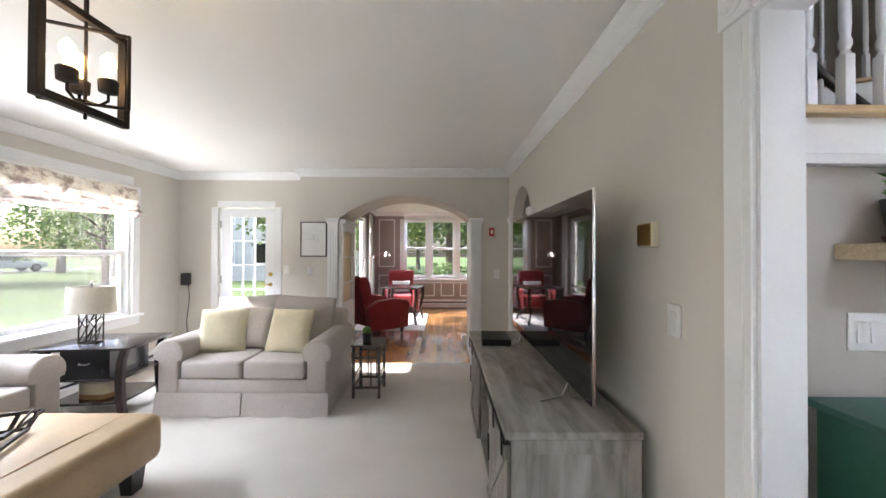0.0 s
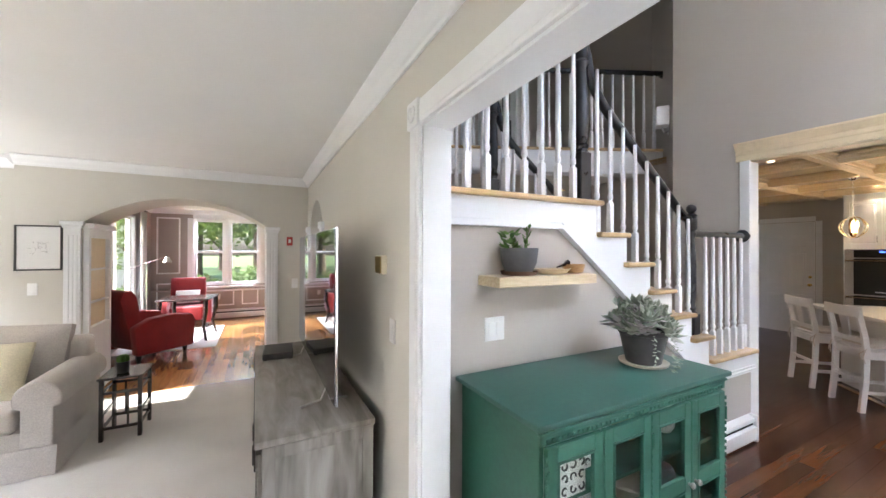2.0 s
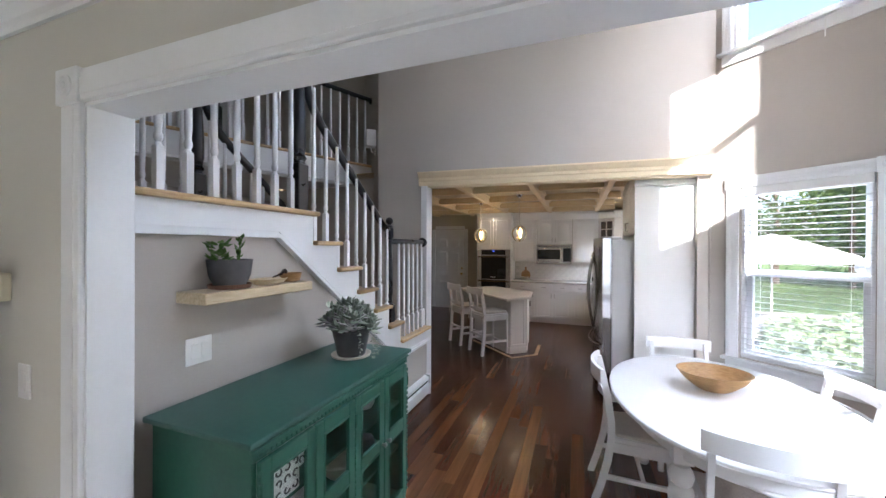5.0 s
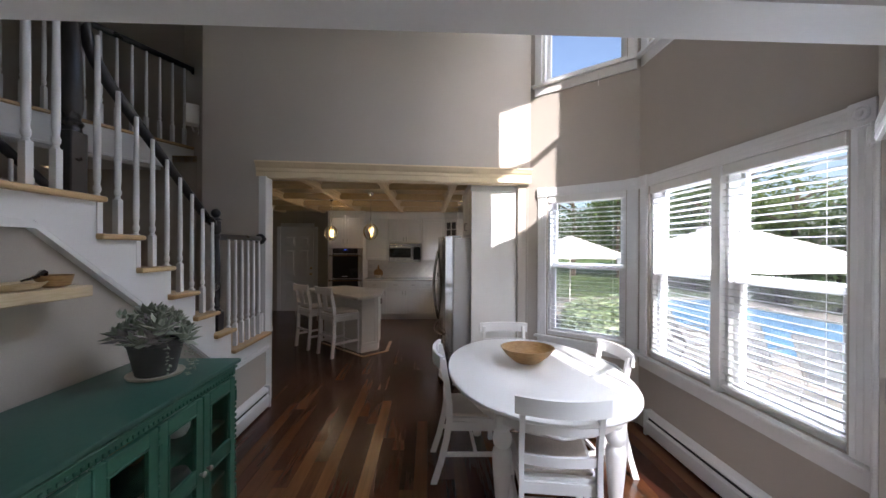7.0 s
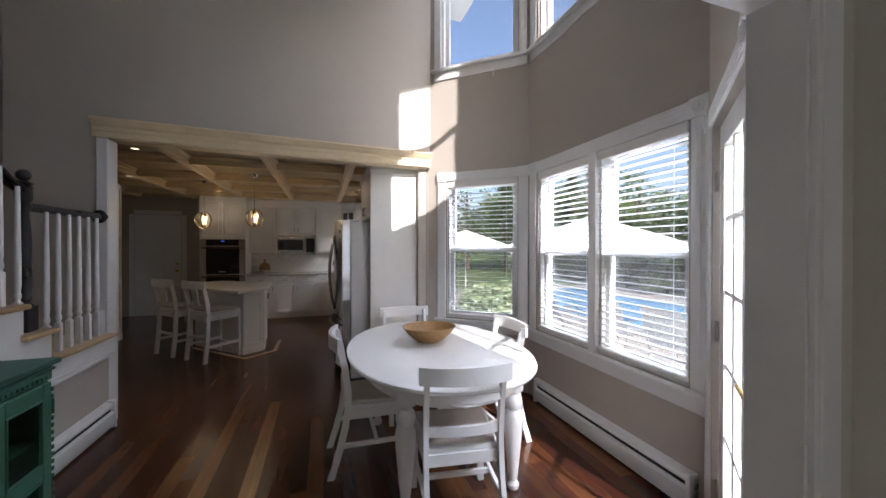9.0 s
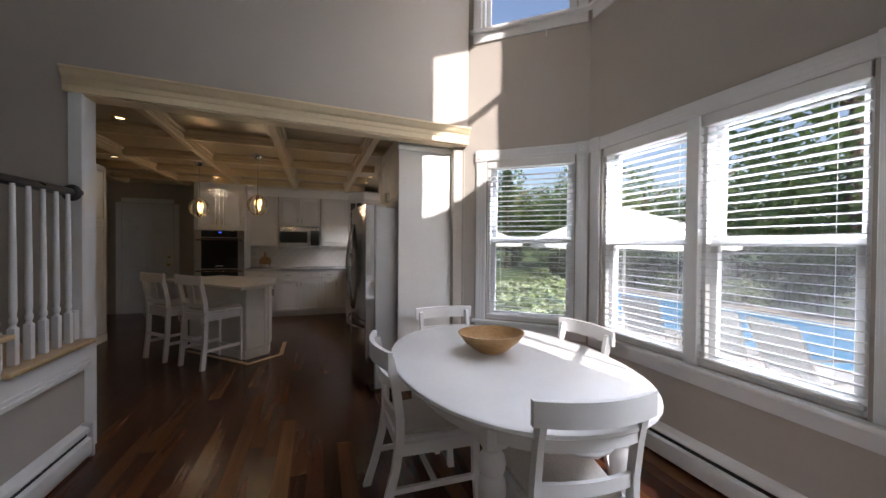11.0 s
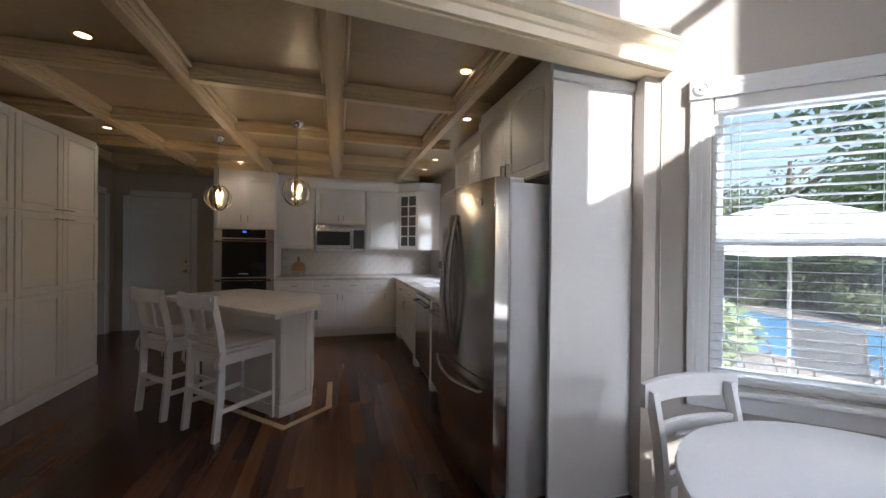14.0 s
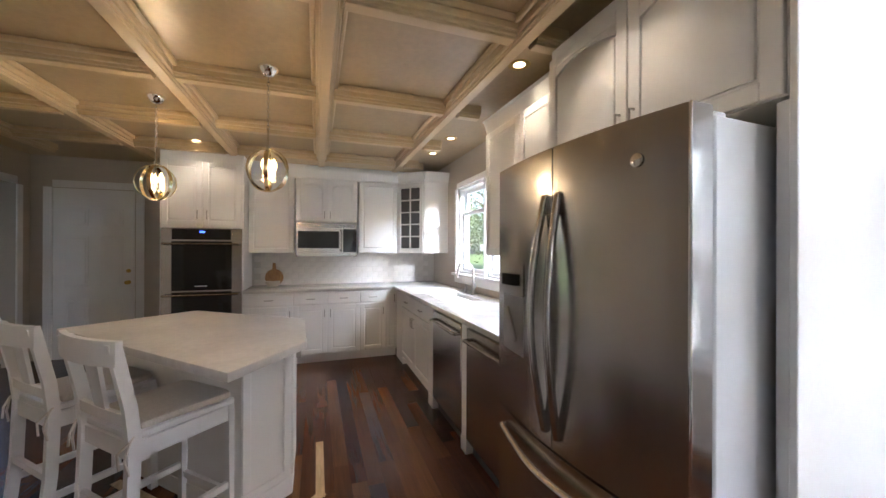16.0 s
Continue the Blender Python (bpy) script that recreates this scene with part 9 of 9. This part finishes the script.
def crown(bm, c, rx, ry, rz, n, size, seed, lumps=9):
    """Many small leaves in uneven clumps."""
    rnd = random.Random(seed)
    cl = []
    for _ in range(lumps):
        v = Vector((rnd.gauss(0, 1), rnd.gauss(0, 1), rnd.gauss(0, 1))).normalized() * rnd.uniform(0.35, 0.85)
        cl.append((Vector((c[0] + v.x * rx, c[1] + v.y * ry, c[2] + v.z * rz)), rnd.uniform(0.35, 0.6)))
    for _ in range(n):
        q, r = cl[rnd.randrange(len(cl))]
        v = Vector((rnd.gauss(0, 1), rnd.gauss(0, 1), rnd.gauss(0, 1))).normalized() * rnd.uniform(0.55, 1.05) * r
        p = q + Vector((v.x * rx, v.y * ry, v.z * rz))
        a = Vector((rnd.gauss(0, 1), rnd.gauss(0, 1), rnd.gauss(0, 0.6))).normalized()
        b = a.orthogonal().normalized()
        s = size * rnd.uniform(0.6, 1.4)
        vs = [bm.verts.new(p + a * s), bm.verts.new(p + b * s * 0.55), bm.verts.new(p - a * s), bm.verts.new(p - b * s * 0.55)]
        bm.faces.new(vs)
    return bm


def tree(m, h, r, label, mat, seed, leaf_n=3600, size=0.13):
    t = thing("tree", m, label, "tree", "trees round the garden")
    rnd = random.Random(seed)
    bm = bmesh.new()
    tube(bm, [(0, 0, -0.1), (0.05, 0.02, h * 0.2), (0.0, 0.1, h * 0.45), (0.1, 0.0, h * 0.8)], 0.2, 8, [0.05 * h * 0.6, 0.04 * h * 0.6, 0.03 * h * 0.6, 0.01 * h])
    for k in range(7):
        a = 0.9 * k
        z = h * (0.25 + 0.07 * k)
        tube(bm, [(0, 0.03, z), (r * 0.4 * math.cos(a), r * 0.4 * math.sin(a), z + h * 0.10), (r * 0.75 * math.cos(a), r * 0.75 * math.sin(a), z + h * 0.16)], 0.05, 6, [0.012 * h, 0.008 * h, 0.003 * h])
    part("trunk", bm, M_BARK, t)
    bm = bmesh.new()
    crown(bm, (0, 0, h * 0.58), r, r, h * 0.42, leaf_n, size, seed, 14)
    part("crown", bm, mat, t)
    return t


def conifer(m, h, r, label, seed, n=2600):
    t = thing("conifer", m, label, "tree", "trees round the garden")
    rnd = random.Random(seed)
    bm = bmesh.new()
    tube(bm, [(0, 0, -0.1), (0, 0, h * 0.95)], 0.1, 8, [0.16, 0.02])
    part("trunk", bm, M_BARK, t)
    bm = bmesh.new()
    for _ in range(n):
        u = rnd.random() ** 0.8
        z = h * (0.04 + 0.95 * u)
        tier = 0.75 + 0.25 * math.cos(u * 60)
        d = r * (1 - u) * tier * rnd.uniform(0.45, 1.0)
        a = rnd.uniform(0, 6.28)
        p = Vector((d * math.cos(a), d * math.sin(a), z - 0.15 * d))
        w = Vector((math.cos(a + rnd.uniform(-0.5, 0.5)), math.sin(a + rnd.uniform(-0.5, 0.5)), rnd.uniform(-0.5, 0.1))).normalized()
        s = rnd.uniform(0.10, 0.22)
        b = w.orthogonal().normalized()
        bm.faces.new([bm.verts.new(p - w * s), bm.verts.new(p + b * s * 0.35), bm.verts.new(p + w * s), bm.verts.new(p - b * s * 0.35)])
    part("crown", bm, M_PINE, t)
    return t


TL = "leafy green deciduous tree beyond the pool"
tA = tree(pose(-3.0, -17.0, GZ), 8.0, 3.2, TL, M_LEAF2, 1)
tB = tree(pose(2.0, -19.0, GZ), 9.0, 3.4, TL, M_LEAF, 2)
rnd = random.Random(21)
spots = []
for k in range(15):
    spots.append((-14 + 3.4 * k, -17.5 - rnd.uniform(0, 3.5)))
for k in range(7):
    spots.append((25 + rnd.uniform(0, 4), -15 + 4.2 * k))
for i, (x, y) in enumerate(spots):
    copy_thing(tA if i % 2 else tB, pose(x, y, GZ, 0, 0, rnd.uniform(0, 360)) @ Matrix.Scale(rnd.uniform(0.75, 1.05), 4))
copy_thing(tB, pose(6.6, -15.6, GZ, 0, 0, 140) @ Matrix.Scale(1.15, 4))
cA = conifer(pose(20.5, -16.5, GZ), 8.5, 1.9, "tall dark conifer at the garden's edge", 3)
for x, y, s in ((-9.8, -16.6, 0.9), (-12.5, -15.8, 0.8), (24.0, -13.2, 1.0)):
    copy_thing(cA, pose(x, y, GZ, 0, 0, 40 * x) @ Matrix.Scale(s, 4))


def shrub(m, rx, rz, mat, n, size, label, seed):
    t = thing("shrub", m, label, "shrub", "shrubs in the garden")
    bm = bmesh.new()
    for k in range(6):
        tube(bm, [(0, 0, -0.05), (rx * 0.5 * math.cos(k), rx * 0.5 * math.sin(k), rz * 0.9)], 0.012, 5)
    part("stems", bm, M_BARK, t)
    bm = bmesh.new()
    crown(bm, (0, 0, rz), rx, rx, rz, n, size, seed, 12)
    part("foliage", bm, mat, t)
    return t


shrub(pose(4.95, -2.72, GZ), 0.92, 0.62, M_SHRUB, 17000, 0.042, "pale flowering shrub outside the bay window", 31)
hA = shrub(pose(0.0, -14.0, GZ), 1.3, 1.0, M_LEAF, 1500, 0.10, "dense green hedge shrub behind the pool", 32)
for k in range(15):
    copy_thing(hA, pose(-8.0 + 2.0 * k, -13.6 - 0.4 * (k % 3), GZ, 0, 0, 70 * k))
wA = shrub(pose(7.5, -11.9, GZ), 0.7, 0.42, M_SHRUB, 900, 0.07, "white flowering shrub behind the pool", 33)
for x, y in ((4.6, -12.0), (10.0, -12.1), (1.6, -12.2), (13.5, -9.0)):
    copy_thing(wA, pose(x, y, GZ, 0, 0, 50 * x))
# dark rail fence behind the pool
t = thing("garden_fence", pose(0, 0, 0), "dark metal picket fence behind the pool", "fence")
for k in range(14):
    bm = bmesh.new()
    x = -8 + 2.0 * k
    box(bm, x - 0.03, -12.73, GZ, x + 0.03, -12.67, GZ + 1.25)
    part("post", bm, M_IRON, t, smooth=False)
for z in (0.15, 1.1):
    bm = bmesh.new()
    box(bm, -8, -12.72, GZ + z, 18, -12.69, GZ + z + 0.04)
    part("rail", bm, M_IRON, t, smooth=False)
bm = bmesh.new()
for k in range(220):
    x = -8 + 0.118 * k
    box(bm, x - 0.008, -12.712, GZ + 0.05, x + 0.008, -12.696, GZ + 1.2)
ob = part("pickets", bm, M_IRON, t, smooth=False)

# north garden seen from the library
for x, y, s in ((-3.6, 14.5, 0.7), (-0.6, 15.5, 0.85), (2.2, 14.8, 0.75), (-6.5, 17.5, 0.9), (5.0, 16.0, 0.9), (1.0, 19.5, 1.1), (-3.0, 20, 1.1)):
    copy_thing(tA if x < 0 else tB, pose(x, y, GZ, 0, 0, 33 * x) @ Matrix.Scale(s, 4))
for x, y in ((-2.6, 12.6), (-1.0, 12.9), (0.6, 12.5), (2.0, 12.8)):
    copy_thing(hA, pose(x, y, GZ, 0, 0, 50 * x) @ Matrix.Scale(0.8, 4))

# west garden: lawn, drive, street, trees, house across, parked car
bm = bmesh.new()
box(bm, -40, -40, GZ, -35, 60, GZ + 0.02)
setting("road", bm, M_ASPH, "grey asphalt street beyond the lawn")
# evergreens out of view, added to keep low sun off the living room carpet
shade_conifer = conifer(pose(-6.9, 2.75, GZ), 5.2, 1.45, "unseen dense dark evergreen, added to block sun from the living room", 7, 9000)
for yy in (1.55, 0.5, -0.6):
    copy_thing(shade_conifer, pose(-6.9, yy, GZ, 0, 0, 70 * yy))
# two more added to stop sun at the south window
for xx, yy, ss in ((-6.3, -1.95, 1.4), (-8.2, -2.4, 1.6)):
    copy_thing(shade_conifer, pose(xx, yy, GZ, 0, 0, 30 * yy) @ Matrix.Scale(ss, 4))
for yy in (2.6, 1.9, 0.9, -0.2):
    copy_thing(shade_conifer, pose(-8.4, yy, GZ, 0, 0, 50 * yy) @ Matrix.Scale(1.2, 4))
for x, y, s in ((-19.0, 20.0, 0.75), (-30.0, 18.0, 1.0), (-32, 30, 1.2), (-27.5, 40, 1.2), (-34, 8, 1.1), (-16, 34, 1.0), (-9, 36, 1.0), (-24, 26, 0.8), (-12.5, 42, 1.1), (-3.5, 40, 1.0)):
    copy_thing(tA if int(x) % 2 else tB, pose(x, y, GZ, 0, 0, 60 * y) @ Matrix.Scale(s, 4))


def house(m, label):
    t = thing("house", m, label, "house")
    bm = bmesh.new()
    box(bm, -5, -4, 0, 5, 4, 5.4)
    part("wall", bm, M_SIDING, t, smooth=False)
    bm = bmesh.new()
    prism(bm, [(-4.6, 5.4), (4.6, 5.4), (0, 8.2)], -5.4, 5.4, Matrix(((0, 0, 1, 0), (1, 0, 0, 0), (0, 1, 0, 0), (0, 0, 0, 1))))
    part("roof", bm, M_ROOF, t, smooth=False)
    for x in (-3.4, -1.2, 1.2, 3.4):
        for z in (1.0, 3.4):
            bm = bmesh.new()
            box(bm, x - 0.55, -4.06, z, x + 0.55, -3.98, z + 1.4)
            w = part("window", bm, M_TRIM, t, smooth=False)
            bm = bmesh.new()
            box(bm, x - 0.45, -4.08, z + 0.1, x + 0.45, -4.05, z + 1.3)
            part("pane", bm, M_BLACKGLASS, w, smooth=False)


house(pose(-11.5, 27.0, GZ, 0, 0, 12), "grey two-storey house with white windows across the lawn")


def parked_car(m):
    t = thing("parked_car", m, "white parked car on the street", "car")
    bm = bmesh.new()
    prism(bm, [(-2.2, 0.35), (2.2, 0.35), (2.25, 0.75), (1.3, 0.92), (0.7, 1.42), (-1.2, 1.45), (-1.9, 0.98), (-2.25, 0.9)], -0.85, 0.85, XZ, 0.06)
    part("body", bm, surface("white_car_paint", (0.75, 0.76, 0.78), 0.2, var=0.03, bump=0.0, coat=0.6), t)
    for s in (-0.86, 0.86):
        bm = bmesh.new()
        prism(bm, [(1.1, 0.95), (0.62, 1.35), (-1.1, 1.37), (-1.6, 0.98)], s - 0.01, s + 0.01, XZ)
        part("side_window", bm, M_BLACKGLASS, t, smooth=False)
        for x in (-1.4, 1.4):
            tmp = bmesh.new()
            lathe(tmp, [(0.33, -0.1), (0.34, -0.08), (0.34, 0.08), (0.33, 0.1)], seg=20)
            tmp.transform(Matrix.Translation((x, s * 0.94, 0.34)) @ Matrix.Rotation(radians(90), 4, "X"))
            w = part("wheel", tmp, M_BLACKPLASTIC, t)
            tmp = bmesh.new()
            lathe(tmp, [(0.2, -0.105), (0.2, 0.105)], seg=16)
            tmp.transform(Matrix.Translation((x, s * 0.94, 0.34)) @ Matrix.Rotation(radians(90), 4, "X"))
            part("rim", tmp, M_PEWTER, w)


parked_car(pose(-37.2, 30.7, GZ + 0.02, 0, 0, 80))
# porch post outside the glazed door
bm = bmesh.new()
box(bm, -3.42, 6.9, GZ, -3.26, 7.06, 2.6, 0.01)
tagged(link("porch_post", bm, surface("cream_porch_paint", (0.72, 0.66, 0.50), 0.6, var=0.06), True), "square cream porch post outside the door", "post")

# ================= floor boards and wall tiles, one by one =================
def boards(root, name, x0, x1, y0, y1, w, along_x, mat, parts_box, seed, lmin=0.5, lmax=1.5, z=0.0, skip=None):
    """Boards in staggered rows; those inside parts_box are parts, the rest one joined mesh."""
    rnd = random.Random(seed)
    far = bmesh.new()
    meshes = {}
    count = 0
    across0, across1, run0, run1 = (y0, y1, x0, x1) if along_x else (x0, x1, y0, y1)
    n = int((across1 - across0) / w)
    for i in range(n):
        a = across0 + i * w
        s = run0 - rnd.uniform(0, 0.6)
        while s < run1:
            L = round(rnd.uniform(lmin, lmax) / 0.1) * 0.1
            u0, u1 = max(s, run0), min(s + L, run1)
            s += L
            if u1 - u0 < 0.02:
                continue
            cx, cy = ((u0 + u1) / 2, a + w / 2) if along_x else (a + w / 2, (u0 + u1) / 2)
            if skip and skip(cx, cy):
                continue
            dz = rnd.uniform(-0.0002, 0.0002)
            sx, sy = (u1 - u0 - 0.001, w - 0.001) if along_x else (w - 0.001, u1 - u0 - 0.001)
            if count < 300 and parts_box[0] < cx < parts_box[1] and parts_box[2] < cy < parts_box[3]:
                key = round(u1 - u0, 3)
                if key not in meshes:
                    bm = bmesh.new()
                    box(bm, -sx / 2, -sy / 2, -0.012, sx / 2, sy / 2, 0)
                    ob = part(name, bm, mat, root, smooth=False)
                    meshes[key] = ob
                    ob.location = (cx, cy, z + dz)
                else:
                    share(name, meshes[key], Matrix.Translation((cx, cy, z + dz)), root)
                count += 1
            else:
                box(far, cx - sx / 2, cy - sy / 2, z - 0.012 + dz, cx + sx / 2, cy + sy / 2, z + dz)
    if len(far.verts):
        ob = part(name + "_rest", far, mat, root, smooth=False)
        ob["kind"] = "stuff"


fl = bpy.data.objects["floor_dining"]
def no_boards(x, y):
    """Under the stairs, and outside the bay and the kitchen wall."""
    if 1.83 < y < 2.6 and x < 3.2:
        return True
    if x > 3.45:
        return y < -1.06
    return y < -1.16 and (x < 0.85 - (y + 1.95) * 0.88 - 0.10 or x > 2.63 + (y + 1.95) * 0.88 + 0.10)


boards(fl, "floor_board", 0.06, 8.75, -1.98, 4.3, 0.095, True, M_CHERRY, (0.5, 6.4, -1.0, 1.66), 11, 0.6, 1.9, skip=no_boards)
fb = bpy.data.objects["floor_library"]
boards(fb, "floor_board", -2.6, 0.9, 5.2, 9.85, 0.083, False, M_OAKFLOOR, (-2.2, 0.2, 5.2, 8.5), 12)

# glazed tiles of the backsplash
wb = bpy.data.objects["wall_kitchen_back"]
first = None
for r in range(6):
    for c in range(18):
        y = 1.46 - 0.153 * c - (0.0765 if r % 2 else 0)
        if y - 0.15 < -0.98 or y > 1.49:
            continue
        m_ = Matrix.Translation((8.147 - 0.001 * ((r * 7 + c * 3) % 3), y - 0.076, 0.955 + 0.0765 * r))
        if first is None:
            bm = bmesh.new()
            box(bm, -0.006, -0.0745, -0.0365, 0.004, 0.0745, 0.0365, 0.002)
            first = part("tile", bm, M_TILE, wb, smooth=False)
            first.matrix_basis = m_
        else:
            share("tile", first, m_, wb)
bm = bmesh.new()
box(bm, 8.1455, -1.0, 0.915, 8.1495, 1.485, 1.345)
setting("trim_grout", bm, M_GROUT, "pale grout behind the tiles")
